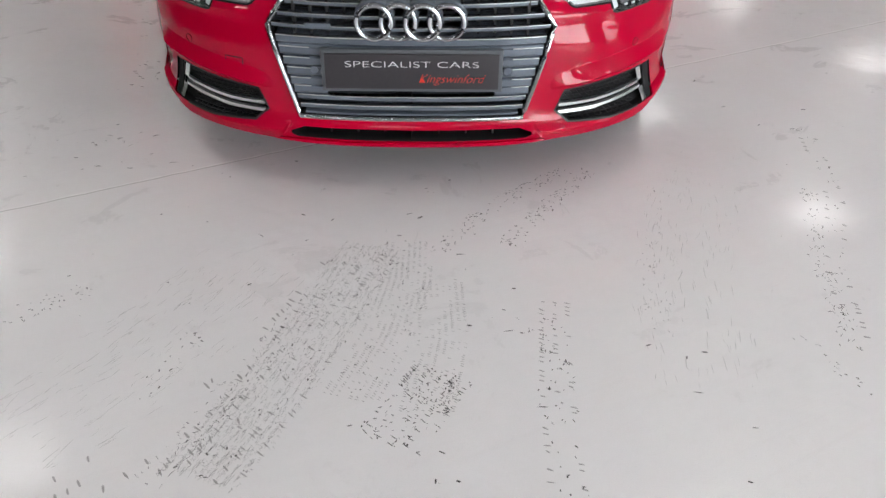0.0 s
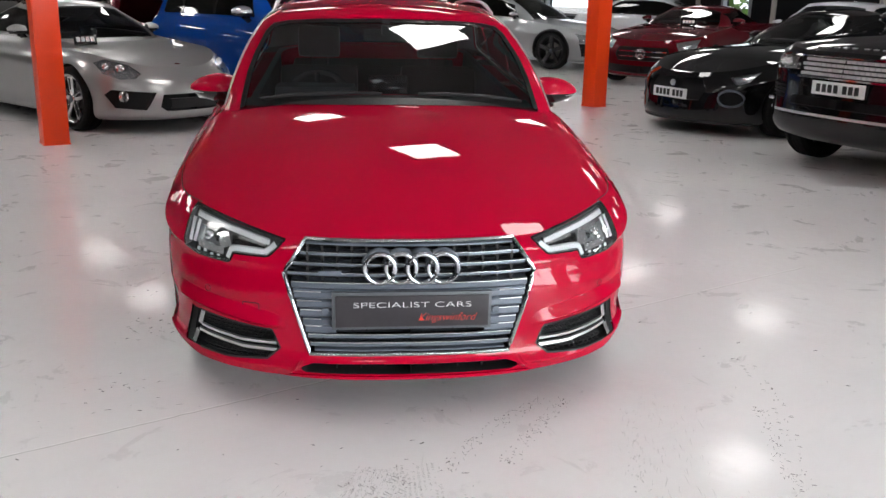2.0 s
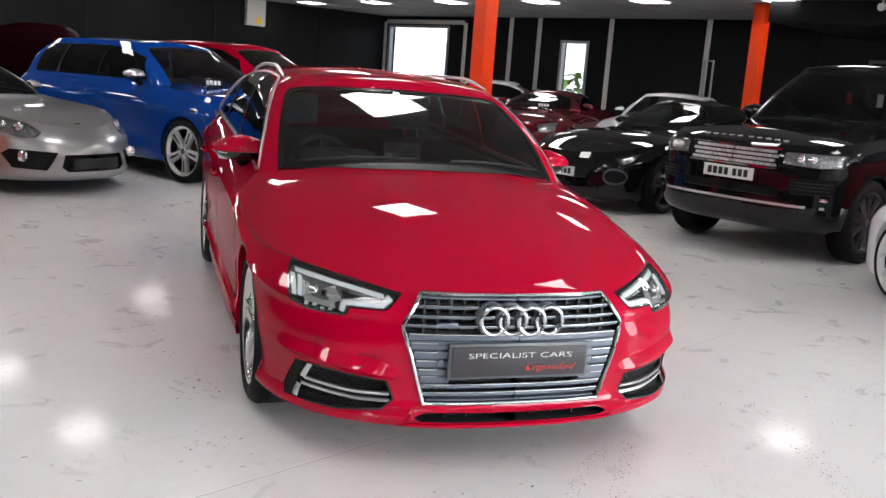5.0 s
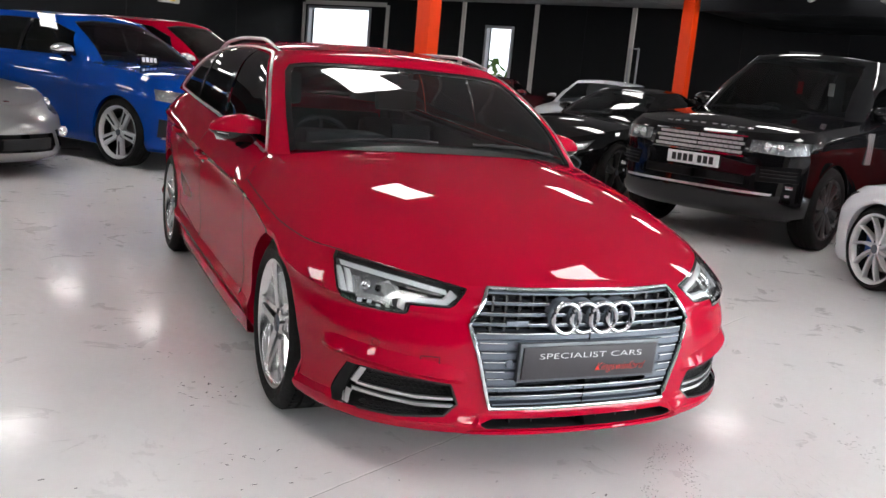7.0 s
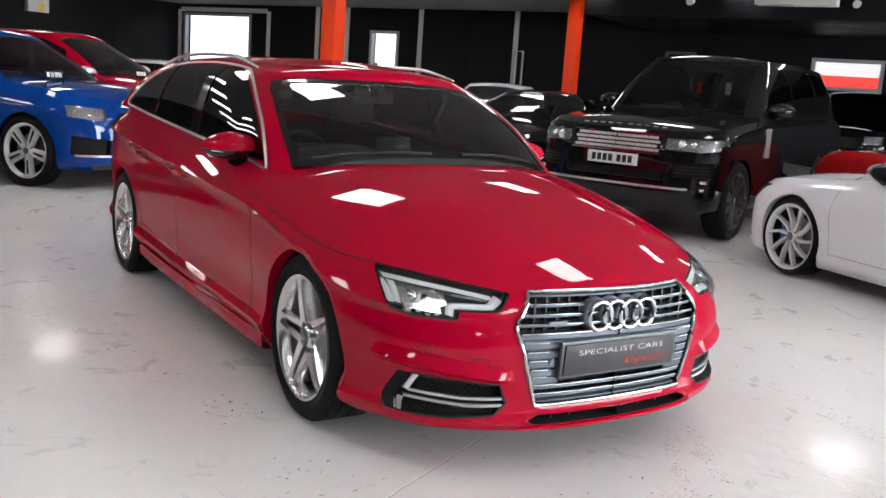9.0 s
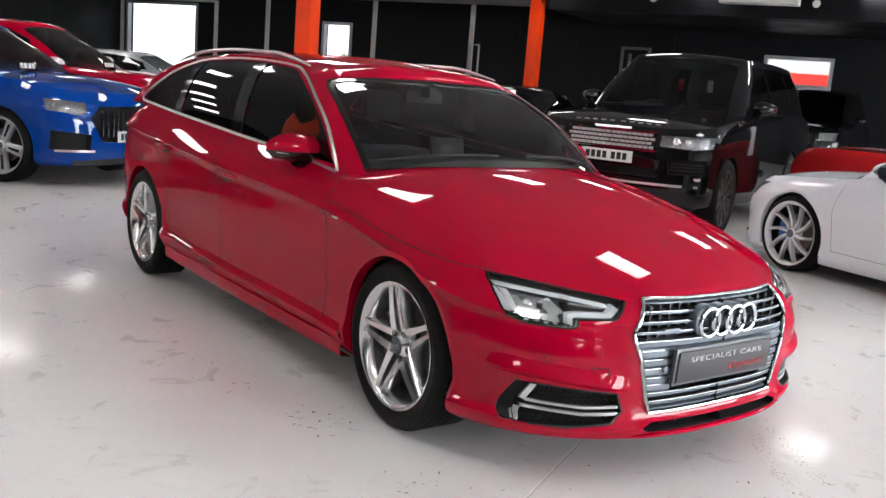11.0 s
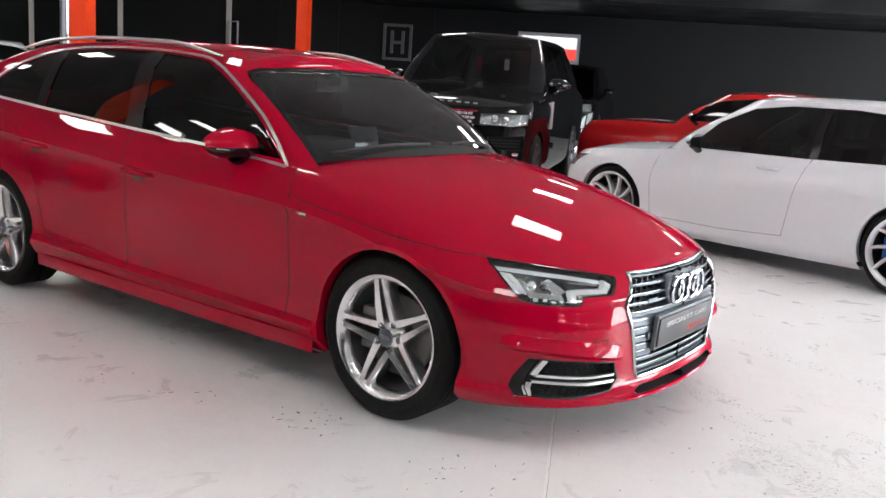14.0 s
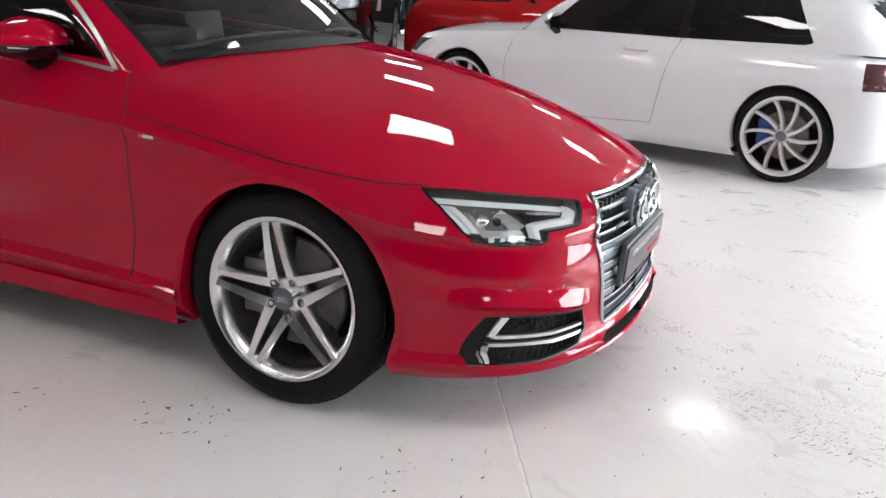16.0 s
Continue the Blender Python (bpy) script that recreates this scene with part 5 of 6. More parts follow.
        lathe(cup, [(0.05, 0.0), (0.045, -0.0012), (0.0, -0.0014)], 24, Matrix.Translation((s * (hx + 0.0015), y0, z - 0.006)) @ Matrix.Diagonal((-s, 1.3, 0.62, 1)))
        part("handle_cup_shade", cup, DEEP_RED, estate)
    hx = a_tree.ray_cast(Vector((3, 1.30, 0.752)), Vector((-1, 0, 0)))[0].x
    part("wing_badge", merged(box_bm(s * (hx - 0.002), s * (hx + 0.004), 1.285, 1.335, 0.747, 0.757, 0.001)), SATIN, estate, "small silver wing badge")
    part("wing_badge_flash", box_bm(s * (hx - 0.002), s * (hx + 0.005), 1.322, 1.336, 0.7472, 0.7568), INK_RED, estate)
    # roof rail
    rl = bmesh.new()
    tube(rl, [(s * (0.585 - 0.035 * t), 2.20 + t * 1.85, E4.roof(2.20 + t * 1.85) + 0.002 + 0.024 * min(1, 5 * t, 5 * (1 - t))) for t in [k / 24 for k in range(25)]], [0.005 + 0.007 * min(1, 8 * k / 24, 8 * (1 - k / 24)) for k in range(25)], 10, flat=0.8)
    part("roof_rail", rl, SATIN, estate, "satin silver roof rail")
    # side sill
    sl = bmesh.new()
    rows = []
    for k in range(24):
        y = 1.235 + 2.10 * k / 23
        hx = a_tree.ray_cast(Vector((3, y, 0.25)), Vector((-1, 0, 0)))[0].x
        e = min(1.0, k / 3, (23 - k) / 3)
        rows.append([Vector((s * (hx - 0.02), y, 0.268)), Vector((s * (hx + 0.013 * e - 0.002), y, 0.250)), Vector((s * (hx + 0.018 * e - 0.002), y, 0.225)), Vector((s * (hx + 0.012 * e - 0.006), y, 0.185)), Vector((s * (hx - 0.06), y, 0.175))])
    g = grid(rows)
    bmesh.ops.recalc_face_normals(g, faces=list(g.faces))
    part("side_sill", g, RED, estate)
# wipers and cowl
cw = grid([[Vector((x, 1.245 + 0.30 * (abs(x) / 0.72) ** 2.6 + t * 0.20, E4.bonnet(x, 1.245 + 0.30 * (abs(x) / 0.72) ** 2.6 + t * 0.20) + 0.003 + 0.004 * t)) for t in (0, 0.5, 1)] for x in [k * 0.0345 for k in range(-20, 21)]])
part("cowl", cw, TRIM_BLACK, estate)
for x0, x1 in ((-0.05, -0.60), (0.62, 0.12)):
    wp = bmesh.new()
    pts = []
    for k in range(9):
        x = x0 + (x1 - x0) * k / 8
        y = 1.30 + 0.18 * (abs(x) / 0.72) ** 2.6 + 0.05
        pts.append((x, y, E4.bonnet(x, y) + 0.03 + 0.006 * math.sin(math.pi * k / 8)))
    tube(wp, pts, 0.008, 6)
    part("wiper", wp, TRIM_BLACK, estate)
part("rear_view_mirror", merged(box_bm(-0.115, 0.115, -0.012, 0.012, -0.03, 0.03, 0.012, m=pose(0, 2.05, 1.235)), box_bm(-0.025, 0.025, 1.96, 2.04, 1.235, 1.285, 0.01)), TRIM_BLACK, estate)
for p in a_cut.values():
    p.free()


# ---- the other cars ----
def quick_shell(L, W, H, nose_z, cowl, belt, roof_front, roof_rear, rear_base, low=0.2, cf=0.6, nf=2.5, cr=0.5, nr=2.8, roof_half=0.56, crown=0.06, green_half=0.8, na=70, nv=18, deck=None, flank=None, nose=None, g_cf=0.36, roof_crown=0.045, mid=0.62, rake=0.1, tail_drop=0.0):
    cy, cz = cowl
    return Shell(
        L, W,
        sec=flank or [(0, 0.90), (0.08, 0.955), (0.3, 0.972), (0.6, 0.995), (0.72, 1.0), (0.78, 0.988), (0.92, 0.935), (1, 0.87)],
        nose=nose or [(0, 0.12), (0.06, 0.02), (0.2, 0.0), (0.55, 0.02), (0.85, 0.06), (1, 0.13)],
        tail=[(0, 0.12), (0.1, 0.02), (0.45, 0.0), (0.75, 0.04), (1, 0.12)],
        top=[(0.1, nose_z), (cy * 0.5, nose_z + (cz - 0.05 - nose_z) * mid), (cy, cz - 0.05), (cy + 0.3, cz - 0.02), (L * 0.6, (cz + belt) / 2), (L - 0.3, belt), (L, belt - 0.02)],
        low=[(0.05, low), (0.6, low), (L - 0.6, low + 0.02), (L, low + 0.07)],
        crown=[(0.1, 0.0), (0.2, crown * 0.5), (cy * 0.5, crown), (cy, crown * 0.9), (cy + 0.5, 0.03), (L - 0.8, 0.02), (L, 0.0)],
        cf=cf, nf=nf, cr=cr, nr=nr,
        g_front=[(0, cy), (0.5, (cy + roof_front) / 2 - 0.03), (1, roof_front)], g_rear=[(0, rear_base), (0.5, (rear_base + roof_rear) / 2 + rake), (1, roof_rear)],
        g_half=[(0, green_half), (0.5, green_half - (green_half - roof_half) * 0.36), (0.85, green_half - (green_half - roof_half) * 0.8), (1, roof_half)],
        g_cf=g_cf, g_nf=3.4, g_cr=0.4, g_nr=3.0,
        roof=[(roof_front - 0.1, H - 0.085), (roof_front + 0.25, H - 0.055), ((roof_front + roof_rear) / 2, H - roof_crown), (roof_rear, H - 0.085 - tail_drop), (roof_rear + 0.3, H - 0.14 - 1.3 * tail_drop)], roof_crown=roof_crown, cowl=cy + 0.26, na=na, nv=nv, deck=deck)


def window_line(s, H, cowl, belt, roof_front, roof_rear, rear_base, top=0.095, back=0.28, tail_drop=0.0):
    cy, cz = cowl
    b = lambda y: s.top(y) + 0.03
    return [(cy + 0.36, b(cy + 0.36)), ((cy + roof_front) / 2 + 0.22, (cz + H) / 2 + 0.02), (roof_front + 0.16, H - top - 0.03), (roof_front + 0.45, H - top), ((roof_front + roof_rear) / 2, H - top + 0.004 - 0.15 * tail_drop), (roof_rear - 0.22 * (tail_drop > 0) - 0.15 * (tail_drop == 0), H - top - 0.02 - 1.1 * tail_drop), (rear_base - back, b(rear_base - back) + 0.02), (rear_base - back - 0.05, b(rear_base - back - 0.05)), ((cy + rear_base) / 2, b((cy + rear_base) / 2))]


def screen(s, H, cowl, roof_half, green_half, roof_front):
    cy, cz = cowl
    return ([(0, cz - 0.02), (green_half * 0.82, cz - 0.02), (green_half * 0.80, cz + 0.04), (roof_half * 0.90, H - 0.115), (roof_half * 0.5, H - 0.085), (0, H - 0.08)], lambda c: c.y < cy + (c.z - cz) * (roof_front - cy) / (H - cz) + 0.22)


def rear_screen(H, belt, roof_half, rear_base, roof_rear):
    return ([(0, belt + 0.06), (roof_half * 0.95, belt + 0.06), (roof_half * 0.86, H - 0.13), (0, H - 0.12)], lambda c: c.y > (rear_base + roof_rear) / 2 - 0.15)


def quick_car(name, label, where, paint_m, dims, cuts, wheel_y, wheel_r, wheel_opts, pillars=(), doors=(), roof_half=0.56, green_half=0.8, mirror_m=None, far=False, trims=(), lip=0.0, hood_open=None, wheel_x=None, mirror_size=0.9, top=0.095, back=0.28, tail_drop=0.0, line=None, **shape):
    L, W, H, nose_z, cowl, belt, rf, rr, rb = dims
    s = quick_shell(L, W, H, nose_z, cowl, belt, rf, rr, rb, roof_half=roof_half, green_half=green_half, tail_drop=tail_drop, **shape)
    rad, rim = wheel_r
    xo = wheel_x or W * 0.975
    line = line or window_line(s, H, cowl, belt, rf, rr, rb, top, back, tail_drop)
    root, tree, cut = car(
        name, label, "car", where, s, paint_m, [(y, rad + 0.005, rad + 0.04) for y in wheel_y], line,
        [[(y0, 0.5), (y0 + 0.07, 0.5), (y1 + 0.06, H), (y1, H)] for y0, y1 in pillars],
        screen(s, H, cowl, roof_half, green_half, rf), rear_screen(H, belt, roof_half, rb, rr) if not far else None,
        [(k, p, d) for k, p, d, *_ in cuts], doors=doors, trims=trims,
        wheels=[((y, rad, rim, 0.23, xo), dict(wheel_opts)) for y in wheel_y],
        cabin=(cowl[0] + 0.42, (cowl[0] + rf) / 2 + 0.75, green_half * 0.86, cowl[1] - 0.03, not far and rr - rf > 1.0) if not far else None,
        mirrors=(green_half + 0.01, cowl[0] + 0.42, s.top(cowl[0] + 0.42) + 0.06, mirror_size, mirror_m or paint_m), lip=lip, hood_open=hood_open)
    made = {}
    for key, poly, depth, kind in cuts:
        b = cut[key]
        if not len(b.faces):
            b.free()
            continue
        if kind == "lamp":
            for side in (1, -1):
                made[key, side] = lamp_unit(root, b, side, 0.05, LAMP_MID)
        elif kind == "smoked":
            for side in (1, -1):
                q = b.copy()
                made[key, side] = part("headlight", q if side > 0 else flip(q), LAMP_CHROME, root, "bright headlight unit")
        elif kind == "tail":
            for side in (1, -1):
                q = b.copy()
                part("tail_light", q if side > 0 else flip(q), LENS_RED, root, "dark red tail light")
        elif kind == "pan":
            made[key] = part("front_grille", both(recess(b, 0.06, (0, 1, 0))), VOID, root)
        elif kind == "vent":
            for side in (1, -1):
                q = recess(b, 0.06, (0, 1, 0))
                made[key, side] = part("side_vent", q if side > 0 else flip(q), VOID, root)
        b.free()
    return root, tree, made, s


def heading(x, y, az):
    """A car whose nose stands at (x, y) and looks along az."""
    return pose(x, y, 0, 0, 0, az + 90)


def front_y(tree, x, z):
    hit = tree.ray_cast(Vector((abs(x), -1, z)), Vector((0, 1, 0)))[0]
    return hit.y if hit else 0.1


def bars(root, tree, zs, x0, x1, m, name="grille_bar", h=0.012, out=0.004):
    for z in zs:
        for q in ((-1, 1) if x0 > 0 else (1,)):
            rows = []
            for k in range(11):
                x = (x0 if x0 > 0 else -x1) + ((x1 - x0) if x0 > 0 else 2 * x1) * k / 10
                y = front_y(tree, x, z) - out
                rows.append([Vector((q * x, y + 0.03, z + h / 2)), Vector((q * x, y, z + h / 2)), Vector((q * x, y, z - h / 2)), Vector((q * x, y + 0.03, z - h / 2))])
            b = grid(rows)
            bmesh.ops.recalc_face_normals(b, faces=list(b.faces))
            part(name, b, m, root)


def round_lamp(root, tree, x, z, r, m=LAMP_CHROME):
    for s in (-1, 1):
        b = bmesh.new()
        y = front_y(tree, x, z) - 0.012
        lathe(b, [(r * 1.12, 0.03), (r * 1.1, 0.0), (r, -0.006), (r * 0.6, 0.004), (0.002, 0.0)], 20, pose(s * x, y, z, 0, 0, 90 - s * 22))
        part("fog_lamp", b, m, root)


# black luxury off-roader
rr, t, made, sh = quick_car(
    "luxury_off_roader", "glossy black luxury off-roader with a bright mesh grille", heading(3.80, 4.35, 202), BLACK_PAINT,
    (5.0, 0.99, 1.86, 1.03, (1.42, 1.22), 1.20, 2.12, 4.72, 4.93),
    [("grille", [(0, 0.985), (0.46, 0.985), (0.44, 0.83), (0, 0.82)], 0.5, "pan"), ("lamp", [(0.50, 0.975), (0.93, 0.985), (0.93, 0.88), (0.80, 0.86), (0.50, 0.875)], 0.75, "lamp"),
     ("vent", [(0.58, 0.75), (0.90, 0.77), (0.90, 0.63), (0.60, 0.62)], 0.8, "vent"), ("low", [(0, 0.66), (0.5, 0.66), (0.5, 0.58), (0, 0.58)], 0.5, "pan")],
    (0.87, 3.79), (0.385, 0.28), dict(style="five", spokes=10, alloy=DARK_ALLOY, seg=40), pillars=[(2.75, 2.75), (3.85, 3.75)], doors=[[(1.75, 0.45), (1.75, 1.1)], [(2.78, 0.45), (2.78, 1.15)], [(3.6, 0.6), (3.85, 1.15)]],
    roof_half=0.66, green_half=0.88, low=0.27, cf=0.62, nf=3.0, cr=0.4, nr=3.5, crown=0.05, mirror_size=1.15, mid=0.55, rake=0.03, top=0.11, back=0.15,
    flank=[(0, 0.92), (0.06, 0.965), (0.3, 0.98), (0.6, 0.99), (0.8, 1.0), (0.9, 0.985), (1, 0.93)], nose=[(0, 0.20), (0.08, 0.06), (0.25, 0.0), (0.5, 0.02), (0.8, 0.04), (0.94, 0.07), (1, 0.14)])
mesh_m = mat("bright_grille_mesh", (0.78, 0.79, 0.80), 0.3, 0.6, noise_scale=60, noise_amt=0.1)
for r in range(4):
    for c in range(-8, 9):
        x, z = c * 0.052 + (0.026 if r % 2 else 0), 0.85 + r * 0.039
        if abs(x) < 0.43:
            b = bmesh.new()
            y = front_y(t, x, z) + 0.004
            box(b, x - 0.021, x + 0.021, y, y + 0.03, z - 0.013, z + 0.013, 0.006)
            part("grille_cell", b, mesh_m, made["grille"])
bars(made["grille"], t, (0.822, 0.992), 0, 0.46, CHROME, "grille_trim", 0.014)
bars(rr, t, (0.515,), 0, 0.86, SATIN, "bumper_strip", 0.022, 0.012)
bars(rr, t, (0.69, 0.72, 0.66), 0.62, 0.88, TRIM_BLACK, "vent_slat", 0.012)
for s in (-1, 1):
    part("fog_lamp", box_bm(s * 0.74, s * 0.88, front_y(t, 0.8, 0.59) + 0.02, front_y(t, 0.8, 0.59) + 0.06, 0.575, 0.605, 0.006), LAMP_CHROME, rr)
    x = t.ray_cast(Vector((3, 1.55, 0.95)), Vector((-1, 0, 0)))[0].x
    for k in range(3):
        part("side_gill", box_bm(s * (x - 0.01), s * (x + 0.008), 1.50 + 0.05 * k, 1.53 + 0.05 * k, 0.80, 1.10, 0.004), SATIN, rr)
    for k, xx in enumerate((0.60, 0.70)):
        b = bmesh.new()
        bmesh.ops.create_uvsphere(b, u_segments=14, v_segments=8, radius=0.045 - 0.008 * k, matrix=Matrix.Translation((s * (xx + 0.03), front_y(t, xx, 0.92) + 0.045, 0.922)))
        part("lamp_lens", b, CHROME, made["lamp", s])
for k in range(10):
    x = -0.42 + 0.088 * k + (0.03 if k > 4 else 0)
    y = 0.235
    part("bonnet_letter_bar", box_bm(x - 0.022, x + 0.022, y - 0.006, y + 0.03, sh.bonnet(x, y) + 0.0, sh.bonnet(x, y) + 0.008, 0.002), SATIN, rr)
plate(rr, (0, front_y(t, 0, 0.75) - 0.015, 0.745), 0.52, 0.111, PLATE_WHITE, PLATE_BARS)
for s, m in ((-1, LENS_RED), (1, OFF_WHITE)):
    part("air_freshener", box_bm(-0.03 if s < 0 else 0.3, 0.03 if s < 0 else 0.36, 2.05, 2.06, 1.42, 1.55, 0.003), m, rr)

# black sports coupe
low_coupe, t, made, sh = quick_car(
    "sports_coupe", "low glossy black sports coupe with a long bonnet", heading(3.35, 7.05, 203), BLACK_PAINT,
    (4.47, 0.955, 1.34, 0.65, (1.72, 0.93), 0.92, 2.32, 3.15, 4.05),
    [("grille", [(0, 0.60), (0.36, 0.60), (0.44, 0.50), (0.38, 0.38), (0, 0.37)], 0.5, "pan"), ("lamp", [(0.62, 0.63), (0.80, 0.70), (0.78, 0.60), (0.70, 0.56)], 0.9, "lamp"), ("vent", [(0.56, 0.50), (0.78, 0.51), (0.74, 0.33), (0.58, 0.34)], 0.8, "vent")],
    (0.90, 3.52), (0.335, 0.26), dict(style="five", spokes=5, alloy=DARK_ALLOY, seg=40), doors=[[(1.6, 0.3), (1.62, 0.8)], [(2.95, 0.3), (3.0, 0.85)]],
    roof_half=0.50, green_half=0.76, low=0.13, cf=0.85, nf=2.2, crown=0.08, deck=3.4, mid=0.7)
plate(low_coupe, (0, front_y(t, 0, 0.43) - 0.01, 0.435), 0.52, 0.111, PLATE_WHITE, PLATE_BARS)
bars(low_coupe, t, (0.155,), 0, 0.8, TRIM_BLACK, "splitter", 0.03, 0.03)
for s in (-1, 1):
    b = bmesh.new()
    x0 = 0.67
    tube(b, [(s * (x0 + 0.10 * math.cos(q * math.pi / 8)), front_y(t, x0 + 0.1 * math.cos(q * math.pi / 8), 0.42) - 0.002, 0.42 + 0.085 * math.sin(q * math.pi / 8)) for q in range(16)], 0.012, 8, True)
    part("vent_ring", b, GRILLE_GREY, low_coupe)
b = bmesh.new()
lathe(b, [(0.035, 0.01), (0.033, -0.004), (0.0, -0.008)], 20, pose(0, front_y(t, 0, 0.54) - 0.006, 0.54, 0, 0, 90))
part("nose_badge", b, SATIN, low_coupe)

# silver mid-engined sports car
silver_car, t, made, sh = quick_car(
    "silver_sports_car", "silver two-seat sports car with rounded wings", heading(-1.72, 6.85, -45), SILVER,
    (4.34, 0.90, 1.29, 0.62, (1.50, 0.90), 0.90, 2.08, 2.75, 3.55),
    [("lamp", [(0.47, 0.60), (0.53, 0.68), (0.68, 0.735), (0.77, 0.70), (0.76, 0.60), (0.66, 0.55), (0.54, 0.555)], 0.95, "lamp"), ("vent", [(0.40, 0.42), (0.74, 0.45), (0.78, 0.40), (0.72, 0.27), (0.50, 0.25)], 0.8, "vent"), ("mid", [(0, 0.40), (0.34, 0.40), (0.38, 0.28), (0.32, 0.235), (0, 0.235)], 0.5, "pan")],
    (0.92, 3.34), (0.325, 0.245), dict(style="five", spokes=5, seg=40), doors=[[(1.5, 0.3), (1.52, 0.8)], [(2.7, 0.3), (2.72, 0.85)]],
    roof_half=0.48, green_half=0.74, low=0.14, cf=0.80, nf=2.1, cr=0.7, nr=2.2, crown=-0.01, deck=3.0, mid=0.72,
    nose=[(0, 0.10), (0.08, 0.02), (0.25, 0.0), (0.5, 0.015), (0.75, 0.06), (1, 0.20)])
round_lamp(silver_car, t, 0.66, 0.385, 0.05)
bars(silver_car, t, (0.31,), 0, 0.28, TRIM_BLACK, "plate_plinth", 0.1, 0.01)
for s in (-1, 1):
    for xx, zz, r in ((0.60, 0.635, 0.055), (0.70, 0.655, 0.045)):
        b = bmesh.new()
        bmesh.ops.create_uvsphere(b, u_segments=14, v_segments=8, radius=r, matrix=Matrix.Translation((s * xx, front_y(t, xx, zz) + 0.055, zz)))
        part("lamp_lens", b, CHROME, made["lamp", s])
b = bmesh.new()
lathe(b, [(0.03, 0.006), (0.026, -0.002), (0.0, -0.004)], 16, pose(0, 0.30, sh.bonnet(0, 0.30) + 0.004, 0, 90, 0))
part("bonnet_badge", b, DEEP_RED, silver_car)


def sale_board(root, s, x, y):
    """A small tilted price board on the bonnet."""
    z = s.bonnet(x, y)
    bd = part("price_board", box_bm(-0.13, 0.13, -0.006, 0.006, 0.0, 0.11, 0.004, m=pose(x, y, z, -12)), GLOSS_BLACK, root, "small black price board")
    for k in range(4):
        part("printed_bar", box_bm(-0.105 + 0.055 * k, -0.065 + 0.055 * k, -0.009, -0.0065, 0.035, 0.085, m=pose(x, y, z, -12)), INK_WHITE, bd)


sale_board(silver_car, sh, -0.42, 1.30)

# blue compact crossover
blue_car, t, made, sh = quick_car(
    "blue_crossover", "bright blue sporty crossover with silver mirrors", heading(0.36, 7.77, -54), BLUE,
    (4.75, 0.93, 1.60, 0.92, (1.30, 1.10), 1.06, 2.05, 4.15, 4.5),
    [("grille", [(0, 0.80), (0.42, 0.80), (0.54, 0.68), (0.43, 0.45), (0, 0.43)], 0.6, "pan"), ("lamp", [(0.56, 0.83), (0.84, 0.86), (0.86, 0.75), (0.64, 0.71), (0.57, 0.74)], 0.85, "lamp"), ("vent", [(0.54, 0.52), (0.84, 0.56), (0.84, 0.37), (0.56, 0.36)], 0.85, "vent")],
    (0.88, 3.72), (0.362, 0.28), dict(style="five", spokes=5, seg=44, turn=0.5, alloy=BRIGHT_ALLOY), pillars=[(2.62, 2.62), (3.55, 3.45)], doors=[[(1.5, 0.35), (1.51, 0.94)], [(2.66, 0.35), (2.67, 1.0)], [(3.4, 0.5), (3.6, 1.02)]],
    roof_half=0.58, green_half=0.82, low=0.20, cf=0.62, nf=2.6, mirror_m=SATIN, mirror_size=1.1, top=0.115, back=0.45)
for k in range(-6, 7):
    part("grille_blade", box_bm(k * 0.068 - 0.008, k * 0.068 + 0.008, front_y(t, k * 0.068, 0.6) - 0.002, front_y(t, k * 0.068, 0.6) + 0.05, 0.47 + abs(k) * 0.006, 0.78 - abs(k) * 0.004, 0.004), CHROME, made["grille"])
plate(blue_car, (0, front_y(t, 0, 0.50) - 0.02, 0.50), 0.52, 0.111, PLATE_WHITE, PLATE_BARS)
bars(blue_car, t, (0.36,), 0.52, 0.82, SATIN, "bumper_blade", 0.02, 0.01)
bars(blue_car, t, (0.27,), 0, 0.7, TRIM_BLACK, "lower_bumper", 0.1, 0.004)
sale_board(blue_car, sh, -0.35, 1.02)

# white three-door hatchback on low suspension
wh, t, made, sh = quick_car(
    "white_hatchback", "white lowered three-door hatchback with turbine wheels", heading(5.02, 3.10, 79), WHITE,
    (4.21, 0.885, 1.350, 0.675, (1.22, 0.862), 0.882, 1.88, 3.80, 4.10),
    [("lamp", [(0.50, 0.66), (0.80, 0.70), (0.80, 0.58), (0.52, 0.56)], 0.75, "lamp"), ("grille", [(0, 0.66), (0.36, 0.66), (0.32, 0.28), (0, 0.26)], 0.5, "pan"), ("vent", [(0.50, 0.40), (0.78, 0.42), (0.78, 0.24), (0.50, 0.24)], 0.8, "vent")],
    (0.86, 3.44), (0.312, 0.262), dict(style="multi", spokes=10, seg=48, caliper=CALIPER_BLUE, alloy=BRIGHT_ALLOY), pillars=[(2.62, 2.62)], doors=[[(1.30, 0.25), (1.28, 0.55), (1.34, 0.86)], [(2.52, 0.28), (2.58, 0.60), (2.66, 0.92)], [(1.30, 0.25), (2.0, 0.25), (2.52, 0.28)]],
    roof_half=0.55, green_half=0.77, low=0.115, cf=0.62, nf=2.4, cr=0.45, nr=2.6, mirror_m=SATIN, mirror_size=0.85, top=0.085, rake=0.06, tail_drop=0.035,
    line=[(1.56, 0.865), (1.78, 1.095), (2.04, 1.222), (2.34, 1.262), (2.86, 1.268), (3.34, 1.232), (3.53, 0.925), (3.48, 0.908), (2.6, 0.880)])
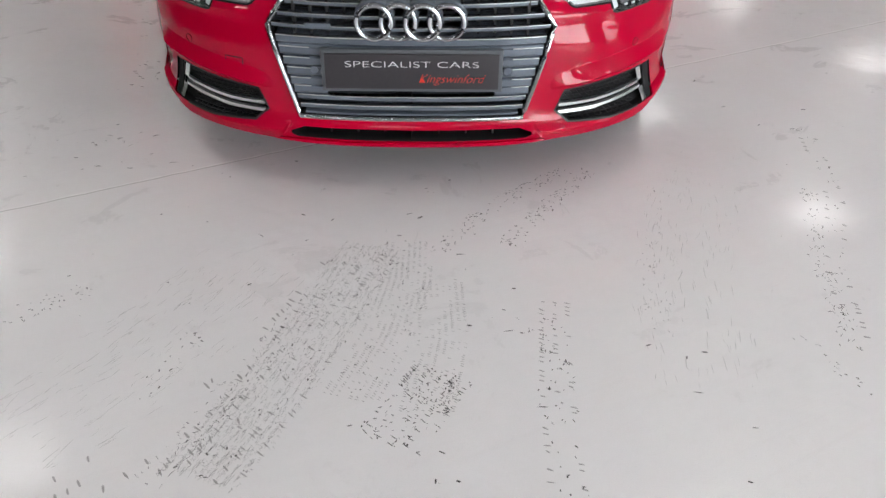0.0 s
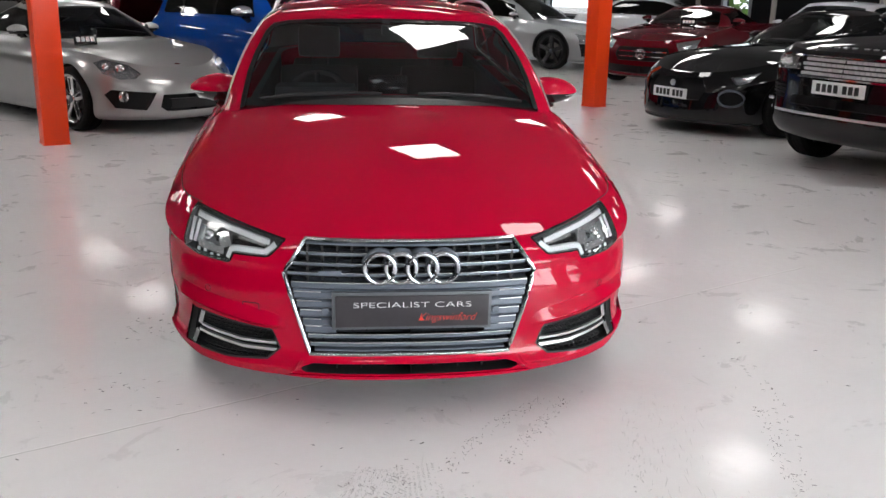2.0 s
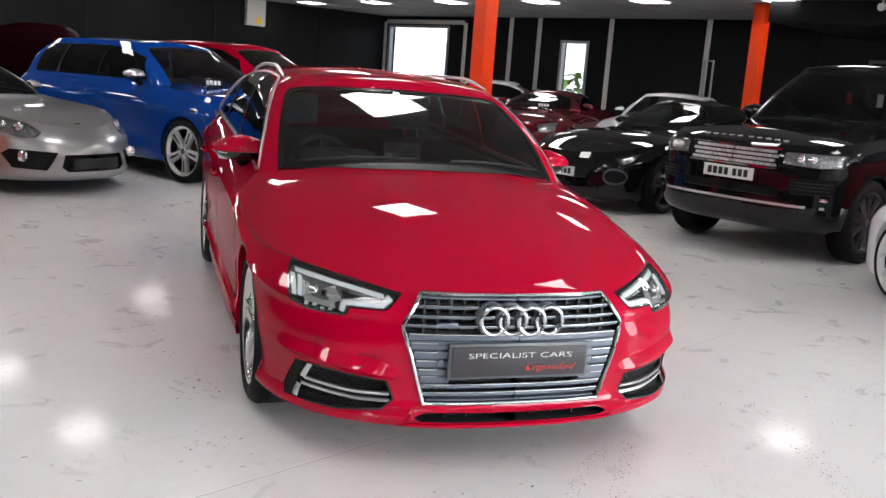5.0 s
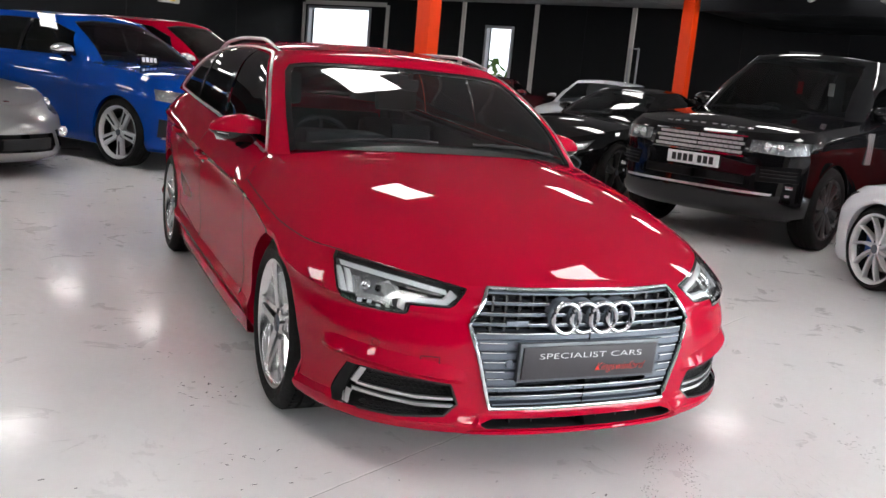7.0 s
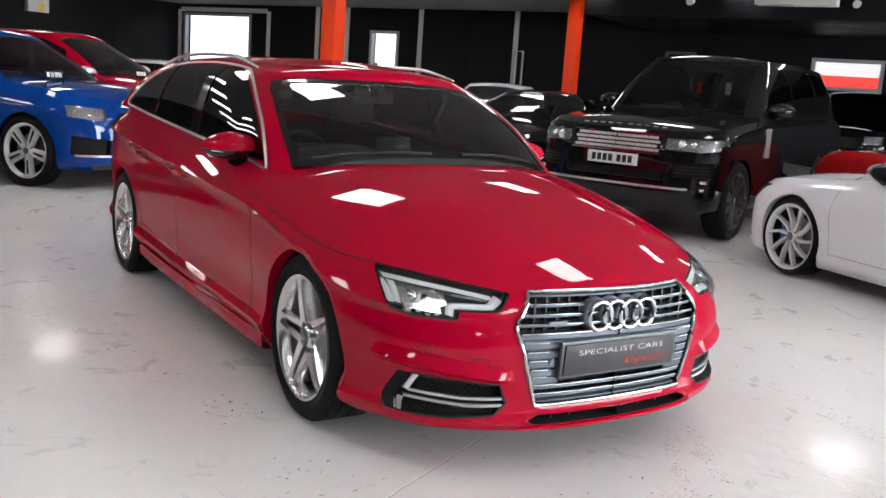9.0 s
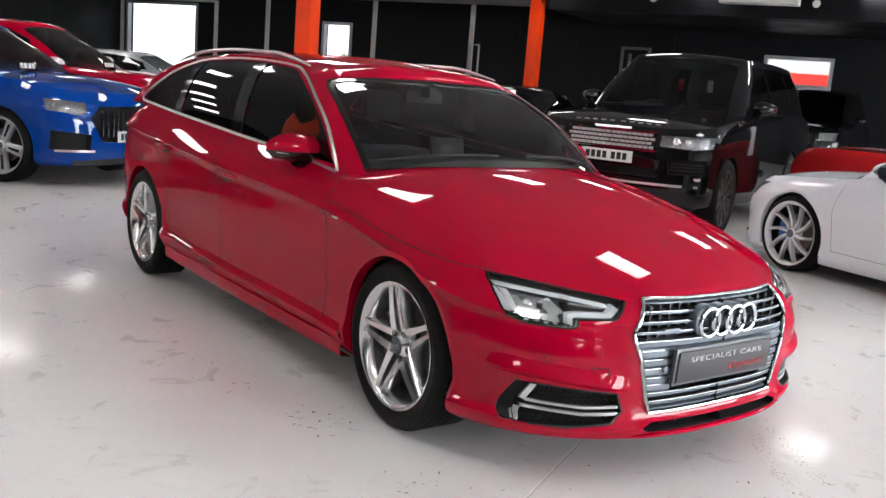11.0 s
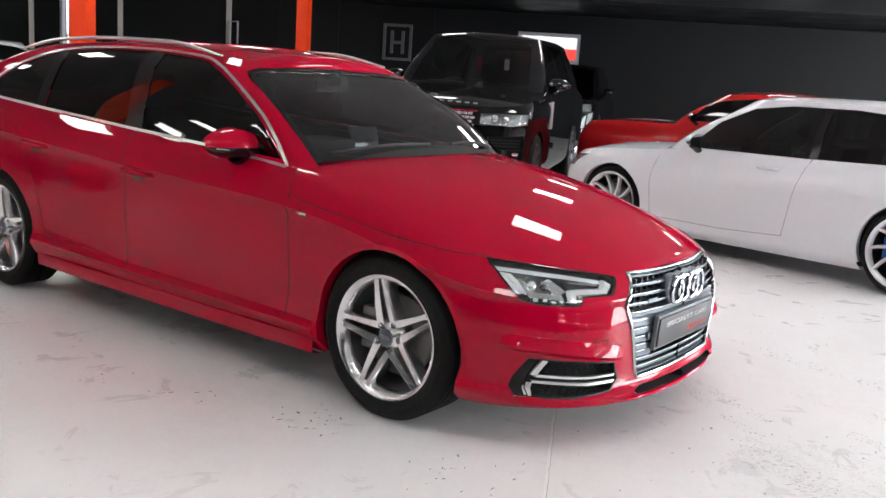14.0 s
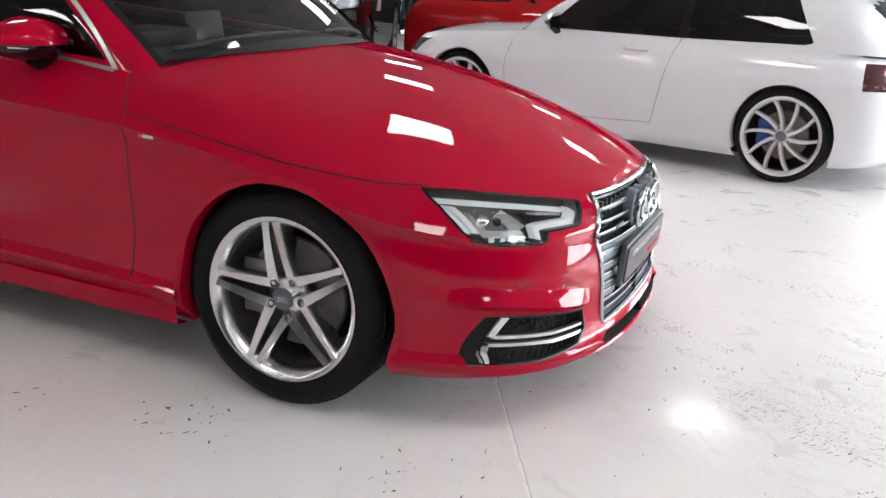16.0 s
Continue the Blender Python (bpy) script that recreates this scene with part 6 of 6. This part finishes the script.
for s in (-1, 1):
    x = t.ray_cast(Vector((3, 2.36, 0.78)), Vector((-1, 0, 0)))[0].x
    hd = bmesh.new()
    tube(hd, [(s * (x - 0.01), 2.25, 0.78), (s * (x + 0.022), 2.28, 0.78), (s * (x + 0.024), 2.40, 0.78), (s * (x - 0.01), 2.44, 0.78)], 0.012, 8)
    part("door_handle", hd, WHITE, wh)
    rows = []
    for k in range(9):
        z = 0.665 + 0.165 * k / 8
        row = []
        for q in range(9):
            y = 3.87 + 0.27 * q / 8 + 0.02 * (1 - k / 8)
            h = t.ray_cast(Vector((3, y, z)), Vector((-1, 0, 0)))[0]
            row.append(Vector((s * ((h.x if h else 0.6) + 0.004), y, z)))
        rows.append(row)
    b = grid(rows)
    bmesh.ops.recalc_face_normals(b, faces=list(b.faces))
    part("tail_light", b, LENS_DARK, wh, "smoked dark red tail light")
    part("exhaust", tube(bmesh.new(), [(s * 0.5, 4.0, 0.2), (s * 0.5, 4.24, 0.2)], 0.045, 14), CHROME, wh)
sp = grid([[Vector((x, 3.74 + 0.24 * t2, 1.262 - 0.03 * t2 - 0.05 * abs(x) ** 2)) for t2 in (0, 0.5, 1.0)] for x in [k * 0.05 for k in range(-10, 11)]])
bmesh.ops.solidify(sp, geom=list(sp.faces), thickness=0.025)
part("roof_spoiler", sp, WHITE, wh)
part("spoiler_lip", tube(bmesh.new(), [(k * 0.05, 3.985, 1.218 - 0.05 * (k * 0.05) ** 2) for k in range(-10, 11)], 0.016, 8), TRIM_BLACK, wh)
part("aerial", tube(bmesh.new(), [(0, 3.25, 1.29), (0, 3.36, 1.36)], 0.008), TRIM_BLACK, wh)

# red classic saloon
cl, t, made, sh = quick_car(
    "classic_saloon", "red classic two-door saloon with white bonnet stripes", heading(7.55, 4.35, 80), CLASSIC_RED,
    (4.05, 0.79, 1.37, 0.86, (1.35, 0.98), 0.98, 1.92, 3.0, 3.55),
    [("lamp", [(0.46, 0.78), (0.70, 0.78), (0.70, 0.62), (0.46, 0.62)], 0.5, "lamp"), ("grille", [(0, 0.78), (0.44, 0.78), (0.44, 0.62), (0, 0.62)], 0.4, "pan")],
    (0.75, 3.15), (0.30, 0.20), dict(style="far", spokes=8, seg=32), pillars=[(2.45, 2.4)], doors=[[(1.4, 0.3), (1.4, 0.9)], [(2.5, 0.3), (2.5, 0.95)]],
    roof_half=0.56, green_half=0.70, low=0.22, cf=0.35, nf=3.0, cr=0.35, nr=3.2, crown=0.03, deck=3.2, mirror_m=CHROME, mirror_size=0.7, mid=0.8)
for s in (-1, 1):
    st = grid([[Vector((s * x, y, sh.bonnet(x, y) + 0.004)) for x in (0.16, 0.24, 0.32)] for y in [0.32 + 0.08 * k for k in range(13)]])
    bmesh.ops.recalc_face_normals(st, faces=list(st.faces))
    part("bonnet_stripe", st, WHITE, cl)
bars(cl, t, (0.5,), 0, 0.7, CHROME, "bumper", 0.06, 0.06)
sale_board(cl, sh, -0.45, 1.1)

# red crossover behind the blue one
rc, t, made, sh = quick_car(
    "red_crossover", "red crossover with silver mirrors and roof rails", heading(1.75, 9.7, -46), RED,
    (4.68, 0.935, 1.67, 0.96, (1.28, 1.14), 1.12, 2.05, 4.1, 4.5),
    [("grille", [(0, 0.82), (0.40, 0.82), (0.5, 0.70), (0.42, 0.48), (0, 0.46)], 0.6, "pan"), ("lamp", [(0.54, 0.82), (0.83, 0.86), (0.85, 0.74), (0.56, 0.72)], 0.8, "lamp")],
    (0.9, 3.58), (0.355, 0.27), dict(style="far", spokes=5, seg=36), pillars=[(2.5, 2.5), (3.4, 3.3)], doors=[[(2.5, 0.4), (2.5, 1.05)]],
    roof_half=0.58, green_half=0.81, low=0.2, mirror_m=SATIN, mirror_size=1.15)
bars(made["grille"], t, (0.52, 0.57, 0.62, 0.67, 0.72, 0.77), 0, 0.40, GRILLE_GREY, "grille_bar", 0.012)
plate(rc, (0, front_y(t, 0, 0.55) - 0.02, 0.55), 0.52, 0.111, PLATE_DARK, [])
sale_board(rc, sh, -0.3, 1.0)

# pale grey electric estate
tc_, t, made, sh = quick_car(
    "grey_electric_estate", "pale grey sleek electric estate with black wheels", heading(5.15, 15.2, -45), GREY_PAINT,
    (4.97, 0.98, 1.41, 0.70, (1.45, 0.95), 0.98, 2.2, 4.1, 4.6),
    [("lamp", [(0.60, 0.66), (0.84, 0.70), (0.84, 0.54), (0.66, 0.54)], 0.9, "lamp"), ("vent", [(0.55, 0.50), (0.84, 0.52), (0.80, 0.28), (0.60, 0.28)], 0.9, "vent"), ("mid", [(0, 0.36), (0.5, 0.36), (0.46, 0.24), (0, 0.24)], 0.5, "pan")],
    (0.95, 3.85), (0.365, 0.28), dict(style="far", spokes=5, alloy=DARK_ALLOY, seg=36), pillars=[(2.75, 2.75), (3.7, 3.6)], doors=[[(2.8, 0.35), (2.8, 0.9)]],
    roof_half=0.56, green_half=0.82, low=0.16, cf=0.75, nf=2.2, lip=0.021)

# dark red roadster
mr, t, made, sh = quick_car(
    "dark_red_roadster", "dark red two-seat roadster with a wide grille", heading(4.55, 11.9, 228), DEEP_RED,
    (4.6, 0.935, 1.31, 0.74, (1.65, 0.98), 0.98, 2.3, 3.1, 3.8),
    [("lamp", [(0.52, 0.72), (0.80, 0.78), (0.80, 0.62), (0.58, 0.60)], 0.9, "lamp"), ("grille", [(0, 0.64), (0.42, 0.64), (0.48, 0.52), (0.42, 0.42), (0, 0.42)], 0.5, "pan"), ("low", [(0, 0.34), (0.8, 0.36), (0.8, 0.24), (0, 0.22)], 0.7, "pan")],
    (0.9, 3.48), (0.335, 0.26), dict(style="far", spokes=5, seg=36), doors=[[(1.6, 0.3), (1.6, 0.85)], [(2.8, 0.3), (2.85, 0.9)]],
    roof_half=0.52, green_half=0.76, low=0.15, crown=0.06, deck=3.3, cf=0.7, nf=2.3)
bars(made["grille"], t, (0.49, 0.57), 0, 0.42, CHROME, "grille_bar", 0.015)
b = bmesh.new()
tube(b, [(0.075 * math.cos(q * math.pi / 12), front_y(t, 0, 0.53) - 0.01, 0.53 + 0.075 * math.sin(q * math.pi / 12)) for q in range(24)], 0.008, 8, True)
for k in range(3):
    a = math.pi / 2 + k * 2 * math.pi / 3
    tube(b, [(0, front_y(t, 0, 0.53) - 0.01, 0.53), (0.072 * math.cos(a), front_y(t, 0, 0.53) - 0.01, 0.53 + 0.072 * math.sin(a))], [0.010, 0.004], 6)
part("grille_emblem", b, CHROME, made["grille"])
sale_board(mr, sh, 0.2, 1.45)

# far cars by the east wall
for nm, lab, x, y, az, pm in (("white_coupe", "white coupe parked near the doorway", 6.65, 11.3, 222, WHITE), ("pale_hatchback", "pale silver-white hatchback near the window", 9.3, 17.5, -30, WHITE)):
    o, t, made, sh = quick_car(
        nm, lab, heading(x, y, az), pm, (4.5, 0.9, 1.42, 0.74, (1.4, 0.96), 1.0, 2.1, 3.4, 4.0),
        [("lamp", [(0.52, 0.70), (0.80, 0.74), (0.80, 0.62), (0.58, 0.60)], 0.9, "lamp"), ("grille", [(0, 0.62), (0.4, 0.62), (0.4, 0.3), (0, 0.3)], 0.5, "pan")],
        (0.9, 3.55), (0.33, 0.25), dict(style="far", spokes=5, seg=32), far=True, deck=3.6)
# maroon saloon with its bonnet up, a black off-roader beside it, and one past the luxury car
mo, t, made, sh = quick_car(
    "maroon_saloon", "dark maroon saloon with its bonnet propped open", heading(-2.6, 12.9, -58), MAROON, (4.7, 0.93, 1.45, 0.80, (1.45, 1.02), 1.02, 2.15, 3.5, 4.2),
    [("lamp", [(0.52, 0.76), (0.80, 0.80), (0.80, 0.66), (0.58, 0.64)], 0.9, "lamp"), ("grille", [(0, 0.70), (0.4, 0.70), (0.4, 0.4), (0, 0.4)], 0.5, "pan")],
    (0.9, 3.7), (0.34, 0.26), dict(style="far", spokes=5, seg=32), far=True, deck=3.8, hood_open=((1.35, 1.0), 48))
for x, y, az in ((-4.9, 12.3, -62), (12.0, 7.9, 200)):
    o, t, made, sh = quick_car(
        "black_off_roader", "boxy black off-roader parked further back", heading(x, y, az), BLACK_PAINT, (4.6, 0.95, 1.72, 0.98, (1.3, 1.12), 1.12, 1.9, 4.2, 4.5),
        [("lamp", [(0.56, 0.92), (0.84, 0.94), (0.84, 0.80), (0.58, 0.79)], 0.8, "lamp"), ("grille", [(0, 0.9), (0.5, 0.9), (0.5, 0.72), (0, 0.72)], 0.5, "pan")],
        (0.85, 3.6), (0.37, 0.26), dict(style="far", spokes=5, alloy=DARK_ALLOY, seg=32), far=True, roof_half=0.64, green_half=0.84, low=0.26, nf=3.0, cf=0.5)


# ---- marks on the floor ----
def dash(bm, x, y, ang, ln, wd, z, rng):
    """A small ragged flake lying on the floor."""
    c, s = math.cos(ang), math.sin(ang)
    n = 6
    vs = []
    for k in range(n):
        th = 2 * math.pi * k / n
        r = rng.uniform(0.6, 1.15)
        a, b = ln / 2 * math.cos(th) * r, wd / 2 * math.sin(th) * r
        vs.append(bm.verts.new((x + a * c - b * s, y + a * s + b * c, z)))
    bm.faces.new(vs)


def along(pts, t):
    k = min(int(t * (len(pts) - 1)), len(pts) - 2)
    f = t * (len(pts) - 1) - k
    a, b = Vector(pts[k]), Vector(pts[k + 1])
    return a.lerp(b, f), (b - a).normalized()


def trail(bm, pts, width, n, ln, wd, rng, ribs=0, across=False, z=0.0009, jitter=0.25):
    for k in range(n):
        p, d = along(pts, rng.random())
        nrm = Vector((-d.y, d.x))
        o = (rng.randrange(ribs) / max(1, ribs - 1) - 0.5) * width if ribs else rng.uniform(-0.5, 0.5) * width
        o += rng.gauss(0, 0.004)
        q = p + nrm * o
        ang = math.atan2(d.y, d.x) + (math.pi / 2 if across else 0) + rng.gauss(0, jitter)
        dash(bm, q.x, q.y, ang, ln * rng.uniform(0.4, 1.5), wd * rng.uniform(0.5, 1.4), z + rng.uniform(0, 0.0002), rng)


def prints(bm, pts, width, ribs, pitch, rng, fill=0.7, z=0.0008):
    """Rows of tread blocks printed along a line."""
    total = sum((Vector(b) - Vector(a)).length for a, b in zip(pts, pts[1:]))
    for k in range(int(total / pitch)):
        p, d = along(pts, (k + 0.5) * pitch / total)
        nrm = Vector((-d.y, d.x))
        for r in range(ribs):
            if rng.random() < fill * (0.6 + 0.4 * math.sin(k * 0.13 + r)):
                q = p + nrm * ((r / (ribs - 1) - 0.5) * width)
                dash(bm, q.x, q.y, math.atan2(d.y, d.x) + 1.2 + rng.gauss(0, 0.15), width / ribs * 0.8, pitch * 0.30, z, rng)


SCUFF = mat("grey_tyre_scuff", (0.36, 0.35, 0.345), 0.6, noise_scale=60, noise_amt=0.2)
SPECK = mat("black_rubber_speck", (0.05, 0.045, 0.045), 0.8, noise_scale=90, noise_amt=0.4)
rng = random.Random(21)
soft, hard = bmesh.new(), bmesh.new()
A = [(-0.42, -1.20), (-0.32, -0.95), (-0.21, -0.63), (-0.11, -0.28)]
B = [(-0.12, -0.95), (-0.04, -0.70), (0.00, -0.45), (0.0, -0.25)]
D = [(0.40, -0.55), (0.37, -0.90), (0.36, -1.25)]
E_ = [(1.44, 0.55), (1.37, 0.03), (1.22, -0.40), (1.16, -0.72)]
F1, F2 = [(0.52, 0.22), (0.27, -0.02), (0.09, -0.30)], [(0.60, 0.2), (0.45, 0.0), (0.29, -0.27)]
G = [(-0.02, -1.10), (0.05, -0.95), (0.10, -0.85)]
trail(soft, A, 0.16, 1500, 0.022, 0.0010, rng, 9, z=0.0008, jitter=0.10)
trail(soft, A, 0.19, 900, 0.009, 0.0011, rng, 12, across=True, z=0.0008, jitter=0.35)
trail(hard, A, 0.17, 340, 0.011, 0.0009, rng, 8, z=0.0010, jitter=0.45)
trail(hard, [(-0.52, -1.22), (-0.40, -0.92), (-0.27, -0.58)], 0.06, 120, 0.012, 0.0016, rng, 3, z=0.0010, jitter=0.9)
trail(soft, [(-0.85, -1.1), (-0.62, -0.75), (-0.42, -0.35)], 0.35, 200, 0.05, 0.0010, rng, z=0.0008, jitter=0.12)
trail(soft, [(0.95, 0.2), (0.80, -0.35), (0.72, -0.9)], 0.3, 170, 0.05, 0.0010, rng, z=0.0008, jitter=0.1)
trail(hard, [(1.30, 0.10), (1.20, -0.30), (1.13, -0.75)], 0.05, 120, 0.014, 0.0022, rng, z=0.0010, jitter=0.7)
trail(hard, [(0.80, 0.1), (0.70, -0.3), (0.66, -0.7)], 0.07, 60, 0.010, 0.0016, rng, z=0.0010, jitter=0.6)
prints(soft, A, 0.17, 5, 0.016, rng, 0.40)
prints(soft, B, 0.13, 9, 0.0075, rng, 0.85)
prints(soft, [(0.06, -1.0), (0.10, -0.72), (0.09, -0.45)], 0.12, 8, 0.008, rng, 0.7)
prints(hard, G, 0.14, 5, 0.009, rng, 0.5, z=0.0010)
prints(soft, D, 0.07, 3, 0.018, rng, 0.6)
prints(soft, E_, 0.05, 2, 0.028, rng, 0.6)
prints(soft, [(-0.14, -0.30), (-0.25, -0.62), (-0.40, -0.95), (-0.7, -1.3)], 0.15, 4, 0.022, rng, 0.35)
for t, w, n in ((A, 0.18, 110), (B, 0.14, 60), (G, 0.16, 130), (D, 0.09, 60), (E_, 0.06, 50), (F1, 0.07, 120), (F2, 0.06, 110), ([(0.25, -0.60), (0.35, -0.72), (0.42, -0.86)], 0.04, 24), ([(-1.05, -0.66), (-0.86, -0.50)], 0.09, 40), ([(-0.62, -0.95), (-0.52, -0.70)], 0.07, 24), ([(1.12, -0.95), (1.02, -0.70)], 0.05, 18), ([(0.10, -1.0), (0.12, -0.86)], 0.03, 30)):
    trail(hard, t, w, n, 0.009, 0.0032, rng, jitter=0.8, z=0.0011)
for cx, cy, n, sp in ((-1.10, 1.05, 26, 0.07), (-1.22, 1.55, 10, 0.08), (-1.26, 1.95, 8, 0.08), (-1.05, 0.38, 22, 0.09), (0.0, -0.1, 12, 0.15), (1.5, 0.5, 18, 0.25), (0.3, -0.9, 16, 0.3), (-0.6, -0.3, 16, 0.35), (-1.6, 0.4, 8, 0.3), (0.9, -1.2, 10, 0.3)):
    for k in range(n):
        dash(hard, rng.gauss(cx, sp), rng.gauss(cy, sp), rng.gauss(0.2, 0.5), rng.uniform(0.004, 0.030), rng.uniform(0.002, 0.008), 0.0011, rng)
for k in range(330):
    dash(hard, rng.uniform(-3.5, 4.0), rng.uniform(-2.0, 6.0), rng.uniform(0, 6.3), rng.uniform(0.002, 0.006), rng.uniform(0.0015, 0.0035), 0.0011, rng)
for k in range(90):
    dash(soft, rng.uniform(-3.0, 4.0), rng.uniform(-2.0, 5.0), rng.gauss(1.2, 0.3), rng.uniform(0.005, 0.028), rng.uniform(0.0006, 0.0014), 0.0008, rng)
thing("tyre_marks", soft, SCUFF, "faint grey tyre prints and scuffs on the floor", "tyre marks", kind="stuff")
thing("rubber_specks", hard, SPECK, "scattered black rubber specks on the floor", "specks", kind="stuff")
jt, jd = bmesh.new(), bmesh.new()
rows, rows2 = [], []
for k in range(160):
    t = -3.2 + 6.4 * k / 159
    w = 0.004 + rng.uniform(0, 0.003)
    o = rng.gauss(0, 0.0012)
    p = Vector((-0.46 + 0.882 * t - 0.471 * o, 0.34 + 0.471 * t + 0.882 * o, 0.0010))
    n = Vector((-0.471, 0.882, 0))
    rows.append([p - n * w, p + n * w])
    rows2.append([p - n * (w + 0.0015) - Vector((0, 0, 0.0003)), p - n * (w - 0.001) + Vector((0, 0, 0.0002))])
PALE = mat("joint_filler", (0.80, 0.79, 0.78), 0.6, noise_scale=30, noise_amt=0.12)
joint = tagged(new("floor_joint"), "pale filled saw joint across the floor", "floor joint", kind="structure")
part("filler", grid(rows), PALE, joint)
part("dark_edge", grid(rows2), SCUFF, joint)
